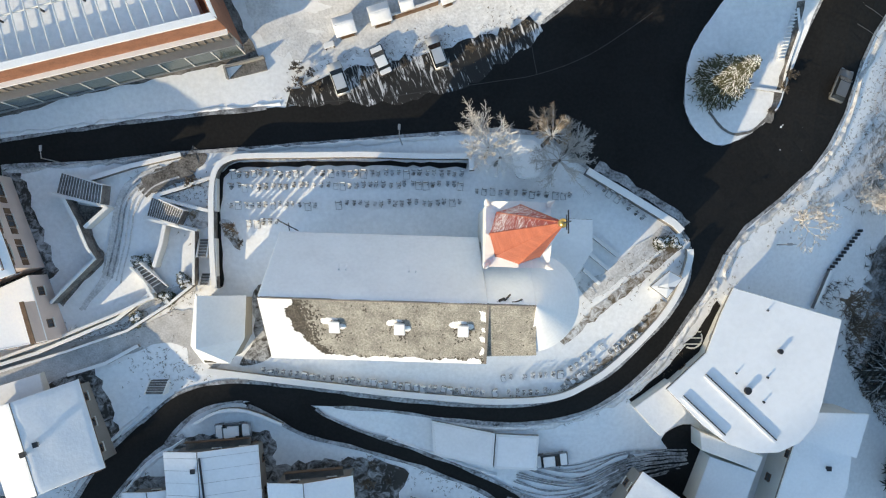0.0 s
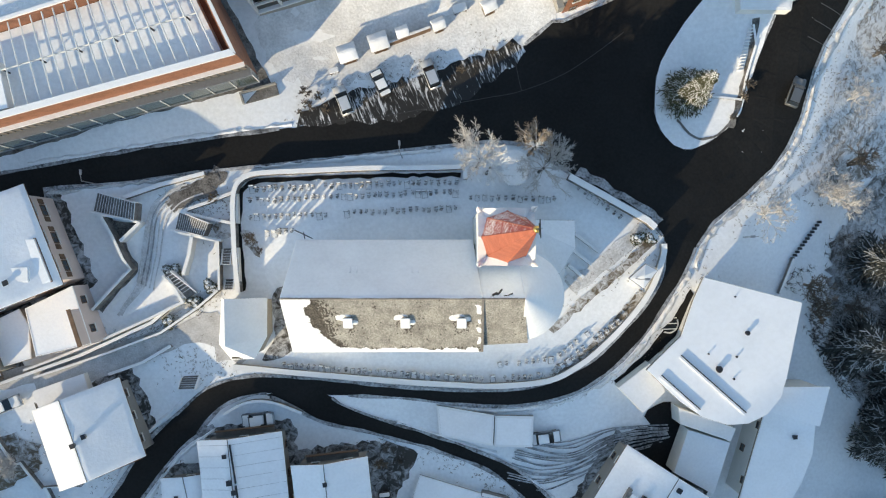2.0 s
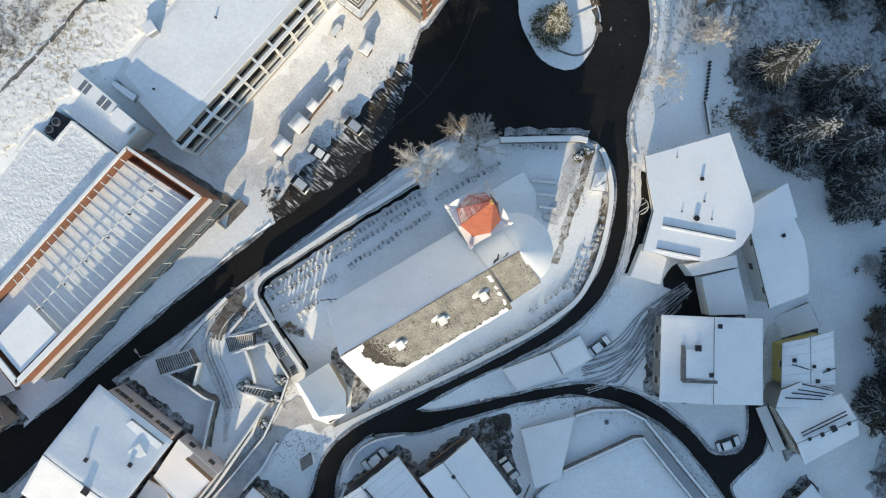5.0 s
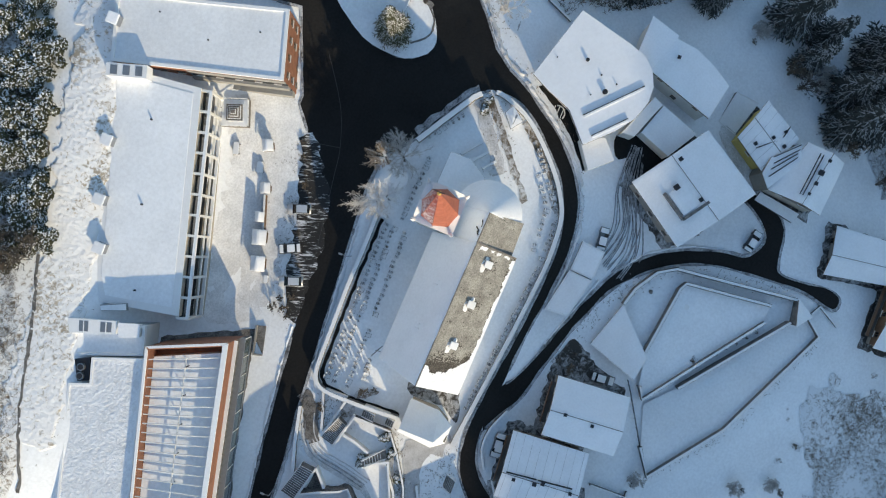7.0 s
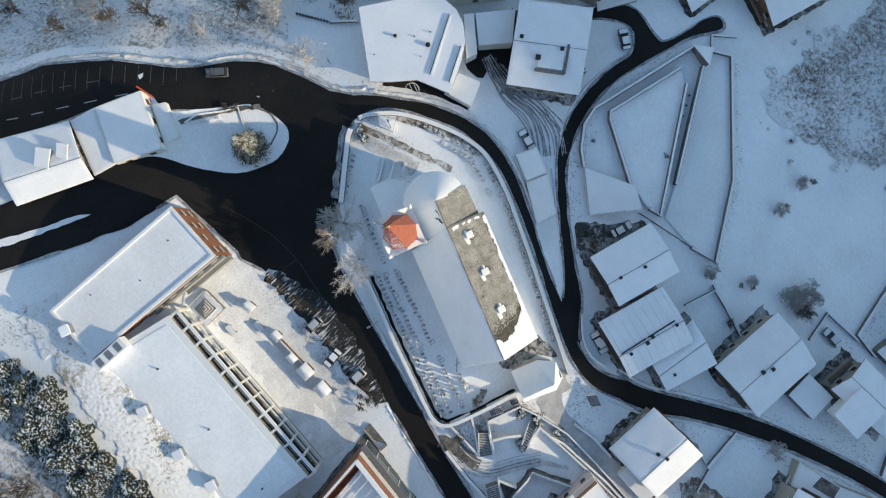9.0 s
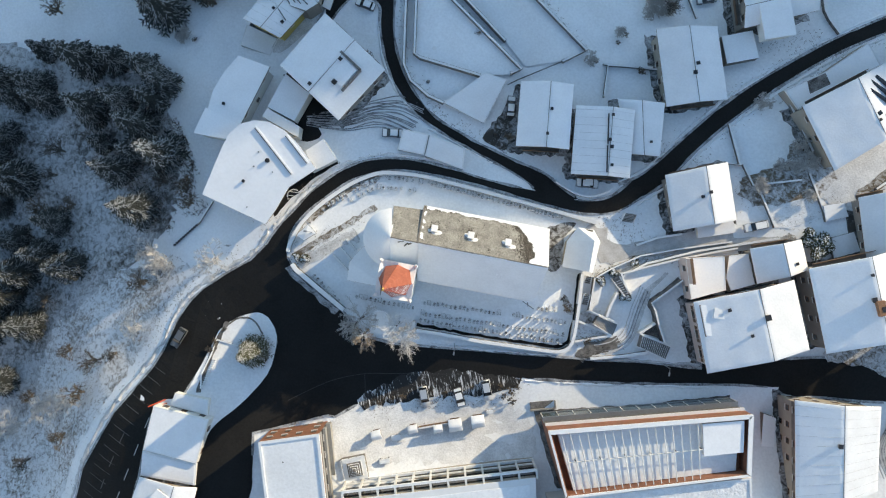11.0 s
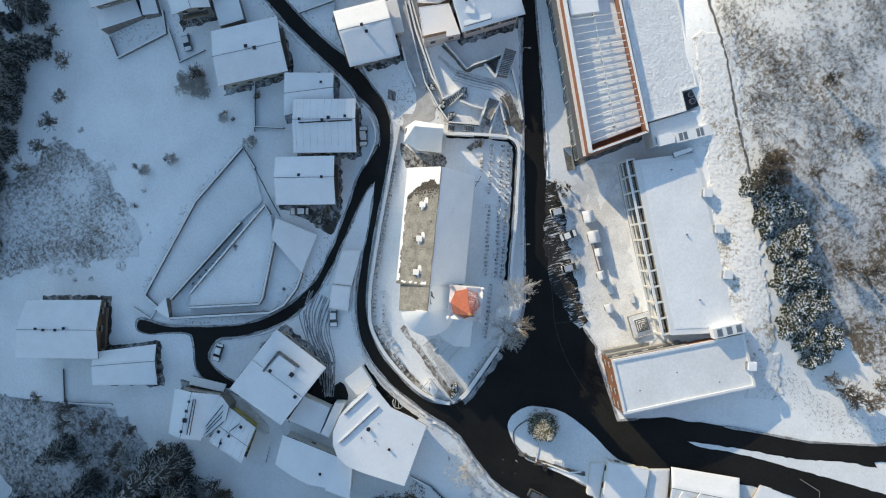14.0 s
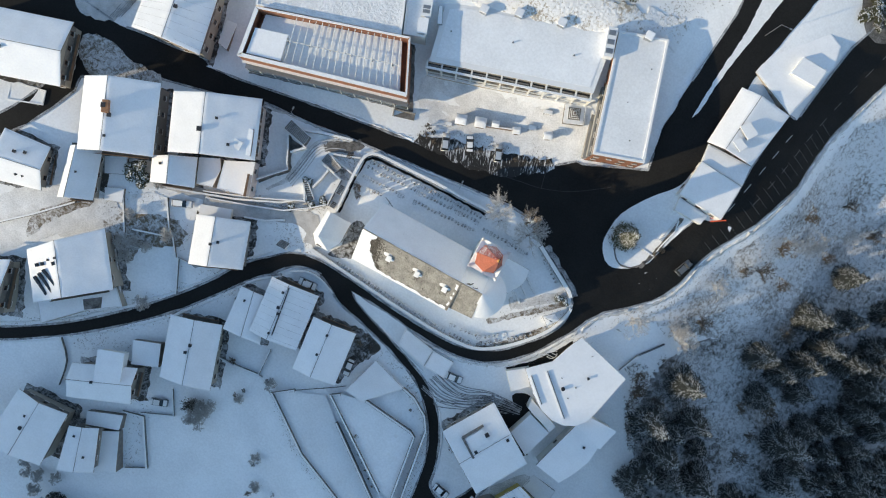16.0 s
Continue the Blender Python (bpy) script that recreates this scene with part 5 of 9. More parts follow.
flat_house("terrace", "walled roof terrace deep in snow", [(-62.94, -7.37), (-60.69, -13.22), (-57.02, -12.23), (-57.12, -7.67), (-58.45, -5.37)], 3.0, -0.5, STUCCO, 0.25, "terrace", windows=False, rim=0.15)
rt = flat_house("terrace", "walled roof terrace deep in snow", [(-56.90, -5.30), (-55.60, -11.85), (-48.11, -10.36), (-50.42, -2.42)], 4.2, -0.5, PINK, 0.25, "terrace", windows=True, rim=0.15)
part("screen_wall", prismed([(-49.55, -5.5), (-49.9, -5.6), (-48.5, -10.35), (-48.14, -10.26)], 4.46, 6.8), PINK, rt, "rose-coloured screen wall")
part("coping", prismed([(-49.5, -5.4), (-50.0, -5.5), (-48.6, -10.45), (-48.05, -10.3)], 6.803, 6.95), TIMBER, rt, "brown coping board")
flat_house("shed", "long low garage under snow", [(-58.87, -17.28), (-57.87, -19.81), (-50.77, -17.38), (-51.40, -14.97)], 0, -3.5, WHITE, 0, "garage", windows=False)
house("house", "house with a snowy roof far down the slope", [(14.98, -99.44), (13.83, -81.91), (27.56, -81.78), (28.57, -101.17)], -6, 1.8, -12, 0.5, CREAM, flues=((0.25, 0.48, 0.6, 1), (0.35, 0.5, 0.6, 1), (0.5, 0.5, 0.6, 1), (0.6, 0.47, 0.6, 1)), group=HG)
house("house", "lower house with a snowy roof beside it", [(26.21, -83.29), (23.40, -68.84), (32.90, -67.94), (34.04, -83.17)], -7, 1.2, -12, 0.4, WHITE, group=HG)
house("house", "chalet with a snowy roof and a yellow wall", [(36.15, -49.87), (40.51, -43.35), (48.85, -46.17), (44.32, -53.99)], -3.6, 0.8, -8, 0.5, YELLOW, flues=((0.12, 0.62, 0.7, 0.8), (0.6, 0.2, 0.7, 0.8), (0.42, 0.55, 0.6, 0.8), (0.3, 0.85, 0.6, 0.6)), seams=5, group=HG)
flat_house("terrace", "walled snowy terrace beside the yellow chalet", [(42.38, -44.42), (43.58, -40.66), (50.24, -41.93), (49.62, -46.58)], -9.1, -11, GREY_TIMBER, 0.3, "terrace", windows=False, rim=0.15)
flat_house("lean_to", "lean-to roof with dark poles on its snow", [(33.47, -51.54), (35.78, -49.58), (39.17, -50.13), (43.43, -54.23), (40.43, -55.59)], -2.7, -8, STUCCO, 0, "lean-to", windows=False)
house("house", "chalet with a long dark chimney stack on its snowy roof", [(32.56, -62.31), (42.98, -63.04), (44.17, -55.56), (33.42, -51.73)], -3, 1.5, -8.5, 0.42, CREAM, flues=((0.6, 0.44, 1.2, 0.9), (0.4, 0.42, 0.7, 0.9), (0.85, 0.42, 0.6, 0.6), (0.2, 0.42, 0.5, 0.6)), group=HG)
flat_house("shed", "low shed with thin snow on its dark roof", [(30.44, -60.06), (31.87, -51.95), (33.74, -52.48), (32.46, -60.84)], -7.7, -10, DARK_STONE, 0, "shed", windows=False)

# houses at the edges of the village
flat_house("terrace", "walled snowy terrace below the large house", [(-83.07, -55.87), (-67.75, -44.25), (-64.46, -47.72), (-71.97, -52.62), (-80.01, -60.07)], -0.7, -4, CREAM, 0.3, "terrace", windows=False, rim=0.2)
pit = thing("stair_pit", "dark stairwell opening in the terrace", "stair pit", (-71, -50, -0.5))
part("floor", prismed([(-73.57, -50.40), (-69.72, -47.83), (-68.79, -50.24), (-72.16, -52.57)], -0.6, -0.44), GRAVEL, pit)

house("house", "house with a snowy roof beside the lane", [(-100.65, -53.08), (-90.84, -48.49), (-87.28, -61.78), (-96.69, -65.13)], 4, 2.0, -2, 0.5, CREAM, group=HG)

# ---- the modern house with the curved end ----
mod_poly = [(36.55, -4.22), (50.50, -8.30), (47.67, -18.74), (46.66, -21.45), (44.58, -23.74), (41.86, -24.88), (38.78, -24.95), (35.35, -23.73), (32.28, -21.45), (27.79, -16.88), (32.88, -12.38), (34.82, -7.59)]
mod = flat_house("modern_house", "modern house with a wide snowy roof curved at one end", mod_poly, 0.5, -8, WHITE, 0, "house", over=0.9, snow=0.3)
for p, q in (((32.69, -15.08), (41.42, -23.32)), ((29.77, -17.71), (34.95, -22.61))):
    p, q = Vector(p), Vector(q)
    d = (q - p).normalized()
    s = Vector((-d.y, d.x))
    bm = bmesh.new()
    prism(bm, [p, q, q + s * 0.14, p + s * 0.14], 0.8, 1.12)
    g = part("roof_light_band", bm, DARK, mod, "dark upstand of a roof-light band")
    part("snow_cap", prismed([p - s * 0.3, q - s * 0.3, q - s * 0.003, p - s * 0.003], 0.82, 1.06), ROOF_SNOW, g)
for q, size, high in (((37.93, -17.10), 0.8, 0.5), ((42.25, -12.25), 0.55, 0.5), ((40.59, -15.51), 0.25, 0.3), ((40.01, -18.56), 0.25, 0.3), ((36.60, -14.94), 0.2, 0.3), ((40.82, -7.12), 0.2, 0.3)):
    bm = bmesh.new()
    tube(bm, (*q, 0.3), (*q, 0.7 + high), size * 0.5, size * 0.5, 12)
    c = part("flue", bm, DARK, mod, "round dark roof flue")
    bm = bmesh.new()
    tube(bm, (*q, 0.78 + high), (*q, 0.86 + high), size * 0.62, size * 0.5, 12)
    part("flue_cowl", bm, DARK, c)
# the whole roof falls gently to the north-east
for ob in mod.children_recursive:
    kind = ob.name.split(".")[0]
    if kind in ("window", "pane", "sill"):
        continue
    if kind in ("roof_snow", "snow_cap"):
        ob.data.materials[0] = SMOOTH_SNOW
    for v in ob.data.vertices:
        if v.co.z > 0:
            v.co.z -= 0.045 * (v.co.x - 40 + v.co.y + 15)
flat_house("garage", "low garage with a snowy flat roof beside the lane", [(24.45, -19.74), (29.07, -16.38), (31.11, -20.54), (27.88, -23.53)], -1.5, -6, WHITE, 0, windows=False, category="garage")
flat_house("link_building", "low link building under snow", [(34.72, -26.49), (40.77, -28.55), (38.09, -36.03), (32.43, -32.65)], -3, -8, WHITE, 0, windows=False)
flat_house("link_building", "low curved link building under snow", [(33.18, -23.08), (41.35, -26.32), (40.57, -28.16), (33.36, -25.47)], -2.2, -8, WHITE, 0, windows=False)
long_house = flat_house("house", "long house with a gently curved snowy roof on the shaded slope", [(45.5, -23.6), (52.6, -26.0), (52.1, -30.2), (50.4, -34.2), (48.0, -38.0), (41.2, -36.7)], -1.9, -9, WHITE, 0, "house", over=0.6, snow=0.28)
part("eaves_block", prismed([(45.45, -23.4), (47.4, -20.7), (54.2, -20.9), (52.75, -25.85)], -9, -1.6), WHITE, long_house)
part("eaves_snow", prismed(offset_poly([(45.45, -23.4), (47.4, -20.7), (54.2, -20.9), (52.75, -25.85)], -0.3), -1.597, -1.15), ROOF_SNOW, long_house, "snow on the raised end of the roof")
chimney(long_house, 49.4, -27.6, -1.7, 0.4, 0.5, DARK)

# stair tower of the modern house
bm = bmesh.new()
tq = (32.49, -10.99)
tube(bm, (tq[0], tq[1], -7), (tq[0], tq[1], -3.2), 1.5, 1.5, 20)
rt = part("stair_tower", bm, WHITE, mod, "round stair tower with a glazed top")
bm = bmesh.new()
tube(bm, (tq[0], tq[1], -3.195), (tq[0], tq[1], -3.1), 1.25, 1.25, 20)
part("glazed_top", bm, PANE, rt)
for k in range(3):
    part("glazing_bar", boxed((tq[0] - 1.2, tq[1] - 0.8 + 0.8 * k - 0.07, -3.09), (tq[0] + 1.2, tq[1] - 0.8 + 0.8 * k + 0.07, -3.02)), WHITE, rt)
draped("area_way", [(35.67, -6.09), (36.57, -7.22), (34.68, -13.00), (29.78, -17.72), (25.65, -20.35), (24.37, -19.22), (29.04, -15.25), (33.18, -10.22)], 0.06, ASPHALT, "dark sunken area way between lane and house", "area way", ragged=0.2)

# ---- the small annex by the churchyard ----
def make_chapel():
    """A small chapel: a steep gable towards the yard and a five-sided end, all under snow."""
    eaves = [(-30.36, -4.70), (-24.16, -4.91), (-24.36, -10.21), (-26.08, -13.16), (-29.25, -13.16), (-30.90, -11.02)]
    low, high = 3.8, 7.4
    c = thing("mortuary_chapel", "small cream chapel with a steep snowy roof and a five-sided end", "chapel", (-27.5, -9, -1))
    north, apex = (-28.9, -4.75), (-29.0, -10.9)
    inner = offset_poly(eaves, 0.45)
    part("wall", prismed(inner, -3, low), CREAM, c, "cream rendered wall")
    bm = bmesh.new()
    v = [bm.verts.new(p) for p in ((inner[0][0], inner[0][1], low), (inner[1][0], inner[1][1], low), (north[0], inner[0][1], high - 0.3))]
    w = [bm.verts.new(q.co + Vector((0, -0.3, 0))) for q in v]
    bm.faces.new(v), bm.faces.new(w[::-1])
    for k in range(3):
        bm.faces.new((v[k], v[(k + 1) % 3], w[(k + 1) % 3], w[k]))
    part("gable", bm, CREAM, c)
    N, A = (*north, high), (*apex, high)
    E = [(*p, low) for p in eaves]
    faces = ([E[1], N, A, E[2]], [E[2], A, E[3]], [E[3], A, E[4]], [E[4], A, E[5]], [E[5], A, N, E[0]])
    for k, f in enumerate(faces):
        bm = bmesh.new()
        slab(bm, f, 0.15)
        r = part("roof", bm, GREY_TIMBER, c)
        bm = bmesh.new()
        slab(bm, [tuple(Vector(p) + Vector((0, 0, 0.2))) for p in f], 0.197)
        part("roof_snow", bm, ROOF_SNOW, r, "smooth snow on a steep roof slope")
    # bare dark tiles and a lying ladder at the foot of the end
    q = (Vector(E[3]) + Vector(E[4]) + Vector(A) * 0.25) / 2.25
    bm = bmesh.new()
    slab(bm, [tuple(Vector(E[3]).lerp(Vector(E[4]), t).lerp(Vector(A), u) + Vector((0, 0, 0.24))) for t, u in ((0.45, 0.04), (0.95, 0.06), (0.9, 0.22), (0.6, 0.17))], 0.03)
    part("bare_tiles", bm, WET_SHINGLE, c, "patch of dark tiles free of snow")


make_chapel()

# ---- the garden with walls ----
LOW = {"mat": DARK_STONE, "category": "garden wall"}
snow_wall("garden_wall", [(14.9, -68.5), (12.0, -72.1), (-10.5, -61.75), (-23.97, -51.45), (-19.1, -48.2)], 0.42, 1.15, "long low garden wall capped with snow", steps=0, rim=0.12, **LOW)
snow_wall("garden_wall", [(4.5, -35.4), (7.92, -36.4), (12.2, -39.2), (14.2, -42.5), (17.0, -65.5)], 0.42, 1.3, "low garden wall capped with snow along the lane", steps=0, rim=0.12, **LOW)
snow_wall("garden_wall", [(-6.4, -50.6), (12.6, -65.65)], 0.36, 1.5, "inner garden wall beside a sunken path", steps=0, rim=0.12, **LOW)
snow_wall("garden_wall", [(-8.55, -43.8), (-10.77, -45.05), (10.85, -61.15)], 0.36, 1.5, "inner garden wall holding a raised lawn", steps=0, rim=0.12, **LOW)
snow_wall("garden_wall", [(-2.28, -42.4), (10.9, -44.3), (12.3, -45.0), (14.2, -61.2)], 0.4, 1.5, "garden wall stepping round a raised lawn", steps=0, rim=0.12, **LOW)
fence_line = [Vector(p) for p in ((-19.1, -48.2), (-10.1, -42.65), (-8.3, -41.4))]
wire = thing("wire_fence", "thin dark fence between a house plot and the walled garden", "fence", (-19.1, -48.2, ground(-19.1, -48.2)))
for p, q in zip(fence_line, fence_line[1:]):
    count = max(2, int((q - p).length / 1.6))
    for k in range(count):
        c = p.lerp(q, k / count)
        z = ground(c.x, c.y)
        part("post", boxed((c.x - 0.06, c.y - 0.06, z - 0.2), (c.x + 0.06, c.y + 0.06, z + 1.1)), DARK, wire)
    for up in (0.5, 1.05):
        bm = bmesh.new()
        tube(bm, (p.x, p.y, ground(p.x, p.y) + up), (q.x, q.y, ground(q.x, q.y) + up), 0.05, 0.05, 5)
        part("rail", bm, DARK, wire)


def raised_lawn(poly, up, label):
    """A lawn held up by walls: a snow sheet that follows the land, higher by up."""
    ob = draped("raised_lawn", poly, up, SNOW, label, "lawn", step=3.0)
    return ob


raised_lawn([(-2.5, -42.6), (10.8, -44.5), (12.1, -45.2), (14.0, -61.2), (11.0, -61.0), (-10.5, -44.95), (-8.5, -43.6)], 0.95, "raised snowy lawn inside the garden walls")
raised_lawn([(-6.5, -50.7), (12.7, -65.8), (14.8, -68.3), (12.0, -71.8), (-10.5, -61.5), (-23.7, -51.4), (-19.1, -48.4), (-11.5, -46.0)], 0.35, "smooth snowy field inside the garden wall")
flat_house("garden_hall", "low hall with a pointed snowy flat roof", [(-7.97, -42.2), (-4.6, -32.3), (4.45, -35.35), (-3.2, -42.95)], -4.6, -8.0, WHITE, 0.12, windows=False, over=0.3, rim=0.15)
store = thing("shed", "small pointed store with a snowy lean-to roof", "shed", (14.6, -67.2, -7))
bm = bmesh.new()
prism(bm, [(17.0, -65.5), (15.1, -68.7), (12.3, -66.1)], -8.5, [-5.2, -5.6, -3.6])
part("wall", bm, DARK_STONE, store)
bm = bmesh.new()
prism(bm, [(17.25, -65.4), (15.1, -69.1), (12.1, -66.0)], [-5.19, -5.59, -3.59], [-4.95, -5.35, -3.35])
part("roof_snow", bm, ROOF_SNOW, store, "smooth snow on the sloping roof")
for a, b in (((15.6, -69.4), (17.6, -70.6)), ((17.6, -70.6), (15.2, -75.2))):
    snow_wall("garden_wall", [a, b], 0.25, 0.5, "low kerb of a garden step", steps=0, **LOW)

# ---- the school ----
ped = flat_house("school_wing", "flat-roofed brick school wing with snow on its roof", [(17.73, 33.51), (13.62, 49.14), (10.48, 60.79), (21.30, 63.97), (28.90, 36.84)], 10.5, -0.5, BRICK, 0.5, "school", gap=2.6, rim=0.5, storey=3.4)
wa, wb = Vector((17.73, 33.51)), Vector((13.62, 49.14))
wd = (wb - wa).normalized()
wn2 = Vector((-wd.y, wd.x))
wn2 = wn2 if (wa + wn2 - Vector((19.63, 47.98))).length > (wa - wn2 - Vector((19.63, 47.98))).length else -wn2
for z0, z1, out, mat in ((8.9, 10.3, 0.12, CONCRETE), (7.2, 8.8, 0.06, PANE), (5.4, 7.1, 0.5, CONCRETE), (3.6, 5.3, 0.06, PANE), (1.6, 3.5, 0.9, CONCRETE)):
    bm = bmesh.new()
    prism(bm, [wa, wb, wb + wn2 * out, wa + wn2 * out], z0, z1)
    part("facade_band", bm, mat, ped, "grey concrete and window band")
main = flat_house("school", "long flat-roofed school building with snow on its roof", [(-24.28, 35.56), (-26.79, 48.51), (-23.12, 50.77), (10.06, 60.86), (11.77, 45.74)], 10, -0.5, CREAM, 0.2, "school", gap=2.6, rim=1.2, storey=3.3, snow=0.29)
# white concrete grid in front of the long facade
p0, p1 = Vector((-24.24, 34.02)), Vector((11.94, 44.00))
d = (p1 - p0).normalized()
n2 = Vector((-d.y, d.x))
n2 = n2 if (p0 + n2 - Vector((-6.39, 46.48))).length < (p0 - n2 - Vector((-6.39, 46.48))).length else -n2
bm = bmesh.new()
prism(bm, [p0, p1, p1 + n2 * 0.45, p0 + n2 * 0.45], 9.3, 9.9)
part("facade_beam", bm, WALL_SNOW, main, "white concrete edge beam with snow")
bm = bmesh.new()
prism(bm, [p0 + n2 * 0.05, p1 + n2 * 0.05, p1 + n2 * 0.3, p0 + n2 * 0.3], 5.6, 6.0)
part("facade_beam", bm, WHITE, main)
for k in range(12):
    q = p0.lerp(p1, k / 11)
    bm = bmesh.new()
    prism(bm, [q - d * 0.2, q + d * 0.2, q + d * 0.2 + n2 * 2.0, q - d * 0.2 + n2 * 2.0], 9.35, 9.85)
    prism(bm, [q - d * 0.2, q + d * 0.2, q + d * 0.2 + n2 * 0.4, q - d * 0.2 + n2 * 0.4], -0.5, 9.3)
    part("facade_fin", bm, WHITE, main, "white concrete fin and pillar")
bm = bmesh.new()
prism(bm, [p0 + n2 * 1.3, p1 + n2 * 1.3, p1 + n2 * 2.0, p0 + n2 * 2.0], 4, 8.6)
part("window_band", bm, PANE, main, "dark band of windows")
bm = bmesh.new()
prism(bm, [p0 - n2 * 0.1, p1 - n2 * 0.1, p1 + n2 * 2.4, p0 + n2 * 2.4], -0.5, 3.3)
part("ground_floor", bm, CREAM, main, "projecting ground floor")
bm = bmesh.new()
prism(bm, [p0 - n2 * 0.15, p1 - n2 * 0.15, p1 + n2 * 0.35, p0 + n2 * 0.35], 3.303, 3.7)
part("facade_beam", bm, WALL_SNOW, main)
link = flat_house("school_link", "lower connecting block with a walled snowy roof", [(-31.95, 37.9), (-35.9, 48.6), (-31.3, 50.7), (-27.3, 39.4)], 11.2, 0, WHITE, 0.75, "school", windows=False, rim=0.4)
frame_poly = [(-30.5, 51.3), (-28.2, 43.8), (-30.2, 43.2), (-32.7, 50.5)]
light = thing("skylight", "pair of roof lights in a snowy raised frame", "skylight", (-30.4, 47, 11.4), group="roof lights of the school")
part("skylight_frame", prismed(frame_poly, 11.3, 12.3), WALL_SNOW, light)
P = [Vector(p) for p in frame_poly]
for t0, t1 in ((0.2, 0.46), (0.64, 0.94)):
    quad = [P[0].lerp(P[1], t0), P[0].lerp(P[1], t1), P[3].lerp(P[2], t1), P[3].lerp(P[2], t0)]
    part("skylight_pane", prismed(offset_poly(quad, 0.28), 11.9, 12.33), METAL, light, "grey glazed pane dusted with snow")
    part("glazing_bar", prismed(offset_poly([quad[0].lerp(quad[1], 0.47), quad[0].lerp(quad[1], 0.53), quad[3].lerp(quad[2], 0.53), quad[3].lerp(quad[2], 0.47)], 0.0), 12.334, 12.4), WALL_SNOW, light)
head = thing("roof_cabin", "low boxy roof cabin with snow on its top", "roof cabin", (-28.8, 41.3, 11.4))
part("casing", prismed([(-28.3, 43.2), (-27.3, 40.1), (-29.2, 39.5), (-30.3, 42.4)], 11.3, 12.5), WHITE, head)
part("snow_cap", prismed(offset_poly([(-28.3, 43.2), (-27.3, 40.1), (-29.2, 39.5), (-30.3, 42.4)], -0.12), 12.503, 12.75), ROOF_SNOW, head)
fan_deck = thing("fan_platform", "low dark platform with two round fans beside the roof", "ventilator", (-37.5, 46.4, 10))
part("deck", prismed([(-35.2, 45.7), (-38.7, 44.5), (-39.8, 47.1), (-36.5, 48.4)], 6, ground(-37.5, 46.4) + 0.35), DARK, fan_deck)
fan_z = ground(-37.5, 46.4) + 0.353
for q in ((-37.0, 46.4), (-38.4, 46.0)):
    bm = bmesh.new()
    tube(bm, (*q, fan_z), (*q, fan_z + 0.5), 0.62, 0.62, 18)
    fan = part("fan", bm, METAL, fan_deck, "round grey fan housing")
    bm = bmesh.new()
    tube(bm, (*q, fan_z + 0.503), (*q, fan_z + 0.55), 0.46, 0.46, 18)
    part("fan_grille", bm, DARK, fan)
hatch = thing("roof_hatch", "long low roof hatch under snow", "roof hatch", (-26.6, 45.7, 10.2))
part("casing", prismed([(-27.1, 47.9), (-25.3, 44.0), (-26.4, 43.5), (-27.9, 47.4)], 10.1, 10.75), METAL, hatch)
part("snow_cap", prismed(offset_poly([(-27.1, 47.9), (-25.3, 44.0), (-26.4, 43.5), (-27.9, 47.4)], 0.1), 10.753, 10.95), ROOF_SNOW, hatch)
# the part with the open roof court
a, b, c, e = (-24.67, 25.60), (-61.68, 16.79), (-62.96, 28.08), (-29.86, 37.42)
A, B, C, E = Vector(a), Vector(b), Vector(c), Vector(e)
court = thing("school_court", "brick school block with an open roof court under thin white beams", "school", ((A.x + C.x) / 2, (A.y + C.y) / 2, 0))
part("wall", prismed([a, b, c, e], 3.1, 9.8), BRICK, court)
part("undercroft_wall", prismed(offset_poly([a, b, c, e], 0.8), -1, 3.097), DARK_STONE, court, "dark recessed ground floor")
draped("undercroft_floor", offset_poly([a, b, c, e], -0.8), 0.09, GRAVEL, "bare dark strip below the overhanging school block", "ground patch", ragged=0.4)
for P0, P1, outer in ((A, B, True), (B, C, True), (C, E, False), (E, A, False)):
    d = (P1 - P0).normalized()
    n2 = Vector((-d.y, d.x))
    mid = (A + C) / 2
    n2 = n2 if (mid - P0).dot(n2) > 0 else -n2
    bm = bmesh.new()
    prism(bm, [P0, P1, P1 + n2 * 0.5 - d * 0.5, P0 + n2 * 0.5 + d * 0.5], 9.805, 13.6)
    w = part("court_wall", bm, BRICK, court, "brick court wall")
    bm = bmesh.new()
    wide = 0.7 if outer else 0.3
    prism(bm, [P0 - n2 * 0.1, P1 - n2 * 0.1, P1 + n2 * wide - d * 0.5, P0 + n2 * wide + d * 0.5], 13.603, 13.95)
    part("coping_snow", bm, WALL_SNOW, w)
inner = [tuple(A.lerp(C, 0.05)), tuple(B.lerp(E, 0.05)), tuple(C.lerp(A, 0.05)), tuple(E.lerp(B, 0.05))]
part("court_floor_snow", prismed(inner, 9.803, 11.7), SNOW, court, "snow on the court's floor")
for k in range(17):
    t = 0.06 + k * 0.042
    p, q = A.lerp(B, t), E.lerp(C, t)
    bm = bmesh.new()
    tube(bm, (p.x, p.y, 13.5), (q.x, q.y, 13.5), 0.09, 0.09, 6)
    part("court_beam", bm, WHITE, court, "thin white steel beam")
m0, m1 = A.lerp(E, 0.5), B.lerp(C, 0.5)
bm = bmesh.new()
p, q = m0.lerp(m1, 0.06), m0.lerp(m1, 0.78)
tube(bm, (p.x, p.y, 13.3), (q.x, q.y, 13.3), 0.12, 0.12, 6)
part("court_girder", bm, WHITE, court)
for k in range(6):
    q = m0.lerp(m1, 0.1 + k * 0.13)
    bm = bmesh.new()
    tube(bm, (q.x, q.y, 10.0), (q.x, q.y, 13.3), 0.12, 0.12, 8)
    part("court_post", bm, DARK, court)
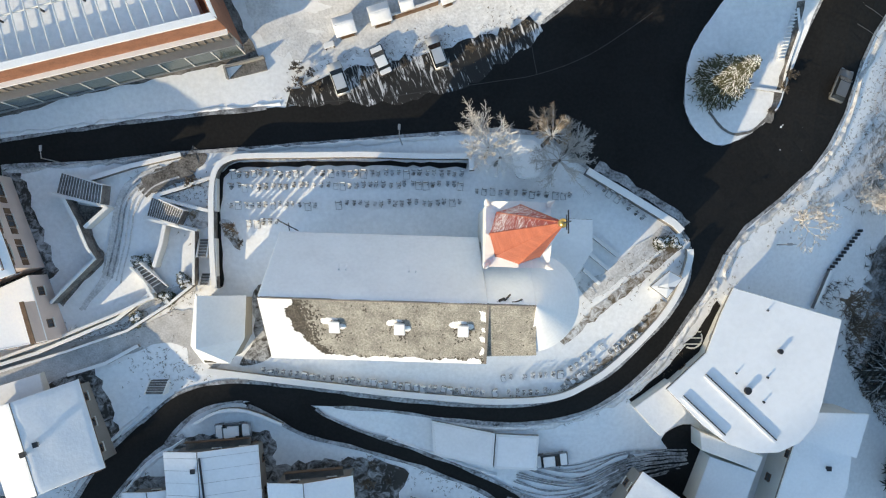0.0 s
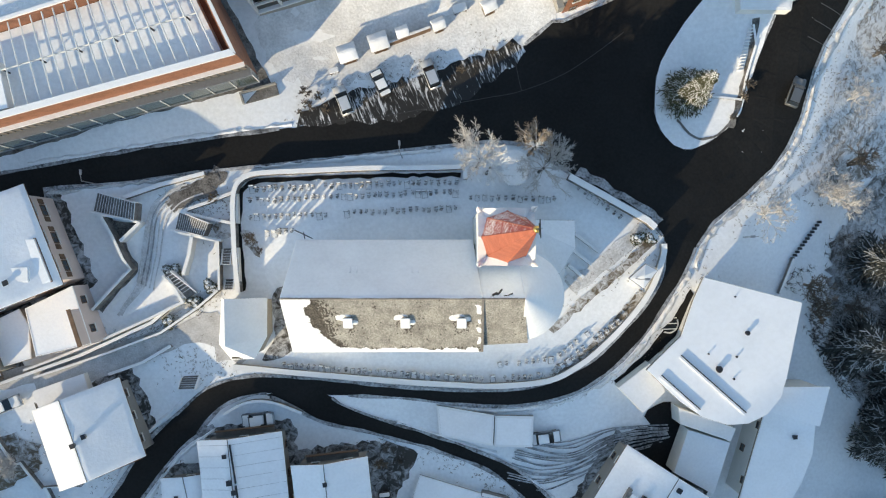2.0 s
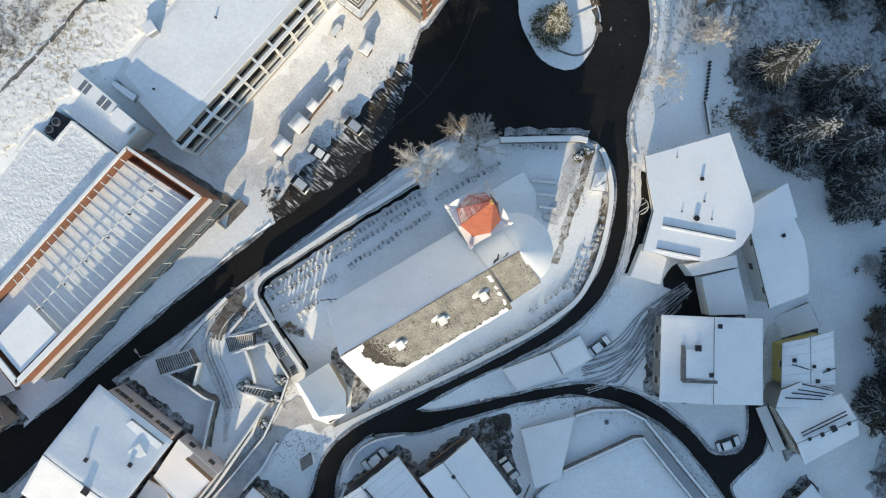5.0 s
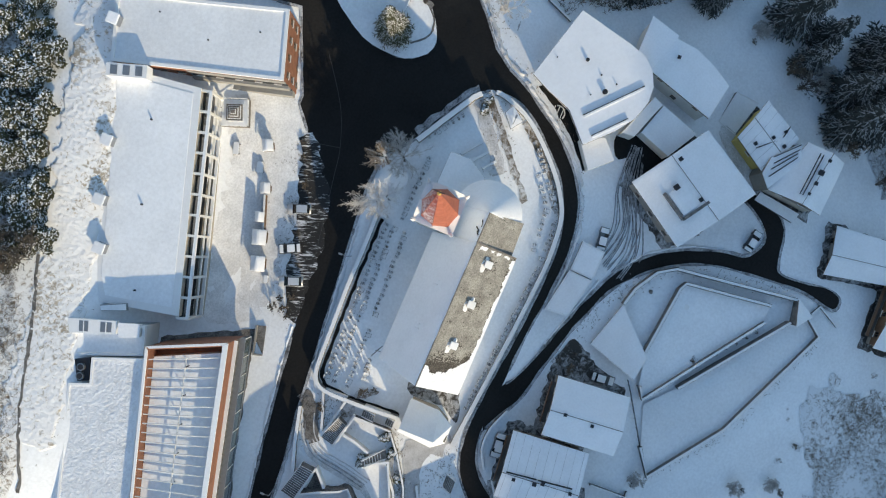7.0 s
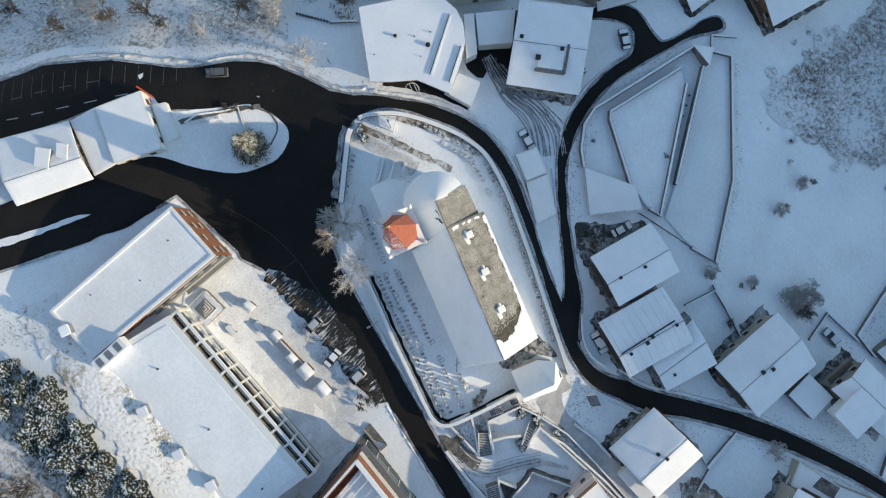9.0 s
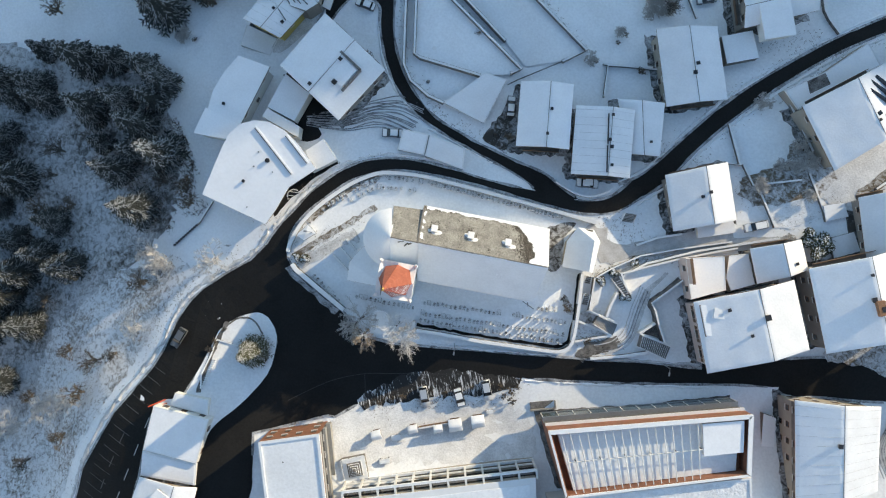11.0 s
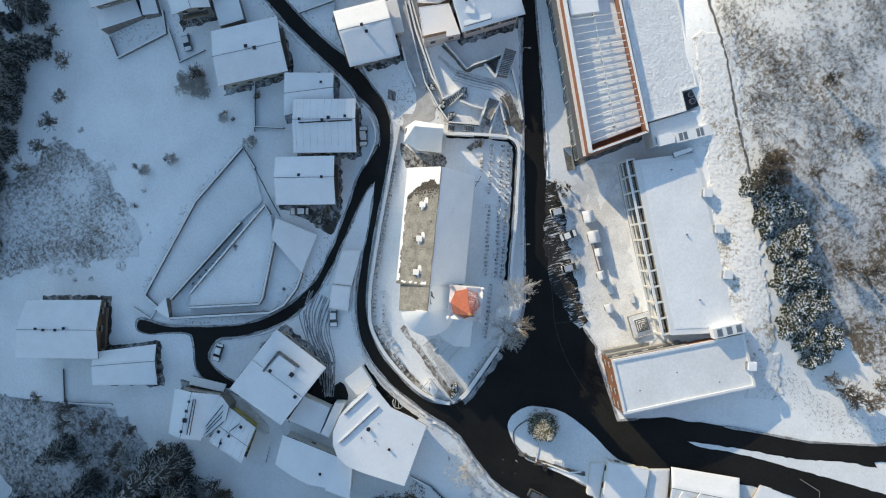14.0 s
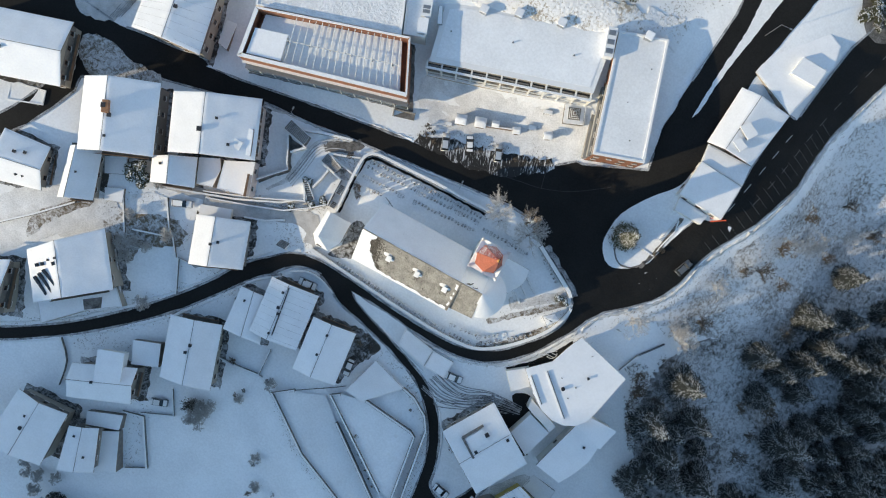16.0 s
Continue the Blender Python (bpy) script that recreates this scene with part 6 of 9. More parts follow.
hut = [tuple(B.lerp(A, 0.04).lerp(C.lerp(E, 0.04), 0.1)), tuple(B.lerp(A, 0.24).lerp(C.lerp(E, 0.24), 0.1)), tuple(B.lerp(A, 0.24).lerp(C.lerp(E, 0.24), 0.6)), tuple(B.lerp(A, 0.04).lerp(C.lerp(E, 0.04), 0.6))]
part("roof_hut", prismed(hut, 11.703, 13.2), WHITE, court, "small block inside the roof court")
part("hut_snow", prismed(offset_poly(hut, -0.1), 13.203, 13.45), ROOF_SNOW, court)
# glazed and timber bands of the street facade
d = (B - A).normalized()
n2 = Vector((d.y, -d.x))
n2 = n2 if (A + n2 - C).length > (A - n2 - C).length else -n2
for z0, z1, out, mat, nm, lb in ((9.9, 10.15, 0.55, WALL_SNOW, "ledge_snow", "snow lying on the facade ledge"), (7.4, 8.9, 0.08, GREY_TIMBER, "slatted_band", "strip of pale slatted panels"), (3.4, 7.1, 0.9, GREEN_PANE, "glass_front", "greenish glass front with white frames")):
    bm = bmesh.new()
    prism(bm, [A - n2 * 0.05, B - n2 * 0.05, B + n2 * out, A + n2 * out], z0, z1)
    part(nm, bm, mat, court, lb)
for z in (3.2, 7.1):
    bm = bmesh.new()
    prism(bm, [A - n2 * 0.05, B - n2 * 0.05, B + n2 * 1.05, A + n2 * 1.05], z, z + 0.22)
    part("facade_rail", bm, METAL, court)
for k in range(13):
    q = A.lerp(B, k / 12)
    bm = bmesh.new()
    prism(bm, [q - d * 0.06 + n2 * 0.9, q + d * 0.06 + n2 * 0.9, q + d * 0.06 + n2 * 1.02, q - d * 0.06 + n2 * 1.02], 3.43, 7.09)
    part("glazing_bar", bm, WHITE, court)
for k in range(40):
    q = A.lerp(B, (k + 0.5) / 40)
    bm = bmesh.new()
    prism(bm, [q - d * 0.1 + n2 * 0.07, q + d * 0.1 + n2 * 0.07, q + d * 0.1 + n2 * 0.2, q - d * 0.1 + n2 * 0.2], 7.45, 8.85)
    part("slat", bm, GREY_TIMBER, court)
flat_house("school_hall", "flat-roofed school block with deep snow on its roof", [(-32.03, 37.3), (-34.9, 45.2), (-38.8, 44.0), (-40.0, 47.2), (-57.8, 42.1), (-65.58, 40.08), (-63.64, 28.59)], 12.5, 0, WHITE, 0.4, "school", windows=False, rim=0.35)

# boxes on the school roofs
for q, z in (((-18.37, 51.07), 10), ((-11.05, 53.92), 10), ((-1.67, 56.30), 10), ((16.91, 62.27), 10.5)):
    v = thing("roof_ventilator", "boxy roof ventilator capped with snow", "ventilator", (q[0], q[1], z + 0.2), placed=False, group="ventilators on the school roof")
    part("casing", boxed((-0.8, -0.8, -0.2), (0.8, 0.8, 1.5)), METAL, v)
    part("snow_cap", boxed((-0.95, -0.95, 1.503), (0.95, 0.95, 1.85), None, 0.1), ROOF_SNOW, v)
for q in ((-22.89, 43.64), (-9.45, 47.71), (4.02, 51.31), (19.43, 47.38), (23.71, 39.94), (20.85, 56.36)):
    v = thing("roof_drain", "small dark vent standing out of the roof snow", "vent", (q[0], q[1], 10.2), placed=False, group="vents on the school roof")
    bm = bmesh.new()
    tube(bm, (0, 0, -0.3), (0, 0, 0.6), 0.16, 0.14, 8)
    part("pipe", bm, DARK, v)
lant = thing("skylight", "long glazed skylight with a snowy frame", "skylight", (0, 0, 0))
sk = [(9.72, 53.56), (7.89, 59.83), (9.86, 60.43), (11.80, 54.17)]
part("skylight_frame", prismed(sk, 10.3, 12.6), WALL_SNOW, lant)
for k in range(3):
    S = [Vector(p) for p in sk]
    t0, t1 = 0.06 + 0.31 * k, 0.32 + 0.31 * k
    part("skylight_pane", prismed(offset_poly([S[0].lerp(S[1], t0), S[0].lerp(S[1], t1), S[3].lerp(S[2], t1), S[3].lerp(S[2], t0)], 0.3), 11.7, 12.66), METAL, lant, "grey glazed pane dusted with snow")

# ---- station-side buildings ----
st = flat_house("station", "station building with a snowy roof and orange-red trim", [(41.37, 44.36), (52.12, 43.30), (51.41, 34.46), (40.24, 35.45)], 6, -1, WHITE, 0.2, "station")
for p, q in (((53.1, 35.25), (50.3, 33.6)), ((52.1, 35.3), (49.9, 34.3))):
    bm = bmesh.new()
    tube(bm, (*p, 4.4), (*q, 3.2), 0.16, 0.16, 4)
    part("trim", bm, ORANGE, st, "orange-red canopy beam")
part("trim", boxed((40.75, 42.6, 0.6), (41.3, 45.2, 1.4)), ORANGE, st, "orange-red trim board")
flat_house("station_porch", "low station porch under snow", [(41.24, 35.25), (48.83, 34.27), (48.33, 31.79), (41.50, 32.14)], 4, -1, WHITE, 0.1, "porch", windows=False)
flat_house("station_link", "middle part of the station with a snowy roof", [(41.18, 48.96), (52.17, 48.71), (52.51, 43.75), (41.57, 44.75)], 5.2, -0.5, WHITE, 0.1, "station", windows=False)
house("station_house", "long building with a snowy roof and two roof hoods", [(41.92, 63.78), (40.45, 49.00), (52.01, 48.65), (54.65, 62.85)], 6, 1.6, 0, 0.35, CREAM)
for hp, top in (([(44.91, 54.78), (46.50, 56.75), (49.39, 55.05), (47.92, 52.85)], 8.4), ([(45.12, 51.16), (46.37, 52.67), (48.69, 51.54), (47.56, 49.80)], 8.0)):
    rh = thing("roof_hood", "boxy roof hood under deep snow", "roof hood", (0, 0, 0), group="hoods on the station roof")
    part("casing", prismed(offset_poly(hp, 0.12), 6.2, top - 0.3), GREY_TIMBER, rh)
    part("snow_cap", prismed(hp, top - 0.297, top), ROOF_SNOW, rh)
sq = flat_house("square_house", "square building with a low snowy roof and a roof hut", [(47.06, 87.89), (57.87, 82.47), (58.73, 77.65), (54.53, 63.09), (43.09, 68.32)], 6, 0, CREAM, 0.1, "building")
part("roof_hut", prismed([(51.05, 75.89), (57.09, 75.37), (56.45, 70.99), (50.06, 71.33)], 6.2, 7.4), WHITE, sq)
part("hut_snow", prismed([(50.88, 75.65), (56.91, 75.13), (56.27, 70.77), (49.90, 71.11)], 7.403, 7.7), ROOF_SNOW, sq)


# ---- churchyard ----
snow_wall("churchyard_wall", [(-28.93, -4.20), (-29.08, -0.78), (-29.16, 3.49), (-29.10, 8.48), (-28.53, 10.83), (-26.97, 12.04), (-24.47, 12.40), (-17.35, 12.47), (-10.22, 12.54), (-3.10, 12.33), (3.17, 12.33)], 0.6, 1.6, "thick churchyard wall with a rounded corner and snow on top", DARK_STONE, 0.22)
snow_wall("churchyard_wall", [(3.32, 12.33), (3.46, 10.62)], 0.6, 1.2, "short return of the churchyard wall", DARK_STONE, 0.2, steps=0)
snow_wall("churchyard_wall", [(17.89, 10.50), (23.32, 7.21), (28.74, 3.93), (29.80, 2.93)], 0.8, 1.6, "churchyard wall along the square capped with snow", DARK_STONE, 0.22, steps=0)
snow_wall("churchyard_wall", [(-30.64, -14.98), (-22.84, -15.96), (-13.40, -17.01), (-6.10, -17.84), (1.21, -18.59), (7.06, -19.03), (14.37, -18.57), (18.69, -16.62), (22.29, -13.89), (26.61, -9.51), (29.46, -5.51), (31.03, -1.16), (31.17, 0.65)], 0.7, 1.0, "curved churchyard wall above the lane capped with snow", CONCRETE, 0.22, down=3)
draped("path", rounded([(29.64, 2.23), (26.39, -0.43), (21.35, -4.03), (18.46, -6.19)], 4) + rounded([(17.03, -4.03), (20.27, -2.23), (24.23, 1.01), (27.48, 3.39)], 4), 0.09, TRODDEN, "trodden path across the churchyard", "path", ragged=0.5)


def ribbon(name, pts, width, lift, mat, label, category="track", ragged=0.15):
    line = [Vector(q) for q in rounded(pts, 4)]
    left, right = [], []
    for i, q in enumerate(line):
        d = (line[min(i + 1, len(line) - 1)] - line[max(i - 1, 0)]).normalized()
        s = Vector((-d.y, d.x)) * width / 2
        left.append(tuple(q + s)), right.append(tuple(q - s))
    return draped(name, left + right[::-1], lift, mat, label, category, ragged=ragged)


# the wall's own shadow, laid on the snow as a dark ribbon
ribbon("bare_strip", [(-28.46, -4.03), (-28.62, 2.09), (-28.56, 8.57), (-27.91, 10.45), (-26.33, 11.31), (-23.31, 11.53), (-10.34, 11.60), (2.78, 11.38)], 0.6, 0.1, ASPHALT, "dark strip standing for shade at the foot of the churchyard wall", "ground patch", 0.3)
ribbon("bare_strip", [(30.00, 1.37), (24.95, -2.95), (20.98, -6.19), (18.10, -8.71), (14.86, -11.37)], 1.2, 0.13, THICKET, "strip of bare ground showing through the snow", "ground patch", 0.5)
ribbon("bare_strip", [(17.17, -3.31), (18.47, -4.53), (19.18, -5.25)], 0.9, 0.13, THICKET, "strip of bare ground showing through the snow", "ground patch", 0.4)
for pts in ([(18.56, 2.50), (22.00, -0.21)], [(18.12, 0.30), (20.88, -1.97)], [(17.59, -1.88), (19.71, -3.81)]):
    snow_wall("grave_kerb", pts, 0.45, 0.5, "low dark kerb of a terraced grave plot", DARK_STONE, 0.03, steps=0, down=0.3, category="kerb")


def grave(kind):
    g = thing("grave", "small grave with a headstone and a snow-filled kerb", "grave", placed=False, group="graves in the churchyard")
    bm = bmesh.new()
    for lo, hi in (((-0.42, -0.95, -0.3), (-0.36, 0, 0.09)), ((0.36, -0.95, -0.3), (0.42, 0, 0.09)), ((-0.36, -0.95, -0.3), (0.36, -0.89, 0.09))):
        box(bm, lo, hi)
    if kind == 0:
        part("kerb", bm, FROSTED_STONE, g)
    else:
        bm.free()
        bm = bmesh.new()
        bmesh.ops.create_icosphere(bm, subdivisions=2, radius=0.3)
        for v in bm.verts:
            v.co *= 1 + 0.7 * noise.noise(v.co * 6 + Vector((kind * 3, 0, 0)))
            v.co = Vector((v.co.x * 1.1 - 0.05, v.co.y - 0.4, max(-0.1, v.co.z * 0.7 + 0.1)))
        part("planting", bm, FROSTED_PLANTS, g, "dark frosted grave planting")
    part("snow_bed", boxed((-0.35, -0.88, -0.1), (0.35, 0, 0.07 + 0.03 * (kind != 1))), SNOW, g)
    bm = bmesh.new()
    if kind == 0:
        box(bm, (-0.4, 0.0, -0.3), (0.4, 0.2, 0.95))
        bmesh.ops.bevel(bm, geom=bm.edges[:], offset=0.04, segments=2, affect="EDGES")
    elif kind == 1:
        box(bm, (-0.25, 0.0, -0.3), (0.25, 0.25, 0.5))
        box(bm, (-0.06, 0.08, 0.5), (0.06, 0.17, 1.6))
        box(bm, (-0.35, 0.08, 1.15), (0.35, 0.17, 1.27))
    else:
        box(bm, (-0.3, 0.0, -0.3), (0.3, 0.22, 1.25))
        bmesh.ops.bevel(bm, geom=bm.edges[:], offset=0.08, segments=2, affect="EDGES")
    part("headstone", bm, FROSTED_STONE, g, "dark frosted headstone")
    top = (0.95, 0.5, 1.25)[kind]
    if kind != 1:
        part("snow_cap", boxed((-0.3 + 0.06 * kind, 0.02, top), (0.36 - 0.06 * kind, 0.2, top + 0.1), None, 0.04), WALL_SNOW, g)
    part("grave_lantern", boxed((0.14, -0.3, 0.05), (0.27, -0.17, 0.3), None, 0.03), DARK, g)
    return g


GRAVES = [grave(k) for k in range(3)]
rg = random.Random(5)


def grave_row(p, q, count, skip=0.08, turn=0.0, first=[0, 0, 0]):
    p, q = Vector(p), Vector(q)
    for i in range(count):
        if rg.random() < skip:
            continue
        c = p.lerp(q, (i + 0.5) / count)
        x, y = c.x + rg.uniform(-0.12, 0.12), c.y + rg.uniform(-0.15, 0.15)
        k = rg.choice((0, 1, 2, 2))
        sc = rg.uniform(0.75, 1.05)
        m = pose(x, y, ground(x, y), 0, 0, turn + rg.uniform(-7, 7)) @ Matrix.Diagonal((sc, sc, sc, 1))
        if not first[k]:
            first[k] = 1
            GRAVES[k].matrix_basis = m
        else:
            copy_thing(GRAVES[k], m)


grave_row((-27.27, 10.52), (2.63, 10.52), 34, 0.03)
grave_row((-27.48, 8.86), (2.49, 9.15), 34, 0.03)
grave_row((-27.47, 6.55), (-16.10, 6.55), 13, 0.03)
grave_row((-13.79, 6.70), (2.27, 6.84), 18, 0.03)
grave_row((3.70, 8.33), (16.48, 7.59), 13, 0.05)
grave_row((-25.17, 4.39), (-20.85, 4.39), 5)
grave_row((-23.98, -14.81), (-6.00, -16.61), 20, turn=-4)
grave_row((-6.00, -16.61), (5.50, -17.83), 13, turn=-5)
grave_row((6.08, -17.69), (14.49, -17.69), 9, turn=2)
grave_row((6.22, -15.89), (15.57, -15.18), 10, turn=4)
grave_row((15.93, -14.82), (20.61, -11.58), 6, turn=35)
grave_row((15.21, -17.19), (24.94, -9.79), 12, turn=38)
grave_row((19.20, 9.29), (25.68, 4.61), 8, turn=-33)

# round-backed shelter among the trees
shrine = thing("shelter", "small shelter with a rounded snow-laden roof by the churchyard wall", "shelter", (0, 0, 0))
sp = rounded([(8.59, 13.81), (10.27, 14.23), (11.88, 13.53), (12.02, 11.14), (11.53, 9.60), (9.21, 9.46), (8.51, 11.14)], 3, True)
part("wall", prismed(offset_poly(sp, 0.3), -0.8, 2.2), DARK_STONE, shrine)
part("roof", prismed(sp, 2.203, 2.4), GREY_TIMBER, shrine)
bm = prismed(sp, 2.403, 2.8)
bmesh.ops.bevel(bm, geom=[e for e in bm.edges if all(v.co.z > 2.7 for v in e.verts)], offset=0.2, segments=3, affect="EDGES")
part("roof_snow", bm, ROOF_SNOW, shrine, "thick rounded snow")
# small pointed lodge by the lane
lodge = thing("lodge", "tiny lodge with a pyramid snow roof beside the lane", "lodge", (0, 0, 0))
lp = [(28.15, -2.12), (29.77, -3.04), (27.78, -5.52), (25.81, -4.03)]
part("wall", prismed(offset_poly(lp, 0.25), -2, 1.4), WHITE, lodge)
bm = bmesh.new()
lv = [bm.verts.new((*p, 1.4)) for p in lp]
tip = bm.verts.new((sum(p[0] for p in lp) / 4, sum(p[1] for p in lp) / 4, 1.75))
for i in range(4):
    bm.faces.new((lv[i], lv[(i + 1) % 4], tip))
bm.faces.new(lv[::-1])
bmesh.ops.recalc_face_normals(bm, faces=bm.faces)
part("roof_snow", bm, SMOOTH_SNOW, lodge)
part("eaves_board", prismed(offset_poly(lp, -0.06), 1.2, 1.397), GREY_TIMBER, lodge)

# ---- terraces, stairs and walls west of the church ----
GW = {"mat": DARK_STONE, "category": "garden wall"}
snow_wall("terrace_wall", [(-47.08, 6.89), (-45.72, 4.19), (-44.43, 0.92), (-43.50, -0.43), (-46.05, -2.91), (-49.09, -5.96)], 0.3, 2.0, "retaining wall round a snowy terrace", steps=0, **GW)
snow_wall("terrace_wall", [(-59.21, -14.09), (-56.34, -13.16), (-48.08, -10.14), (-41.98, -7.63), (-37.09, -5.40)], 0.3, 1.4, "long white garden wall capped with snow", steps=0, mat=WHITE, category="garden wall")
snow_wall("terrace_wall", [(-58.09, -15.25), (-53.76, -13.95), (-47.98, -12.22), (-40.40, -9.62), (-34.98, -6.22), (-31.95, -3.84)], 0.28, 1.1, "long garden wall capped with snow", steps=0, **GW)
snow_wall("terrace_wall", [(-35.01, 3.75), (-35.50, 1.35), (-36.49, -1.49)], 0.42, 1.6, "thick pale terrace wall", steps=0, mat=WHITE, category="garden wall")
snow_wall("terrace_wall", [(-37.64, 4.60), (-34.24, 3.75), (-31.40, 2.97), (-31.60, -3.79)], 0.28, 1.5, "angled garden wall capped with snow", steps=0, **GW)
snow_wall("terrace_wall", [(-38.88, -1.49), (-36.81, -5.54)], 0.35, 1.4, "short wall end with snow", steps=0, mat=WHITE, category="garden wall")
snow_wall("terrace_wall", [(-44.31, 9.60), (-39.34, 11.16), (-33.10, 12.64)], 0.5, 1.0, "garden wall below the road capped with snow", steps=0, **GW)
snow_wall("terrace_wall", [(-36.65, 7.42), (-33.09, 8.50), (-29.52, 9.78)], 0.4, 0.7, "low wall edging a triangular lawn", steps=0, **GW)
snow_wall("terrace_wall", [(-36.80, 7.42), (-32.37, 6.21), (-29.51, 5.50)], 0.4, 0.7, "low wall edging a triangular lawn", steps=0, **GW)
snow_wall("terrace_wall", [(-48.24, -15.34), (-43.52, -13.89), (-39.37, -11.63)], 0.4, 0.6, "low kerb wall beside the footway", steps=0, **GW)
snow_wall("terrace_wall", [(-67.32, -17.37), (-51.67, -12.38), (-41.69, -8.17), (-36.78, -4.43)], 0.4, 0.9, "wall along the old footway", steps=0, **GW)
snow_wall("terrace_wall", [(-55.15, -39.79), (-58.15, -31.33), (-55.17, -31.48)], 0.4, 0.8, "garden wall beside the lane", steps=0, **GW)
snow_wall("terrace_wall", [(-27.89, -49.12), (-39.70, -49.56), (-40.86, -45.16)], 0.3, 0.7, "fence-like wall of a shaded plot", steps=0, **GW)
snow_wall("terrace_wall", [(-51.38, -71.91), (-43.59, -68.69), (-46.54, -62.35)], 0.3, 0.7, "low wall round a garden plot", steps=0, **GW)
ribbon("footway", [(-69.14, -16.79), (-51.18, -13.34), (-40.57, -10.60), (-34.01, -10.25), (-29.14, -14.16)], 2.6, 0.08, FOOTWAY, "trodden grey footway between garden walls", "footway", 0.3)
ribbon("footway", [(-58.40, -17.15), (-49.69, -14.61), (-40.47, -11.41), (-33.17, -8.12), (-32.04, -14.12)], 2.6, 0.08, FOOTWAY, "trodden grey footway between garden walls", "footway", 0.3)
ribbon("forecourt", [(-31.09, 13.47), (-32.10, 11.89), (-34.18, 10.71), (-36.58, 9.76), (-38.50, 7.95)], 2.2, 0.1, GRAVEL, "dark thawed curve of a drive leaving the road", "forecourt", 0.7)
draped("thawed_ground", rounded([(-38.4, 9.6), (-36.9, 10.5), (-34.9, 11.0), (-33.1, 12.0), (-31.7, 12.8), (-31.2, 12.0), (-32.4, 10.9), (-31.7, 9.7), (-34.2, 9.2), (-36.3, 8.0), (-37.6, 7.9)], 2, True), 0.16, GRAVEL, "dark thawed gravel where the drive turns", "ground patch", ragged=0.5, step=1.0)
draped("thawed_ground", rounded([(-32.2, 5.7), (-30.1, 6.0), (-29.9, 3.85), (-30.8, 3.3), (-32.4, 4.4)], 2, True), 0.14, THICKET, "wilted brush beside the churchyard gate", "ground patch", ragged=0.4, step=1.0)
draped("thawed_ground", rounded([(-28.3, 4.0), (-27.6, 4.6), (-26.3, 3.7), (-26.0, 0.8), (-27.4, 1.9), (-28.3, 3.0)], 2, True), 0.14, THICKET, "wilted brush inside the churchyard gate", "ground patch", ragged=0.6, step=1.0)
draped("thawed_ground", rounded([(-24.6, -4.6), (-20.6, -4.2), (-20.2, -11.8), (-22.3, -13.2), (-25.2, -14.3), (-26.8, -14.3), (-25.6, -12.6), (-24.4, -10.6)], 2, True), 0.12, YARD, "dark thawed ground between chapel and nave", "ground patch", ragged=0.5, step=1.0)
ribbon("thawed_ground", [(15.2, -17.6), (17.9, -16.4), (20.6, -14.5), (23.6, -11.7), (26.3, -8.4), (28.3, -5.9)], 1.3, 0.12, THICKET, "dead growth along the inside of the curved wall", "ground patch", 0.7)
for k in range(5):
    o = 0.55 * (k - 2)
    ribbon("tyre_track", [(p[0] + o, p[1] - o * 0.6) for p in ((-34.75, 10.57), (-37.90, 9.39), (-40.21, 6.73), (-41.16, 2.07), (-42.43, -2.93))], 0.22, 0.13 + 0.008 * k, SLUSH if k in (1, 2) else TRODDEN, "curved tyre track pressed into the snow", "tyre track", 0.1)


def stairs(quad, base, top, count, label):
    """A flight between two long sides; it climbs from the first side to the opposite one."""
    a, b, c, d = [Vector(p) for p in quad]
    st = thing("stairs", label, "stairs", (a.x, a.y, base))
    for i in range(count):
        t0, t1 = i / count, (i + 1) / count
        poly = [a.lerp(d, t0), b.lerp(c, t0), b.lerp(c, t1), a.lerp(d, t1)]
        z = base + (top - base) * (i + 1) / count
        part("step", prismed(poly, base - 1.5, z), DARK_STONE, st)
        back = [a.lerp(d, t0 + 0.72 / count), b.lerp(c, t0 + 0.72 / count), b.lerp(c, t1), a.lerp(d, t1)]
        part("step_snow", prismed(offset_poly(back, 0.02), z + 0.003, z + 0.07), WALL_SNOW, st)
    for p, q in ((a, d), (b, c)):
        bm = bmesh.new()
        s = Vector((-(q - p).y, (q - p).x)).normalized() * 0.07
        prism(bm, [p - s, q - s, q + s, p + s], base - 1.5, [base + 0.5, top + 0.5, top + 0.5, base + 0.5])
        part("cheek_wall", bm, WALL_SNOW, st)
    return st


stairs([(-48.33, 10.47), (-48.97, 7.83), (-42.55, 6.27), (-42.27, 8.69)], 0.6, 2.6, 15, "broad dark stair with snow on its treads")
stairs([(-37.02, 7.44), (-37.66, 4.94), (-33.29, 3.79), (-32.44, 5.58)], 0.3, 2.0, 14, "broad dark stair with snow on its treads")
stairs([(-31.11, 2.01), (-29.82, 2.01), (-29.81, -0.29), (-31.10, -0.29)], 0, 1.0, 6, "short stair up to the churchyard gate")
stairs([(-31.10, -2.36), (-29.81, -2.36), (-29.81, -3.86), (-31.10, -3.86)], -0.6, 0.2, 4, "short stair below the churchyard gate")
stairs([(-38.35, -16.21), (-35.88, -16.21), (-36.16, -17.95), (-38.63, -17.95)], -2.5, -1.2, 6, "garden stair with snow on its treads")

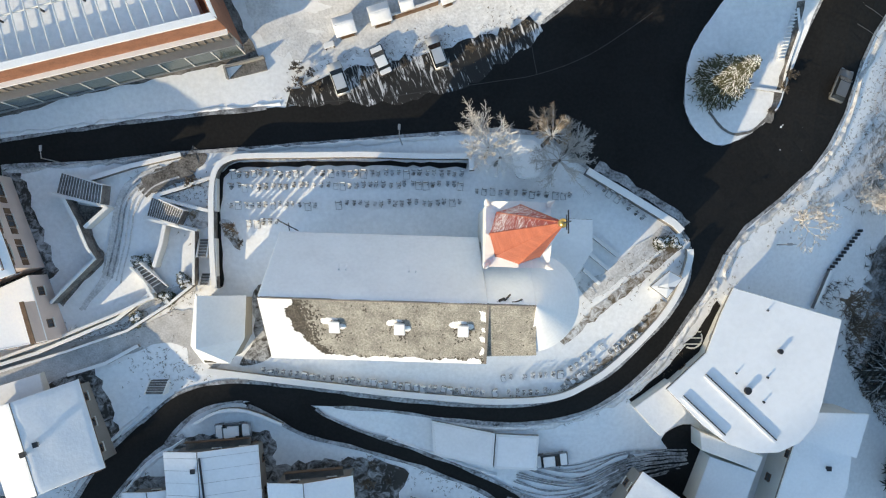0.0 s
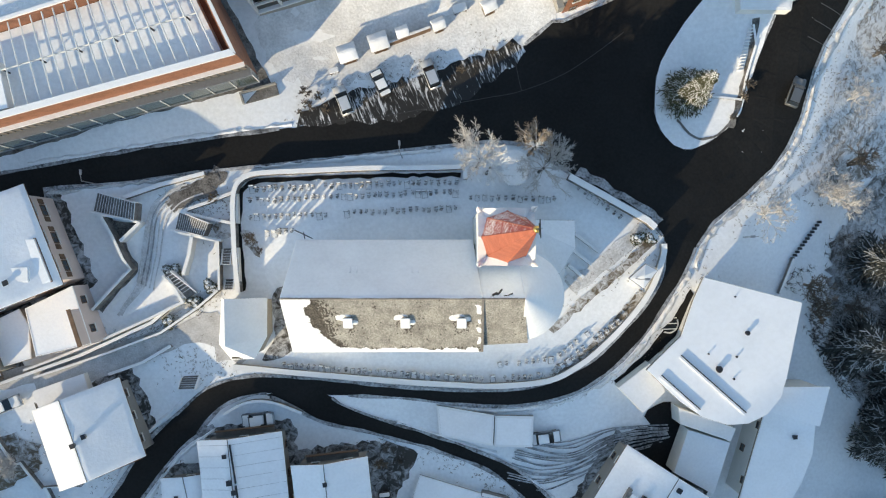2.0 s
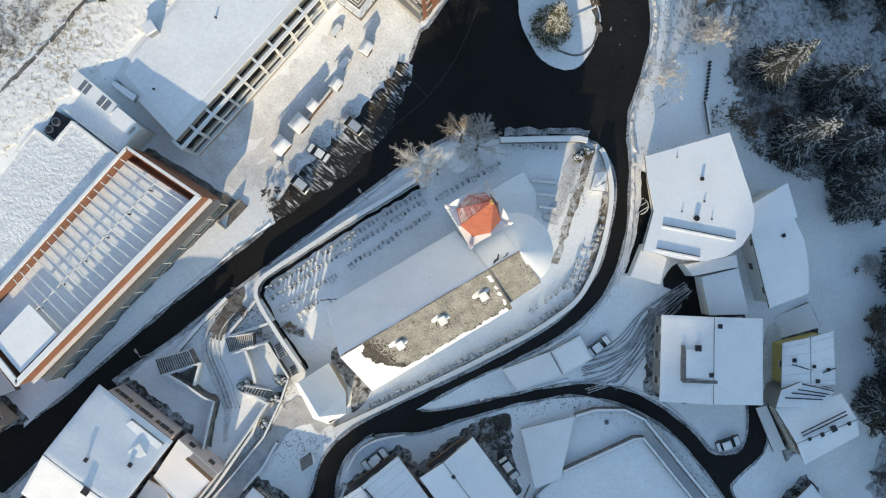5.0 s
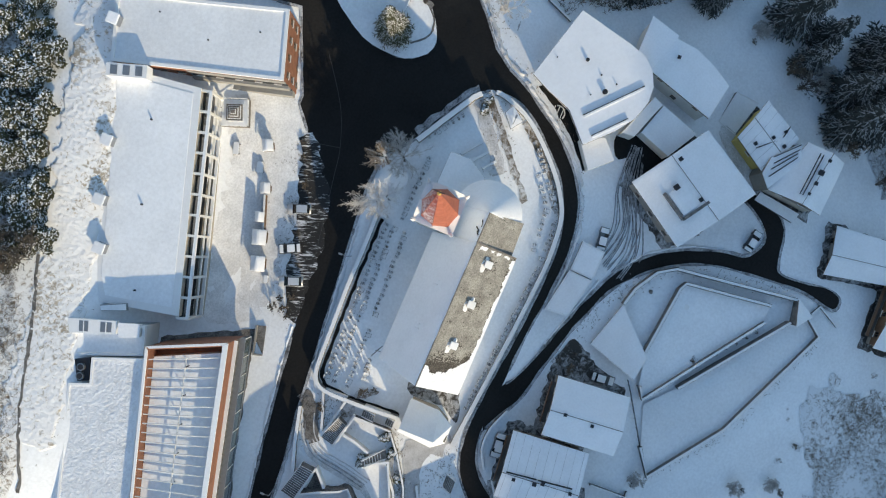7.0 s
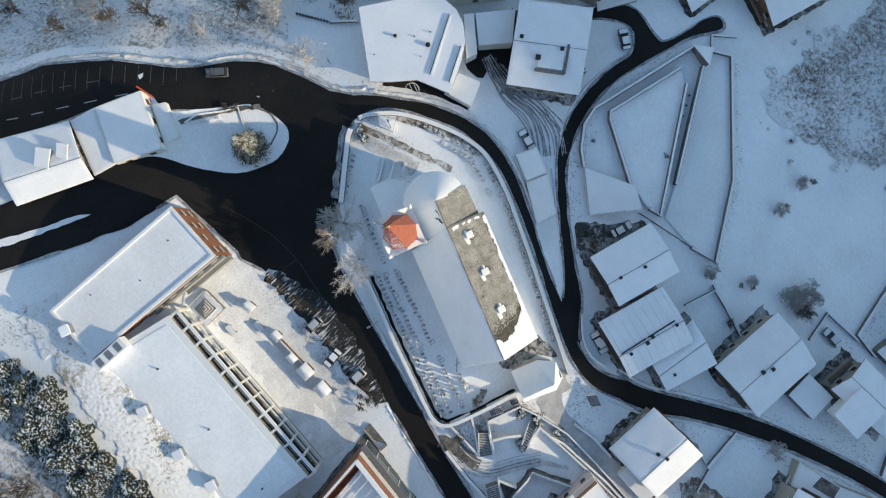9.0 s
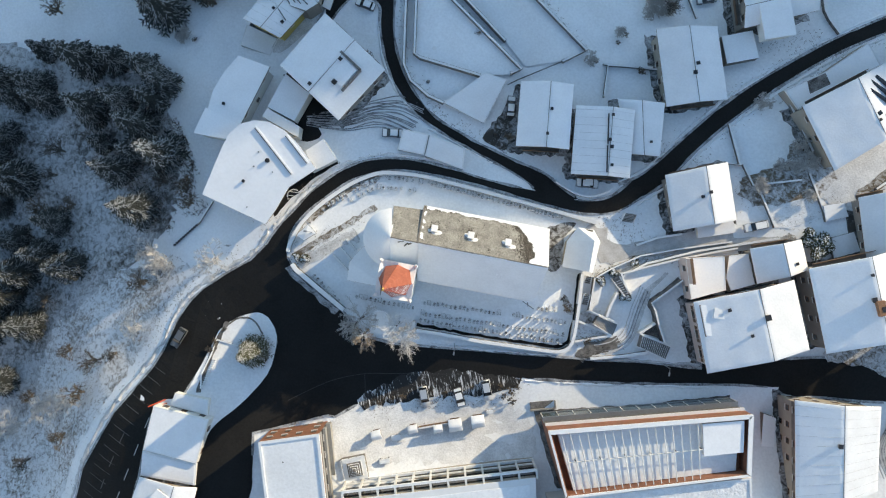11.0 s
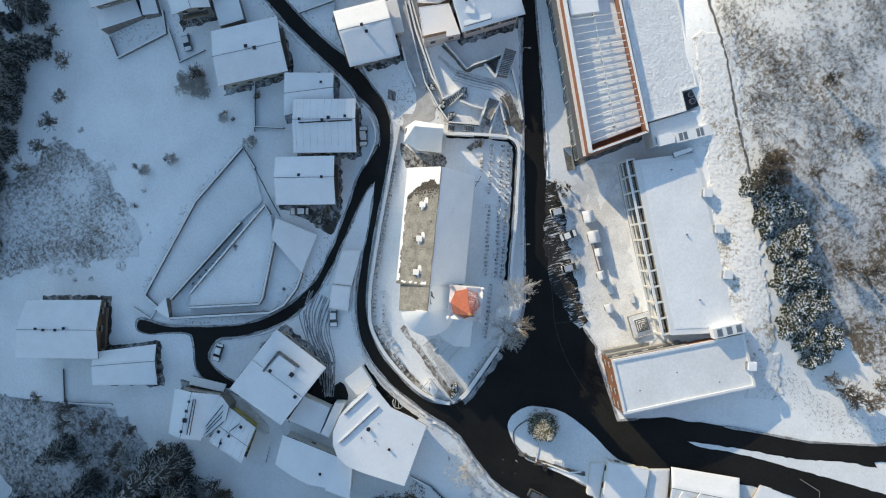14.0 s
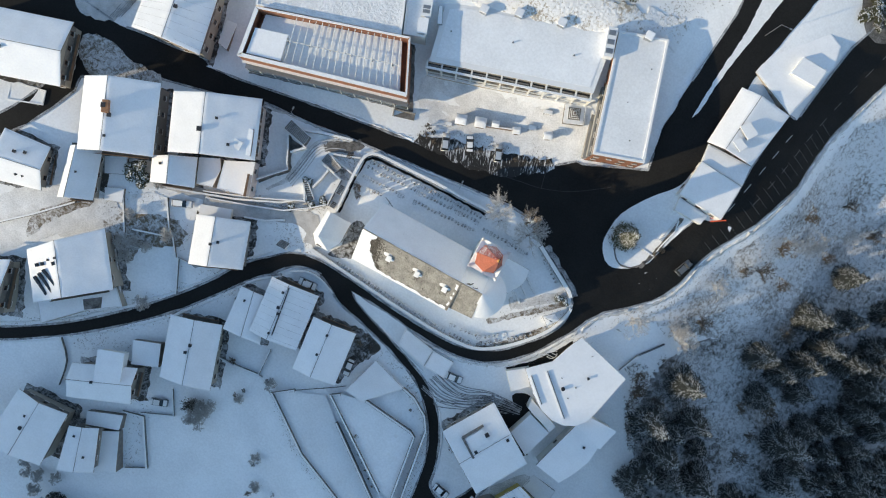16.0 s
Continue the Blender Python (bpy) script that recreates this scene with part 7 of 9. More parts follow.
snow_wall("plot_wall", [(-55.56, -73.48), (-50.30, -72.32), (-44.30, -84.81), (-49.43, -87.44)], 0.35, 1.0, "dark plot wall beside the small house", steps=0, **GW)
snow_wall("plot_wall", [(-76.04, -62.56), (-72.89, -67.50), (-72.49, -74.30)], 0.5, 1.0, "dark curved plot wall", steps=3, **GW)
snow_wall("plot_wall", [(-71.89, -36.10), (-66.70, -45.72)], 0.35, 0.8, "low plot wall beside the large house", steps=0, **GW)
snow_wall("plot_wall", [(-70.24, -29.92), (-61.04, -27.48), (-58.70, -31.62)], 0.35, 0.8, "low garden wall on the slope", steps=0, **GW)
snow_wall("plot_wall", [(-99.12, -42.83), (-91.88, -36.97), (-84.36, -30.05)], 0.35, 0.8, "low garden wall on the slope", steps=0, **GW)
snow_wall("plot_wall", [(-38.29, -49.79), (-28.88, -48.90), (-28.93, -41.93)], 0.3, 1.0, "dark fence round a shaded plot", steps=0, **GW)
snow_wall("plot_wall", [(31.95, -93.76), (40.21, -93.20), (39.36, -80.31)], 0.25, 0.7, "dark fence round a shaded plot", steps=0, **GW)
snow_wall("plot_wall", [(-21.28, -22.22), (-25.68, -20.41), (-29.38, -20.39), (-32.70, -22.08)], 0.35, 0.9, "garden wall along the lane bend", steps=3, **GW)

snow_wall("terrace_wall", [(-42.03, 6.02), (-44.85, 3.47)], 0.4, 1.6, "wall of a small triangular planting bed", steps=0, mat=WHITE, category="garden wall")
snow_wall("terrace_wall", [(-49.49, 7.78), (-41.98, 5.94)], 0.3, 1.2, "white cheek wall below the broad stair", steps=0, mat=WHITE, category="garden wall")
snow_wall("terrace_wall", [(-37.82, 4.89), (-31.08, 3.12)], 0.3, 1.2, "white cheek wall below the broad stair", steps=0, mat=WHITE, category="garden wall")
snow_wall("terrace_wall", [(-28.89, 9.62), (-28.88, 5.48)], 0.6, 1.2, "white gate wall beside the churchyard", steps=0, mat=WHITE, category="garden wall")
snow_wall("terrace_wall", [(-29.01, 2.07), (-29.00, -3.99)], 0.6, 1.3, "white gate wall beside the churchyard stair", steps=0, mat=WHITE, category="garden wall")
draped("planting_bed", [(-46.79, 6.50), (-43.07, 6.00), (-45.21, 4.07)], 0.1, GRAVEL, "small triangular bed of dark soil", "planting bed", ragged=0.2)
stairs([(-39.14, -1.50), (-38.00, -0.93), (-35.13, -4.07), (-36.56, -4.93)], 1.6, -0.4, 9, "narrow garden stair with snow on its treads")
# shade beside the terrace wall, put in as a gravel-dark ribbon
ribbon("bare_strip", [(-47.23, 6.95), (-45.50, 3.87), (-44.42, 0.93), (-43.63, -0.50), (-46.20, -3.08), (-49.05, -6.15)], 0.9, 0.11, GRAVEL, "dark strip standing for shade at the foot of the terrace wall", "ground patch", 0.3)
ribbon("bare_strip", [(-48.44, -10.86), (-41.98, -8.13), (-35.51, -5.11), (-31.92, -4.10)], 1.0, 0.1, TRODDEN, "trodden strip between garden walls", "ground patch", 0.4)
ribbon("slush_edge", [(19.35, 11.46), (23.53, 8.72), (27.85, 6.27), (30.97, 3.90)], 1.1, 0.12, SLUSH, "band of dirty snow between wall and square", "slush", 0.7)
ribbon("dirt_edge", [(-58.70, 47.61), (-55.10, 48.61), (-45.30, 51.87), (-34.83, 54.84), (-22.53, 58.86)], 0.45, 0.2, GRAVEL, "thin dark line of dead growth along the slope", "dirt edge", 0.3)

draped("dry_grass_slope", [(-67.17, 46.97), (-68.91, 49.92), (-95.08, 38.24), (-107.55, 32.64), (-105.15, 29.37), (-92.67, 34.96)], 0.3, STRAW, "sunlit slope of dry yellow grass", "slope", ragged=0.4)
snow_wall("plot_wall", [(-66.56, 46.72), (-92.72, 34.73), (-105.54, 29.14)], 0.5, 1.0, "wall above the dry grass slope", steps=0, **GW)
ribbon("bare_strip", [(33.92, 18.19), (36.23, 15.73), (39.01, 15.64), (41.53, 17.54)], 0.35, 0.3, GRAVEL, "dark line of kerb showing on the traffic island", "ground patch", 0.15)

ribbon("bare_strip", [(44.26, 31.52), (43.94, 26.72), (43.33, 23.14), (42.60, 20.36), (41.52, 16.79)], 0.9, 0.3, GRAVEL, "dark trodden strip beside the island stair", "ground patch", 0.3)

draped("thawed_slope", rounded([(-76.54, -34.18), (-75.06, -27.80), (-61.93, -23.12), (-58.67, -27.81), (-66.91, -33.10), (-68.21, -37.85)], 2, True), 0.12, THICKET, "rough slope with dead brush between houses", "slope", ragged=1.2)

draped("brush_slope", rounded([(-99.54, 6.16), (-93.14, 7.43), (-87.22, 5.43), (-80.25, 5.76), (-80.61, 2.72), (-89.01, 0.43), (-94.31, -1.69), (-98.39, 0.87)], 2, True), 0.19, THICKET, "rough brush-covered bank beside the upper road", "slope", ragged=0.8)
draped("brush_slope", rounded([(-101.08, -36.62), (-94.57, -31.11), (-86.39, -26.91), (-77.65, -24.59), (-73.04, -30.44), (-79.11, -38.07), (-85.74, -39.2), (-96.73, -48.58)], 2, True), 0.1, PACKED, "rough trodden snow on the slope", "slope", ragged=0.8)
draped("thawed_slope", rounded([(-93.1, -39.8), (-91.6, -36.5), (-87.1, -31.4), (-82.5, -28.2), (-80.8, -28.6), (-85.3, -33.2), (-89.2, -38.6), (-91.6, -42.5)], 2, True), 0.16, THICKET, "band of dark brush along a garden edge", "ground patch", ragged=0.9)
draped("thawed_slope", rounded([(-75.2, -31.8), (-71.7, -27.2), (-68.8, -30.2), (-60.9, -27.1), (-59.5, -29.0), (-71.8, -34.7)], 2, True), 0.16, THICKET, "dark brush behind a garden wall", "ground patch", ragged=0.8)
draped("brush_slope", rounded([(-74.23, -22.82), (-65.91, -19.25), (-61.22, -28.16), (-66.5, -30.86), (-70.73, -29.25)], 2, True), 0.11, PACKED, "lumpy trodden snow of a garden plot", "yard", ragged=0.6)
snow_wall("plot_wall", [(-66.2, -19.4), (-61.6, -28.0)], 0.3, 0.9, "dark garden wall capped with snow", steps=0, **GW)
snow_wall("plot_wall", [(-75.2, -23.9), (-71.6, -31.5)], 0.3, 0.7, "dark garden wall capped with snow", steps=0, **GW)
for k in range(6):
    ribbon("tyre_track", [(p[0] + 0.5 * k, p[1] + 0.35 * k) for p in ((-96.45, 11.86), (-95.18, 16.22), (-94.05, 20.60), (-95.76, 24.99))], 0.2, 0.14 + 0.008 * k, SLUSH, "tyre track in the grey yard", "tyre track", 0.12)

# ---- the lane's garages and driveway ----
flat_house("garage", "garage dug into the bank with a snowy flat roof", [(-1.74, -21.76), (6.58, -23.47), (6.28, -27.92), (-1.45, -26.21)], -3, -6.5, CONCRETE, 0.15, "garage", windows=False)
flat_house("garage", "garage dug into the bank with a snowy flat roof", [(6.75, -23.62), (12.41, -23.92), (12.03, -28.38), (6.45, -28.08)], -3.3, -6.5, CONCRETE, 0.15, "garage", windows=False)
draped("yard", rounded([(41.3, -41.2), (43.6, -42.8), (41.8, -45.8), (40.5, -50.4), (37.7, -51.3), (34.0, -53.1), (32.7, -51.2), (34.2, -49.3)], 2, True), 0.12, TRODDEN, "grey trodden yard between two houses", "yard", ragged=0.4, step=1.5)
ring = random.Random(3)
sweep = [Vector(p) for p in ((9.35, -30.16), (13.89, -31.58), (19.04, -31.11), (25.04, -28.37), (32.76, -27.67))]
for k in range(18):
    o, turn0 = (k - 9) * 0.42 + ring.uniform(-0.15, 0.15), ring.uniform(0.6, 1.2)
    pts = []
    for i, p in enumerate(sweep):
        d = (sweep[min(i + 1, 4)] - sweep[max(i - 1, 0)]).normalized()
        pts.append(tuple(p + Vector((-d.y, d.x)) * o * (1.0, 1.0, 0.8 * turn0, 0.6, 0.35)[i] + Vector((ring.uniform(-0.3, 0.3), ring.uniform(-0.3, 0.3)))))
    ribbon("tyre_track", pts, 0.2, 0.1 + 0.008 * k, SLUSH, "tyre track pressed into the driveway snow", "tyre track", 0.1)
draped("driveway", rounded([(24.26, -28.17), (32.04, -26.08), (35.05, -28.20), (33.08, -32.96), (29.20, -31.02)], 3, True), 0.09, ASPHALT, "driveway of slush and bare asphalt between houses", "driveway", ragged=0.5)
for k in range(5):
    ribbon("tyre_track", [(p[0] + ring.uniform(-0.7, 0.7), p[1] + ring.uniform(-0.7, 0.7)) for p in ((-34.75, 10.71), (-40.00, 8.52), (-41.64, 3.50), (-42.69, -1.50), (-45.89, -6.49))], 0.4, 0.09 + 0.01 * k, TRODDEN, "tyre track pressed into terrace snow", "tyre track", 0.15)


draped("driveway", rounded([(29.10, -25.09), (32.15, -22.81), (34.82, -24.63), (35.19, -27.37), (33.60, -33.02), (31.53, -34.93), (29.47, -30.73), (31.16, -28.05)], 3, True), 0.11, ASPHALT, "black cleared driveway between the houses", "driveway", ragged=0.4)
draped("yard", rounded([(54.32, 97.49), (63.79, 102.34), (71.45, 94.64), (68.22, 89.22), (61.94, 88.26)], 2, True), 0.15, GRAVEL, "dark cleared yard by the road", "yard", ragged=0.5)

ribbon("lane_line", [(-20.30, 19.37), (-10.59, 19.77), (-2.79, 20.80), (5.99, 22.11), (11.87, 23.04), (18.76, 25.62), (26.45, 30.66)], 0.1, 0.13, SEAM, "thin worn line across the square", "marking", 0.05)
ribbon("lane_line", [(10.64, 29.50), (11.25, 26.19), (11.87, 23.04)], 0.1, 0.13, SEAM, "thin worn line across the square", "marking", 0.05)
draped("thawed_slope", [(-11.76, -26.75), (-5.48, -28.42), (-4.67, -29.28), (-7.91, -35.05), (-9.06, -38.14), (-12.02, -38.05), (-12.10, -30.56)], 0.12, YARD, "thawed dark slope beside a house", "ground patch", ragged=0.7, step=1.5)


# a round garden table and a stone in the walled field
q = (8.23, -46.74)
table = thing("garden_table", "round garden table under a cap of snow", "table", (*q, ground(*q)))
bm = bmesh.new()
tube(bm, (*q, ground(*q) - 0.1), (*q, ground(*q) + 0.72), 0.09, 0.09, 8)
part("leg", bm, DARK, table)
bm = bmesh.new()
tube(bm, (*q, ground(*q) + 0.72), (*q, ground(*q) + 0.78), 0.75, 0.75, 18)
part("tabletop", bm, GREY_TIMBER, table)
bm = bmesh.new()
tube(bm, (*q, ground(*q) + 0.783), (*q, ground(*q) + 1.0), 0.62, 0.45, 18)
part("snow_cap", bm, WALL_SNOW, table)
q = (8.49, -39.61)
bm = bmesh.new()
bmesh.ops.create_icosphere(bm, subdivisions=2, radius=0.4, matrix=Matrix.Translation((*q, ground(*q) + 0.15)))
for v in bm.verts:
    v.co += Vector((noise.noise(v.co * 2), noise.noise(v.co * 3), 0)) * 0.12
tagged(mesh_object("boulder", bm, DARK_STONE), "small dark boulder bare of snow", "boulder")

draped("schoolyard", rounded([(13.73, 41.94), (16.91, 32.95), (10.84, 29.15), (-18.46, 24.46), (-24.85, 31.10), (-21.50, 35.55), (-1.27, 38.59)], 2, True), 0.05, PACKED, "packed and trodden snow of the schoolyard", "yard", ragged=1.5, step=1.5)

# grey slush along the cleared roads
for k, road in enumerate(list(ROADS)):
    others = ROADS[:k] + ROADS[k + 1:] + [offset_poly(PARKING, -0.6)]
    run, runs = [], []
    for i in range(len(road) + 1):
        a, b = Vector(road[i % len(road)]), Vector(road[(i + 1) % len(road)])
        n = max(1, int((b - a).length / 2.0))
        for j in range(n):
            q = a.lerp(b, j / n)
            d = (b - a).normalized() if (b - a).length > 0.01 else Vector((1, 0))
            sides = [q + Vector((-d.y, d.x)) * e for e in (0.5, -0.5)]
            if any(within(*p, o) for o in others for p in sides):
                if len(run) > 3:
                    runs.append(run)
                run = []
            else:
                run.append(tuple(q))
    if len(run) > 3:
        runs.append(run)
    for r in runs:
        line = [Vector(q) for q in r]
        left, right = [], []
        for i, q in enumerate(line):
            d = line[min(i + 1, len(line) - 1)] - line[max(i - 1, 0)]
            d = d.normalized() if d.length > 0.01 else Vector((1, 0))
            w = 0.24 + 0.2 * noise.noise((q.x * 0.3, q.y * 0.3, 6.0))
            left.append(tuple(q + Vector((-d.y, d.x)) * w)), right.append(tuple(q - Vector((-d.y, d.x)) * w))
        bm = bmesh.new()
        zs = ground_many(left + right)
        lv = [bm.verts.new((*p, z + 0.19)) for p, z in zip(left, zs[:len(left)])]
        rv = [bm.verts.new((*p, z + 0.19)) for p, z in zip(right, zs[len(left):])]
        for i in range(len(lv) - 1):
            f = bm.faces.new((lv[i], lv[i + 1], rv[i + 1], rv[i]))
            f.normal_update()
            if f.normal.z < 0:
                f.normal_flip()
        tagged(mesh_object("slush_edge", bm, SLUSH), "grey slush along the edge of a cleared road", "slush", kind="structure")


# ---- cars ----
def car(label, at, turn, paint, snow=0.0, long=4.3, estate=False):
    c = thing("car", label, "car", (at[0], at[1], ground(*at) + 0.1), turn, "parked cars", placed=False)
    h, w = long / 2, 0.88
    m = material("car_paint", paint, 0.3, 0.3, spread=0.05, bump=0.0)
    side = [(-h, 0.3), (-h, 0.75), (-h + 0.15, 0.92), (h - 1.2, 0.95), (h - 0.15, 0.75), (h, 0.55), (h, 0.3)]
    bm = bmesh.new()
    l = [bm.verts.new((x, -w, z)) for x, z in side]
    r = [bm.verts.new((x, w, z)) for x, z in side]
    bm.faces.new(l), bm.faces.new(r[::-1])
    for i in range(len(side)):
        j = (i + 1) % len(side)
        bm.faces.new((l[j], l[i], r[i], r[j]))
    bmesh.ops.bevel(bm, geom=bm.edges[:], offset=0.07, segments=2, affect="EDGES")
    part("body", bm, m, c, "", True)
    back = -h + (0.15 if estate else 0.5)
    cab = [(back, 0.93), (back + 0.35, 1.42), (0.35, 1.45), (1.05, 0.95)]
    bm = bmesh.new()
    l = [bm.verts.new((x, -(w - 0.06 if z < 1 else w - 0.2), z)) for x, z in cab]
    r = [bm.verts.new((x, (w - 0.06 if z < 1 else w - 0.2), z)) for x, z in cab]
    bm.faces.new(l), bm.faces.new(r[::-1])
    for i in range(4):
        j = (i + 1) % 4
        bm.faces.new((l[j], l[i], r[i], r[j]))
    part("cabin_glass", bm, PANE, c, "dark car glazing")
    part("roof", boxed((back + 0.38, -w + 0.2, 1.4), (0.3, w - 0.2, 1.5), None, 0.05), WALL_SNOW if snow else m, c)
    for sy in (-1, 1):
        part("wing_mirror", boxed((0.75, sy * (w + 0.08) - 0.08, 0.9), (0.9, sy * (w + 0.08) + 0.08, 1.02), None, 0.03), m, c)
    if snow:
        part("bonnet_snow", boxed((1.0, -0.75, 0.8), (h - 0.2, 0.75, 0.99), None, 0.06), WALL_SNOW, c)
        part("tail_snow", boxed((-h + 0.02, -0.75, 0.9), (back + 0.2, 0.75, 1.08), None, 0.06), WALL_SNOW, c)
    for sx in (-h + 0.8, h - 0.85):
        for sy in (-1, 1):
            bm = bmesh.new()
            tube(bm, (sx, sy * (w - 0.2), 0.3), (sx, sy * (w + 0.01), 0.3), 0.32, 0.32, 14)
            wh = part("wheel", bm, TYRE, c)
            bm = bmesh.new()
            tube(bm, (sx, sy * (w + 0.012), 0.3), (sx, sy * (w + 0.03), 0.3), 0.19, 0.19, 10)
            part("rim", bm, METAL, wh)
    for sy in (-0.62, 0.62):
        part("headlight", boxed((h - 0.12, sy - 0.16, 0.56), (h + 0.01, sy + 0.16, 0.7)), METAL, c)
    return c


def heading(p, q):
    return math.degrees(math.atan2(q[1] - p[1], q[0] - p[0]))


car("white car parked nose-in at the square", (-13.37, 22.37), heading((-12.72, 20.48), (-14.17, 24.59)), (0.7, 0.71, 0.72), estate=True)
car("dark car with a dusting of snow parked at the square", (-8.07, 24.67), heading((-7.39, 23.15), (-8.83, 26.33)), (0.05, 0.05, 0.06), 1, 3.9)
car("white car parked at the square in the shade", (-0.97, 25.75), heading((-0.39, 24.30), (-1.55, 27.48)), (0.6, 0.62, 0.65), estate=True)
car("car buried under snow beside a house", (-27.58, -23.12), heading((-29.53, -23.34), (-25.48, -22.89)), (0.4, 0.42, 0.45), 1)
car("snow-covered car in the driveway", (14.30, -27.38), heading((12.63, -27.53), (16.27, -27.15)), (0.2, 0.22, 0.25), 1)
car("grey estate car on the cleared station road", (50.82, 21.59), heading((49.6, 18.6), (51.6, 23.6)), (0.16, 0.17, 0.18), estate=True)
car("car parked between houses under snow", (24.37, -54.15), heading((22.87, -53.82), (25.86, -54.48)), (0.1, 0.1, 0.11), 1)
car("dark car parked beside the white house", (-9.78, -37.01), heading((-10.00, -34.84), (-9.68, -39.06)), (0.08, 0.08, 0.09), 1)
car("car parked by the house with chimneys", (-28.03, -22.96), heading((-26.08, -22.83), (-29.85, -23.08)), (0.25, 0.25, 0.27), 1)
car("car under deep snow in a garden plot", (-48.12, -66.93), heading((-49.74, -67.45), (-46.37, -66.35)), (0.3, 0.31, 0.33), 1)
car("snow-covered van in the alley", (-62.47, -19.13), heading((-65.42, -20.19), (-59.46, -17.89)), (0.55, 0.56, 0.58), 1, 5.0, True)


# ---- market huts and the square's furniture ----
def hut(at, turn, w=2.6, d=2.2):
    g = thing("market_hut", "wooden market hut with a thick snow roof", "hut", (at[0], at[1], ground(*at)), turn, "market huts on the square", placed=False)
    part("body", boxed((-w / 2, -d / 2, -0.2), (w / 2, d / 2, 2.2)), GREY_TIMBER, g)
    part("counter", boxed((-w / 2 + 0.2, -d / 2 - 0.3, 0.95), (w / 2 - 0.2, -d / 2 - 0.003, 1.03)), TIMBER, g)
    for s in (-1, 1):
        bm = bmesh.new()
        slab(bm, [(-w / 2 - 0.3, s * (d / 2 + 0.35), 2.15), (w / 2 + 0.3, s * (d / 2 + 0.35), 2.15), (w / 2 + 0.3, 0, 2.95), (-w / 2 - 0.3, 0, 2.95)], 0.1)
        part("roof", bm, TIMBER, g)
        part("roof_snow", snow_sheet([(-w / 2 - 0.3, s * (d / 2 + 0.35), 2.153), (w / 2 + 0.3, s * (d / 2 + 0.35), 2.153), (w / 2 + 0.3, 0, 2.953), (-w / 2 - 0.3, 0, 2.953)], 0.25, rough=0.05), ROOF_SNOW, g, "", True)


ha = heading((-13.96, 28.06), (-6.74, 30.23))
hut((-12.45, 28.59), ha, 2.1, 1.8)
hut((-8.05, 30.01), ha, 2.1, 1.8)
hut((7.40, 34.30), ha + 8, 1.5, 1.2)
hut((0.33, 32.13), ha + 4, 1.3, 1.0)
hut((-4.71, 31.21), ha, 1.2, 0.9)
snow_wall("stall_screen", [(-0.8, 32.0), (-7.6, 29.75)], 0.3, 1.5, "dark timber screen behind the market stalls", steps=0, mat=TIMBER, snow=0.06, category="screen")
for q, w, d, h in (((4.92, 39.14), 2.2, 1.0, 1.0), ((3.4, 34.6), 2.0, 1.2, 0.7), ((-14.6, 26.6), 1.4, 0.8, 0.8)):
    t = thing("bench_table", "snow-covered table and benches on the square", "table", (q[0], q[1], ground(*q)), ha, placed=False, group="tables on the square")
    part("tabletop", boxed((-w / 2, -d / 2, h - 0.06), (w / 2, d / 2, h)), TIMBER, t)
    part("snow", boxed((-w / 2, -d / 2, h + 0.003), (w / 2, d / 2, h + 0.2), None, 0.07), WALL_SNOW, t)
    for sx in (-1, 1):
        part("trestle", boxed((sx * w * 0.38 - 0.05, -d / 2 + 0.05, -0.1), (sx * w * 0.38 + 0.05, d / 2 - 0.05, h - 0.063)), DARK, t)
stq = (10.53, 41.35)
stage = thing("stage", "small square stage with a railing deep in snow", "stage", (stq[0], stq[1], ground(*stq)), heading((12.49, 38.92), (10.47, 44.50)), placed=False)
part("deck", boxed((-2.4, -2.4, -0.2), (2.4, 2.4, 0.7)), GREY_TIMBER, stage)
part("snow", boxed((-2.35, -2.35, 0.703), (2.35, 2.35, 0.95), None, 0.08), SNOW, stage)
for k in range(4):
    m = pose(0, 0, 0, 0, 0, 90 * k)
    part("rail", boxed((-2.4, -2.4, 1.6), (2.4, -2.3, 1.72), m), WALL_SNOW, stage)
    for x in (-2.35, -0.8, 0.8):
        part("post", boxed((x - 0.05, -2.39, 0.6), (x + 0.05, -2.31, 1.6), m), GREY_TIMBER, stage)
for k in range(4):
    w = 1.5 - 0.36 * k
    part("pyramid_step", boxed((-w, -w, 0.953 + 0.3 * k), (w, w, 1.2 + 0.3 * k)), WALL_SNOW, stage, "snowy step of a small pyramid")
    part("step_gap", boxed((-w + 0.1, -w + 0.1, 1.203 + 0.3 * k), (w - 0.1, w - 0.1, 1.25 + 0.3 * k)), GREY_TIMBER, stage)
for q in ((-24.98, 23.58),):
    t = thing("stair_pit", "dark walled stair pit with snow on its rim", "stair pit", (q[0], q[1], ground(*q)), heading((-27.51, 23.00), (-22.61, 24.30)), placed=False)
    part("floor", boxed((-2.4, -0.7, -0.2), (2.4, 0.7, 0.16)), DARK_STONE, t)
    for lo, hi in (((-2.5, 0.7, -0.2), (2.5, 0.95, 0.9)), ((-2.75, -0.7, -0.2), (-2.5, 0.95, 0.9))):
        part("rim_wall", boxed(lo, hi), CONCRETE, t)


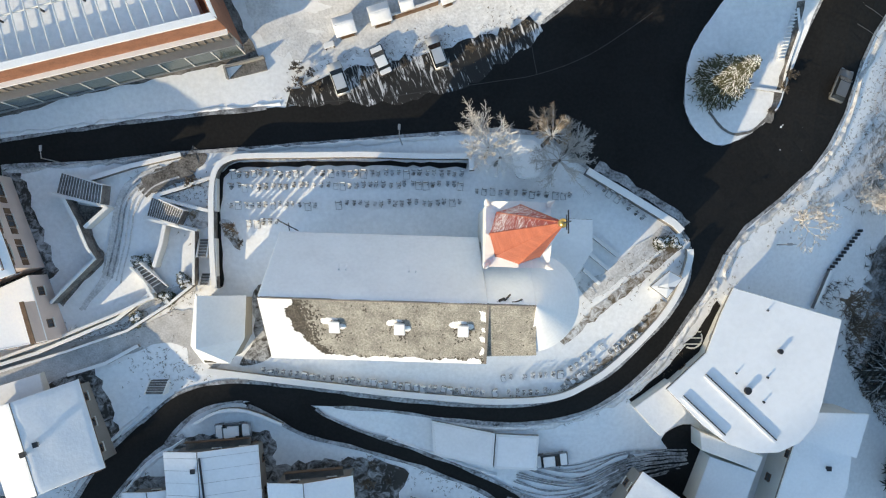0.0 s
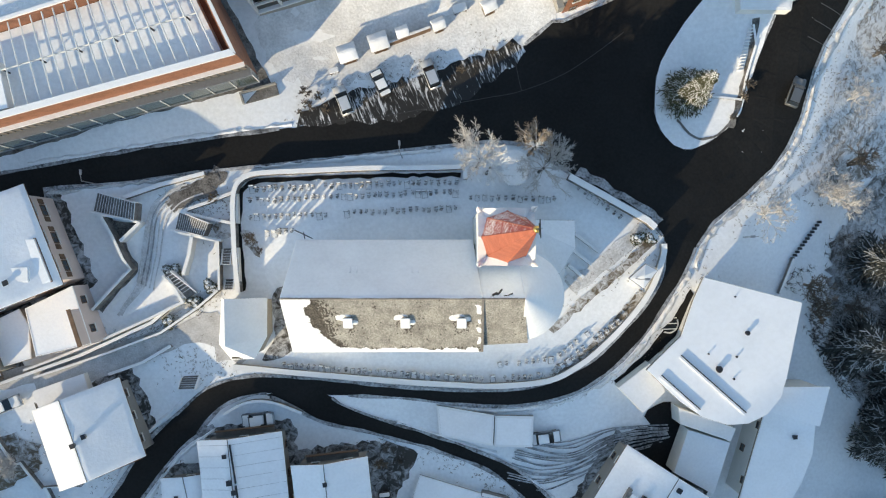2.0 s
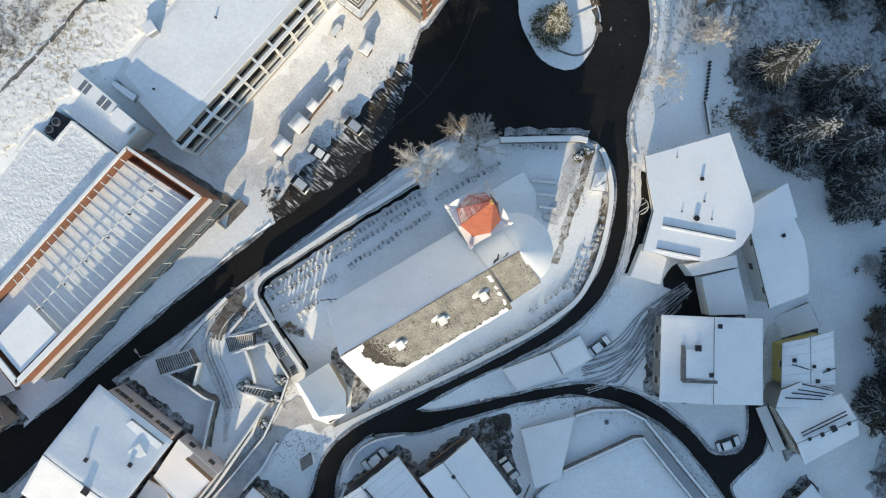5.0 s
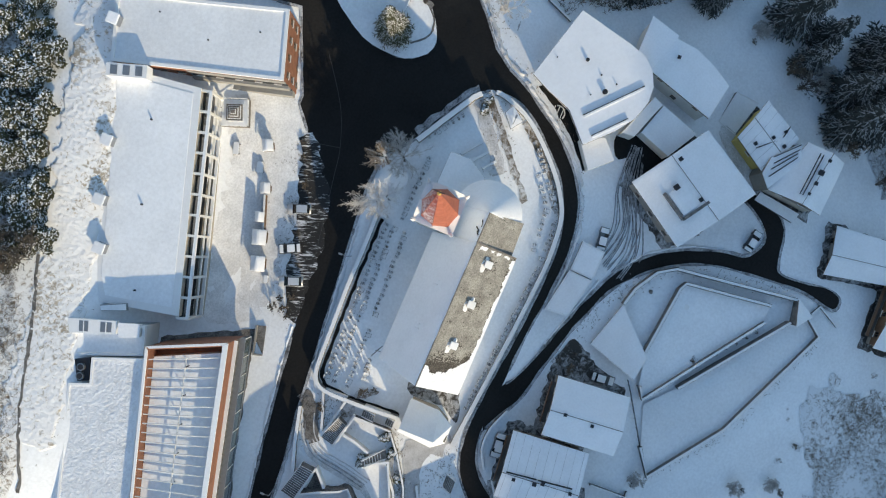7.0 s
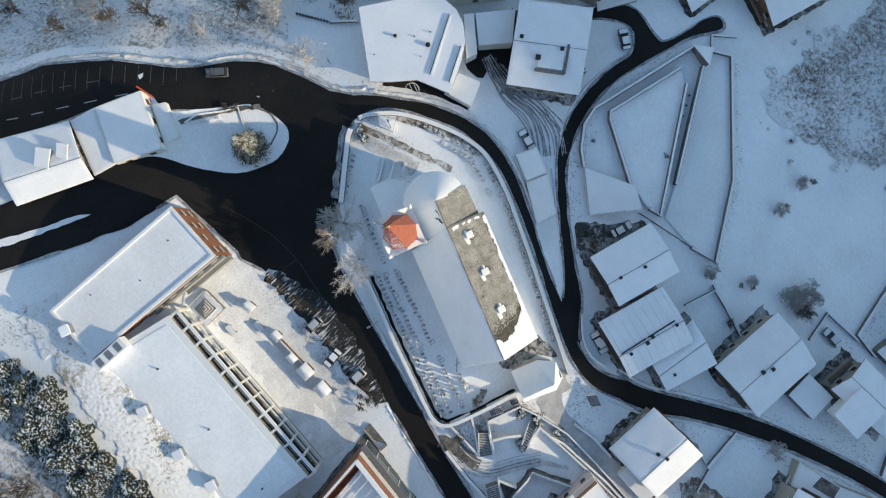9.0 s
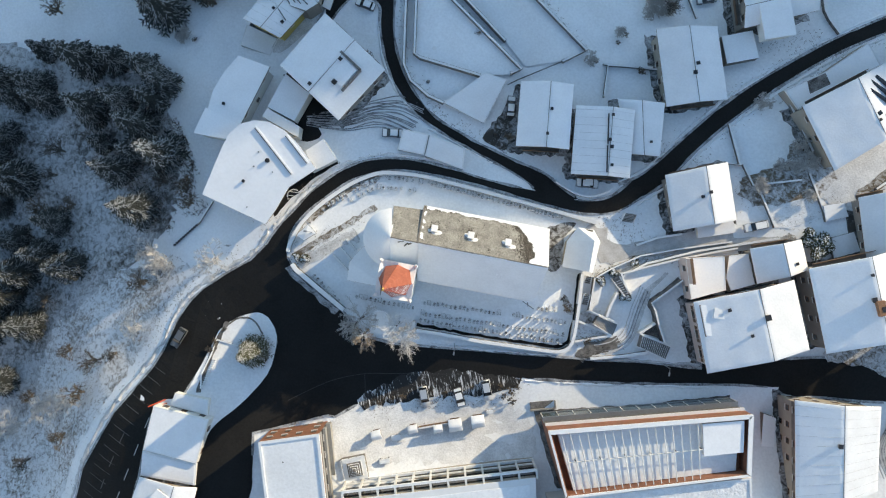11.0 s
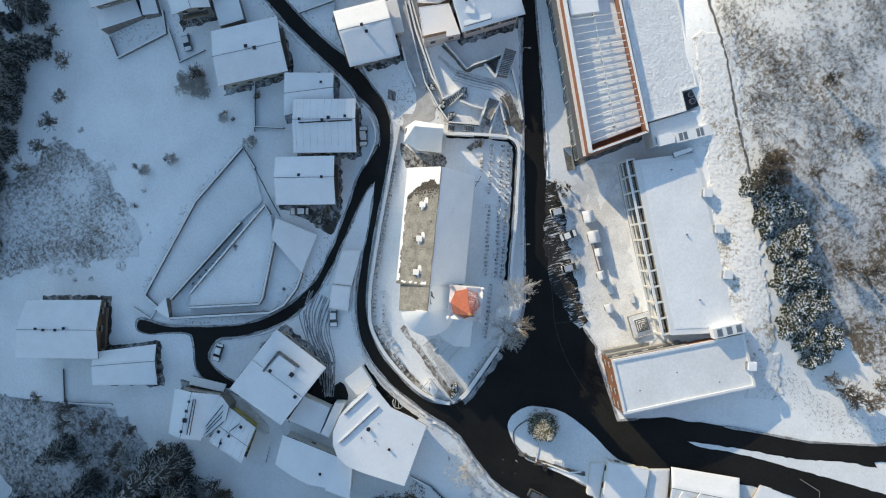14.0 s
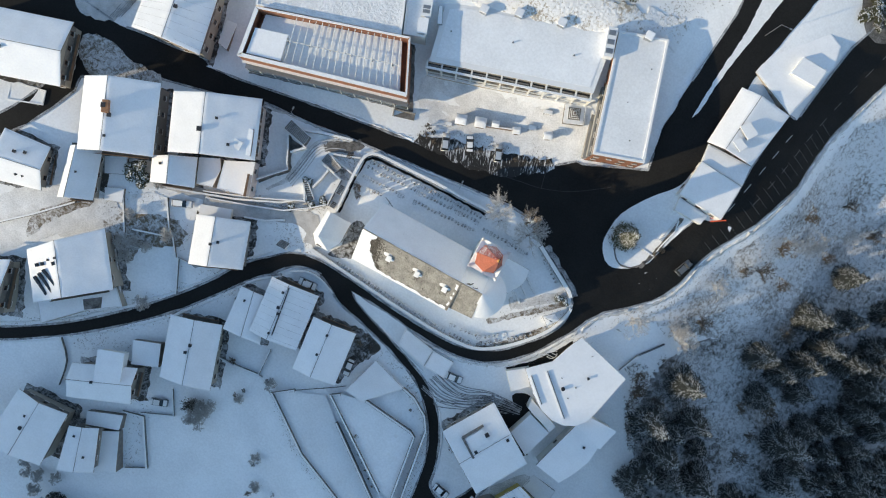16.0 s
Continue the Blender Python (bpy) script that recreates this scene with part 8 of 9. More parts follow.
def street_lamp(at, label, high=6.0, arm=0.9, turn=0.0):
    s = thing("street_lamp", label, "street lamp", (at[0], at[1], ground(*at)), turn, "street lamps", placed=False)
    bm = bmesh.new()
    tube(bm, (0, 0, -0.3), (0, 0, high), 0.09, 0.06, 10)
    part("pole", bm, METAL, s)
    bm = bmesh.new()
    tube(bm, (0, 0, high), (arm, 0, high + 0.15), 0.05, 0.04, 8)
    part("arm", bm, METAL, s)
    part("lamp_head", boxed((arm - 0.1, -0.16, high + 0.08), (arm + 0.6, 0.16, high + 0.24), None, 0.04), METAL, s)


street_lamp((-5.38, 14.04), "slim grey street lamp on the churchyard verge", turn=90)
street_lamp((-47.55, 11.47), "slim grey street lamp beside the upper road", turn=90)
street_lamp((40.87, 76.10), "tall grey street lamp between the roads", 8.0, 2.0)
street_lamp((44.04, 1.24), "slim grey street lamp beside the bend", 5.0, 0.6, 180)
street_lamp((26.68, -4.08), "slim grey street lamp beside the bend", 5.0, 0.6, 0)

# island planting and fence
fence = thing("fence", "white picket fence half buried in snow", "fence", (0, 0, 0))
f0, f1 = Vector((42.51, 24.68)), Vector((43.67, 30.07))
for k in range(14):
    q = f0.lerp(f1, k / 13)
    z = ground(q.x, q.y)
    part("post", boxed((q.x - 0.35, q.y - 0.07, z - 0.2), (q.x + 0.35, q.y + 0.07, z + 0.75), None, 0.04), WALL_SNOW, fence)
snow_wall("island_wall", [(43.92, 30.60), (44.49, 28.07), (43.39, 23.73), (42.88, 20.70), (37.97, 21.42)], 0.3, 0.5, "low dark wall on the traffic island", DARK_STONE, 0.05, steps=0)

# handrail down the shaded slope
rail = thing("garden_fence", "dark post fence beside the slope path", "fence", (0, 0, 0))
g0, g1 = Vector((57.22, 3.19)), Vector((52.41, -2.20))
for k in range(12):
    q = g0.lerp(g1, k / 11)
    z = ground(q.x, q.y)
    part("post", boxed((q.x - 0.2, q.y - 0.2, z - 0.2), (q.x + 0.2, q.y + 0.2, z + 0.7), None, 0.04), DARK, rail)
snow_wall("slope_wall", [(52.41, -2.20), (50.19, -7.37)], 0.35, 0.9, "dark wall running down the slope", DARK_STONE, 0.05, steps=0)


# ---- snowbanks along the cleared roads ----
def snow_bank(pts, width, high, label, seed, mat=SNOW):
    line = rounded(pts, 8)
    bm = bmesh.new()
    prev = None
    for i in range(len(line) - 1):
        a, b = Vector(line[i]), Vector(line[i + 1])
        k = max(1, int((b - a).length / 0.7))
        d = (b - a).normalized()
        s = Vector((-d.y, d.x))
        for j in range(k):
            q = a.lerp(b, j / k)
            n1, n2 = noise.noise((q.x * 0.6, q.y * 0.6, seed)), noise.noise((q.x * 1.3, q.y * 1.3, seed + 4))
            w, h = width * (0.6 + 0.7 * n1), high * max(0.2, 0.7 + 0.5 * n2)
            row = []
            for u, z in ((-1, -0.1), (-0.55, 0.7), (0.05, 1.0), (0.55, 0.6), (1, -0.1)):
                p = q + s * (u * w / 2 + 0.25 * width * n2)
                row.append(bm.verts.new((p.x, p.y, ground(p.x, p.y) + z * h + 0.05 * noise.noise((p.x * 3, p.y * 3, seed)))))
            if prev:
                for c in range(4):
                    bm.faces.new((prev[c], prev[c + 1], row[c + 1], row[c]))
            prev = row
    ob = mesh_object("snow_bank", bm, mat)
    return tagged(ob, label, "snowbank", kind="stuff")


snow_bank([(35.6, -3.6), (33.0, -7.6), (29.6, -12.9), (24.8, -17.9), (19.2, -21.3), (12.9, -22.8), (6.9, -23.0), (0.49, -22.4)], 1.3, 0.45, "ploughed snowbank beside the lane", 1.0, PACKED)
snow_bank([(36.3, -3.2), (37.6, 0.0), (40.0, 3.1), (44.9, 6.8), (49.2, 10.6), (51.6, 13.8), (53.6, 18.5), (54.9, 24.4), (61.88, 37.46), (66.63, 50.65), (69.44, 65.53), (74.53, 81.98)], 1.6, 0.5, "ploughed snowbank beside the station road", 2.0, TRODDEN)
snow_bank([(-57.97, 14.89), (-47.55, 15.98), (-39.04, 17.17), (-31.61, 18.09), (-26.20, 18.81), (-20.44, 19.39)], 1.2, 0.35, "ploughed snowbank beside the upper road", 3.0)
snow_bank([(-55.81, 10.61), (-48.14, 11.22), (-41.80, 11.75), (-32.67, 12.75)], 1.0, 0.35, "ploughed snowbank beside the upper road", 4.0, TRODDEN)
snow_bank([(-26.19, 13.33), (-17.55, 13.84), (-6.02, 14.56), (0.47, 15.06)], 1.2, 0.4, "ploughed snowbank under the churchyard wall", 5.0)
snow_bank([(-34.24, -24.18), (-39.60, -28.17), (-45.91, -36.04), (-54.09, -45.28), (-64.54, -54.43), (-75.64, -62.74), (-90.38, -71.54)], 1.0, 0.35, "ploughed snowbank beside the lane", 6.0)
snow_bank([(-92.74, -66.95), (-77.83, -58.49), (-66.91, -49.81), (-57.68, -41.28), (-49.94, -32.71), (-44.55, -25.15), (-38.16, -19.56)], 1.0, 0.35, "ploughed snowbank beside the lane", 7.0)
snow_bank([(-7.65, -24.30), (-2.71, -26.06), (2.17, -27.91), (7.25, -29.75)], 0.9, 0.4, "ploughed snowbank beside the side lane", 8.0)
snow_bank([(11.83, -33.75), (15.23, -36.93), (18.97, -43.27), (21.28, -50.33)], 0.9, 0.4, "ploughed snowbank beside the side lane", 9.0)


# ---- trees and shrubs ----
def spruce_parts(seed, high=14.0, reach=3.6, load=1.0, dense=1.0):
    """Meshes of a spruce at the origin: trunk, needles, and the snow lying on its boughs."""
    r = random.Random(seed)
    trunk = bmesh.new()
    tube(trunk, (0, 0, -0.6), (0, 0, high * 0.96), 0.24, 0.03, 8)
    green, white = bmesh.new(), bmesh.new()

    def blade(bm, p, way, side, long, wide, droop, up=0.0):
        pts = []
        for k in range(4):
            t = k / 3
            c = p + way * (long * t) + Vector((0, 0, -droop * t * t * long + up))
            w = wide * (0.5, 1.0, 0.75, 0.05)[k]
            pts.append((bm.verts.new(c + side * w - Vector((0, 0, 0.12 * w))), bm.verts.new(c + Vector((0, 0, 0.05))), bm.verts.new(c - side * w - Vector((0, 0, 0.12 * w)))))
        for a, b in zip(pts, pts[1:]):
            bm.faces.new((a[0], a[1], b[1], b[0]))
            bm.faces.new((a[1], a[2], b[2], b[1]))

    levels = int(17 * dense)
    for k in range(levels):
        f = k / levels
        z = high * (0.08 + 0.9 * f)
        rad = reach * (1 - f) ** 0.85 * r.uniform(0.8, 1.15) + 0.25
        n = int(max(5, int(13 - 7 * f)) * dense)
        for i in range(n):
            a = 2 * math.pi * (i + r.random() * 0.8) / n + k * 1.3
            way = Vector((math.cos(a), math.sin(a), 0.0))
            side = Vector((-way.y, way.x, 0))
            long = rad * r.uniform(0.65, 1.15)
            p = Vector((0, 0, z + r.uniform(-0.2, 0.2)))
            blade(green, p, way, side, long, 0.28 / dense, 0.28)
            snowy = r.random() < 0.75
            if snowy:
                blade(white, p + way * long * 0.3, way, side, long * 0.68, 0.07 * load, 0.28, 0.1)
            for s in range(4):
                t = 0.25 + 0.19 * s
                q = p + way * (long * t) + Vector((0, 0, -0.28 * t * t * long))
                for sg in (-1, 1):
                    w2 = (way * 0.75 + side * sg * 0.8).normalized()
                    l2 = long * (0.42 - 0.06 * s) * r.uniform(0.7, 1.1)
                    blade(green, q, w2, Vector((-w2.y, w2.x, 0)), l2, 0.17 / dense, 0.35)
                    if snowy and r.random() < 0.55:
                        blade(white, q, w2, Vector((-w2.y, w2.x, 0)), l2 * 0.95, 0.055 * load, 0.35, 0.08)
    return trunk, green, white


def make_spruce(seed, high, reach, label, load=1.0, white=FROST, green=NEEDLES, dense=1.0):
    t = thing("spruce", label, "tree", placed=False, group="spruces of the wood")
    a, b, c = spruce_parts(seed, high, reach, load, dense)
    part("trunk", a, BARK, t)
    part("crown", b, green, t, "dark drooping spruce boughs")
    tagged(part("bough_snow", c, white, t), "frosty snow along the boughs", kind="stuff")
    return t


def branch_mesh(seed, high, spread, depth=5, thick=0.22):
    r = random.Random(seed)
    bm = bmesh.new()

    def grow(p, way, long, rad, d):
        q = p + way * long
        tube(bm, p, q, max(rad, 0.03), max(rad * 0.65, 0.024), 5 if d > 2 else 3)
        if d == 0:
            return
        for _ in range(3 if d > 1 else 4):
            w = (way + Vector((r.uniform(-1, 1), r.uniform(-1, 1), r.uniform(-0.35, 0.6))) * spread).normalized()
            grow(p.lerp(q, r.uniform(0.55, 1.0)), w, long * r.uniform(0.6, 0.85), rad * 0.6, d - 1)

    for _ in range(2):
        grow(Vector((0, 0, -0.4)), Vector((r.uniform(-0.2, 0.2), r.uniform(-0.2, 0.2), 1)).normalized(), high * 0.3, thick, depth)
    return bm


def make_bare(seed, high, spread, mat, label, name="bare_tree", depth=5, thick=0.22, group="bare trees"):
    t = thing(name, label, "tree" if name == "bare_tree" else "shrub", placed=False, group=group)
    bm = branch_mesh(seed, high, spread, depth, thick)
    part("crown", bm, mat, t)
    return t


def make_bush(seed, size, label, snow=0.5):
    """A snowy evergreen bush: many small leaf sprays about a few stems."""
    r = random.Random(seed)
    t = thing("bush", label, "bush", placed=False, group="snowy bushes")
    stems, leaf, white = bmesh.new(), bmesh.new(), bmesh.new()
    for _ in range(7):
        a = r.uniform(0, 6.28)
        tube(stems, (0, 0, -0.3), (math.cos(a) * size * 0.5, math.sin(a) * size * 0.5, size * r.uniform(0.6, 1.0)), 0.06, 0.02, 4)
    lobes = []
    for _ in range(8):
        a, d = r.uniform(0, 6.28), size * r.uniform(0.15, 0.85)
        lobes.append((math.cos(a) * d, math.sin(a) * d, size * r.uniform(0.1, 0.7), size * r.uniform(0.28, 0.5), r.uniform(1.0, 1.7)))
    for bm, n, lift in ((leaf, 1300, 0.0), (white, int(1300 * snow), 0.05)):
        for _ in range(n):
            cx, cy, cz, rad, tall = r.choice(lobes)
            a, u = r.uniform(0, 6.28), r.random() ** 0.5
            x, y = cx + math.cos(a) * rad * u, cy + math.sin(a) * rad * u
            z = cz + rad * tall * (1 - u) * (r.uniform(0.9, 1.1) if lift else r.uniform(0.2, 1.05)) + lift
            b, l = r.uniform(0, 6.28), r.uniform(0.14, 0.36) * (0.62 if lift else 1.0)
            e = Vector((math.cos(b), math.sin(b), r.uniform(-0.5, 0.4))) * l
            s = Vector((-math.sin(b), math.cos(b), r.uniform(-0.3, 0.3))) * l * 0.45
            c = Vector((x, y, z))
            bm.faces.new([bm.verts.new(p) for p in (c - s, c + e, c + s, c - e)])
    tagged(part("stem_clump", stems, BARK, t), kind="stuff")
    tagged(part("foliage", leaf, OLIVE, t), kind="stuff")
    tagged(part("snow_cover", white, WALL_SNOW, t), kind="stuff")
    return t


def scatter(makers, spots, seed, lo=0.8, hi=1.2):
    """Puts the given master things, and copies of them, at the spots."""
    r = random.Random(seed)
    used = set()
    for i, (x, y) in enumerate(spots):
        ob = makers[i % len(makers)]
        s = r.uniform(lo, hi)
        m = pose(x, y, ground(x, y), 0, 0, r.uniform(0, 360))
        c = ob if ob.name not in used else copy_thing(ob, m)
        used.add(ob.name)
        c.matrix_basis = m @ Matrix.Diagonal((s, s, s, 1))


SPRUCES = [make_spruce(1, 22, 5.0, "tall dark spruce with snow on its boughs", 1.5), make_spruce(2, 18, 4.4, "dark spruce with snow on its boughs", 1.5), make_spruce(3, 13, 3.5, "small dark spruce with snow on its boughs", 1.5)]
wood = [(94.7, 40.6), (90.0, 26.5), (96.7, 26.9), (101.0, 30.8), (97.0, 20.8), (81.5, 12.0), (89.1, 10.2), (93.9, 14.9), (96.6, 8.2), (87.2, 2.4), (104.6, 20.7), (111.1, 22.0), (112.0, 26.1), (66.0, -3.2),
    (62.7, -15.6), (70.2, -15.7), (73.1, -10.9), (69.6, -21.2), (78.3, -16.5), (74.3, -26.1), (81.5, -23.8), (67.6, -27.4), (97.8, -5.4), (102.9, 0.4), (108.8, 4.8), (114.0, 10.7), (121.0, 8.6)]
wood += [(104.1, -9.6), (110.9, -3.2), (117.5, 1.6), (125.4, -0.2), (103.1, -15.3), (112.9, -11.1), (121.0, -7.5), (62.0, -77.5), (60.9, -70.8), (53.5, -67.5), (51.6, -63.6), (68.0, -72.4), (64.5, -65.3), (57.8, -61.6),
    (73.5, -71.8), (68.7, -65.6), (61.2, -53.2), (62.3, -49.5), (67.6, -55.1), (68.6, -47.4), (69.3, -50.9), (70.4, -34.3), (78.3, -35.1), (66.0, -31.3), (84.6, -34.0), (80.3, -22.0)]
wood += [(-52.51, -114.09), (-55.41, -107.76), (-44.16, -112.11), (-46.40, -105.74), (-37.05, -112.75), (-49.60, -120.19), (-39.69, -119.52), (-29.85, -120.93), (-59.41, -111.13), (-62.28, -104.43),
    (-30.74, -113.87), (-22.15, -114.97), (-16.86, -123.99), (-13.07, -116.69), (-7.73, -125.71), (-2.72, -119.11), (3.21, -116.78), (-2.11, -132.92), (2.11, -126.15), (-25.63, -126.59), (-12.79, -134.49)]
rw = random.Random(12)
for cx, cy, sx, sy, n in ((124, -8, 10, 9, 16), (98, -26, 9, 6, 9), (116, 14, 8, 7, 8), (68, -96, 11, 16, 20), (84, -70, 10, 9, 10), (122, 32, 8, 8, 8)):
    wood += [(rw.gauss(cx, sx * 0.6), rw.gauss(cy, sy * 0.6)) for _ in range(n)]
kept = []
for p in wood:
    if all((p[0] - q[0]) ** 2 + (p[1] - q[1]) ** 2 > 17 for q in kept):
        kept.append(p)
scatter(SPRUCES, [p for p in kept if p[1] <= 0 or p[0] < 78], 11, 0.75, 1.1)
scatter([make_spruce(4, 16.5, 4.8, "dark spruce at the upper edge of the wood", 1.2)], [p for p in kept if p[1] > 0 and p[0] >= 78], 13, 0.75, 1.05)
iq = (34.80, 21.73)
isl = make_spruce(7, 13.0, 3.3, "single spruce with snow-laden boughs on the traffic island", 0.65, WALL_SNOW, OLIVE, 1.9)
isl.matrix_basis = pose(iq[0], iq[1], ground(*iq))
tagged(isl, group="island planting")


def make_frosted(seed, reach, count, mat, tips, label, lean=(0, 0), thick=0.13, fine=2, head=7.5):
    """A pollarded tree: a short trunk and crooked spreading limbs that fork into twigs."""
    r = random.Random(seed)
    t = thing("bare_tree", label, "tree", placed=False, group="frosted trees by the churchyard wall")
    trunk, limbs, twigs = bmesh.new(), bmesh.new(), bmesh.new()
    tube(trunk, (0, 0, -0.4), (0.05, 0, head), 0.28, 0.18, 8)

    def shoot(p, way, long, rad, d):
        steps = 5
        for k in range(steps):
            way = (way + Vector((r.uniform(-1, 1), r.uniform(-1, 1), r.uniform(-0.4, 0.4))) * 0.3).normalized()
            q = p + way * (long / steps)
            tube(limbs if d else twigs, p, q, max(0.022, rad * (1 - 0.65 * k / steps)), max(0.016, rad * (1 - 0.65 * (k + 1) / steps)), 6 if d > 1 else 4 if d else 3)
            if d and k > 0:
                for _ in range(1 if d > 1 else fine):
                    side = (way + Vector((r.uniform(-1, 1), r.uniform(-1, 1), r.uniform(-0.2, 0.5))) * 0.8).normalized()
                    shoot(q, side, long * r.uniform(0.35, 0.6), rad * (0.62 if d > 1 else 0.4), d - 1)
            p = q

    for k in range(count):
        a = 2 * math.pi * (k + r.random()) / count
        flat = Vector((math.cos(a) + lean[0], math.sin(a) + lean[1], 0))
        shoot(Vector((0.05, 0, head - 0.2)), (flat + Vector((0, 0, r.uniform(0.25, 0.9)))).normalized(), reach * r.uniform(0.7, 1.05) * min(1.0, 0.45 + 0.5 * flat.length), thick, 2)
    part("trunk", trunk, BARK, t)
    part("limb_fan", limbs, mat, t, "pale frosted limbs")
    tagged(part("crown", twigs, tips, t, "fine frosted twigs"), kind="stuff")
    return t


for spot, tree in (
    ((5.1, 12.5), make_frosted(21, 3.7, 18, PALE_BARK, GREY_BARK, "bare pollarded tree with thick frosted white limbs", (-0.25, 0.7), 0.1, 4)),
    ((6.5, 11.4), make_frosted(23, 2.4, 14, PALE_BARK, PALE_BARK, "small bare pollarded tree with frosted white limbs", (0.2, 0.0), 0.1, 3, 7.0)),
    ((12.5, 13.9), make_frosted(24, 2.6, 16, PALE_BARK, TIPS, "bare tree with white limbs and a brown-tipped fan of twigs", (0.0, 0.8), 0.07, 5)),
    ((13.9, 11.4), make_frosted(25, 3.4, 18, GREY_BARK, TWIG, "bare spreading tree with fine grey frosty twigs", (0.2, 0.1), 0.07, 4, 4.5)),
    ((15.0, 12.8), make_frosted(26, 2.5, 12, GREY_BARK, TWIG, "bare spreading tree with fine grey frosty twigs", (0.5, 0.4), 0.07, 4, 5.0)),
):
    tree.matrix_basis = pose(*spot, ground(*spot))
PALE = [make_bare(25, 7.5, 1.0, PALE_TWIG, "small bare tree with pale frosted twigs", depth=5, thick=0.16, group="frosted trees on the bank")]
scatter(PALE, [(61.06, 21.27), (60.09, 6.48), (80.05, 41.91), (46.3, 4.6), (72.58, 38.92), (88.98, 49.2), (58.9, 8.2), (81.5, 44.3), (62.0, 5.2)], 14, 0.85, 1.2)
BROWN = [make_bare(31, 8.0, 0.7, BARK, "bare brown tree on the bank", group="bare trees on the bank"), make_bare(32, 6.5, 0.8, SHRUB, "bare brown tree on the bank", group="bare trees on the bank")]
scatter(BROWN, [(64.75, 32.41), (72.22, 34.51), (65.71, 27.85), (77.96, 29.46), (95.64, 52.63), (87.06, 41.9), (69.4, 30.1), (74.4, 46.8), (84.0, 55.7), (54.76, -6.18), (62.6, 11.8), (71.2, 37.3), (-40.3, -63.4),
    (-26.3, 62.0), (-23.1, 70.1), (-4.9, 78.2), (-4.0, 81.8), (-31.1, 77.8), (-41.1, 70.9), (21.7, 83.2), (20.7, 80.7), (22.8, 86.3), (18.2, 78.2), (18.8, 87.9), (-23.3, 60.4), (-25.1, 62.8), (-20.5, 62.4), (-21.7, 64.8), (-20.3, 59.5)], 6, 0.75, 1.1)
scatter(BROWN, [(44.95, -91.88), (45.06, -83.78), (52.7, -86.2), (48.65, -77.93), (44.21, -74.5), (54.71, -78.12), (59.03, -83.98), (48.12, -66.56), (56.35, -53.86), (57.98, -50.75), (97.13, -51.72), (94.94, -44.89), (62.2, -9.8), (56.6, -10.6), (51.0, -79.3), (55.4, -74.2), (41.1, -91.0), (39.6, -99.9),
    (-28.28, -100.73), (-34.67, -99.07), (-22.00, -102.97), (-43.06, -98.93), (-49.88, -101.49), (-16.17, -108.09), (88.7, -13.5), (92.0, 0.5), (86.6, 19.4), (84.0, -2.0), (90.0, -8.0)], 7, 0.75, 1.1)
SHRUBS = [make_bare(41, 2.6, 0.9, SHRUB, "leafless shrub poking out of the snow", "shrub", 4, 0.06, "leafless shrubs"), make_bare(42, 2.2, 1.0, BARK, "leafless shrub poking out of the snow", "shrub", 4, 0.05, "leafless shrubs")]
scatter(SHRUBS, [(-31.89, -56.21), (-26.13, -49.52), (-8.77, -76.91), (-19.00, 23.87), (-18.28, 21.70), (-16.98, 22.86), (-15.97, 21.20), (-19.72, 20.98), (-10.35, 22.28), (-4.94, 24.59), (3.36, 26.26), (5.52, 27.34), (8.05, 28.42), (10.57, 29.15), (-0.38, -51.48),
    (-9.36, -28.13), (-10.12, -30.41), (-7.47, -30.03), (-26.89, 3.17), (-25.81, 1.73), (-31.95, 9.29), (43.64, 22.73), (43.11, 21.30), (42.05, 18.37), (61.39, -42.19), (56.79, -8.66), (-35.90, -48.68), (-30.62, -54.17), (22.01, -43.66), (-20.12, -70.61), (-18.13, -78.13), (-0.54, -51.91)], 8, 0.7, 1.25)
DENSE = [make_bare(45, 4.6, 1.15, TWIG, "dense leafless bush in the snowy field", "shrub", 6, 0.07, "field bushes"), make_bare(46, 4.2, 1.2, TWIG, "dense leafless bush in the snowy field", "shrub", 6, 0.07, "field bushes")]
scatter(DENSE, [(-20.51, -68.83), (-17.65, -75.93), (-38.75, -65.26), (-38.65, -63.01), (-39.73, -67.03), (-36.88, -64.62), (-37.36, -67.06), (-36.92, -61.49), (-71.47, -99.76), (-67.80, -99.15), (-64.33, -98.16), (-68.27, -102.63), (-72.89, -97.00), (-31.03, -56.43), (-25.22, -49.72), (-40.29, -63.43), (-71.48, -34.00), (-68.61, -32.90), (-65.93, -32.14), (-62.79, -27.89), (-69.38, -36.97), (-72.16, -27.17), (-61.29, -44.96), (64.15, -43.25), (64.06, -42.52), (59.02, -57.91), (59.47, -54.12), (61.77, -57.56), (-68.75, -17.05)], 18, 0.75, 1.1)
BUSHES = [make_bush(51, 2.2, "dense evergreen bush loaded with snow", 0.36), make_bush(52, 1.7, "round evergreen bush loaded with snow", 0.32), make_bush(53, 2.6, "tall evergreen bush loaded with snow", 0.28)]
rb2 = random.Random(21)
hedge = []
for k in range(64):
    h0, h1 = Vector((-23.76, 60.57)), Vector((14.66, 75.00))
    q = h0.lerp(h1, (k + 0.5) / 64)
    hedge.append((q.x + rb2.uniform(-1.5, 1.5), q.y + rb2.uniform(-3.4, 4.2)))
hedge += [(58.81, 94.56), (62.99, 93.70), (66.93, 92.32), (63.71, 90.68), (56.72, 95.73), (63.78, 97.10), (67.43, 95.23), (60.92, 91.90), (-75.31, -16.61), (-72.94, -17.67), (-75.89, -18.43)]
scatter(BUSHES, hedge, 9, 0.7, 1.45)
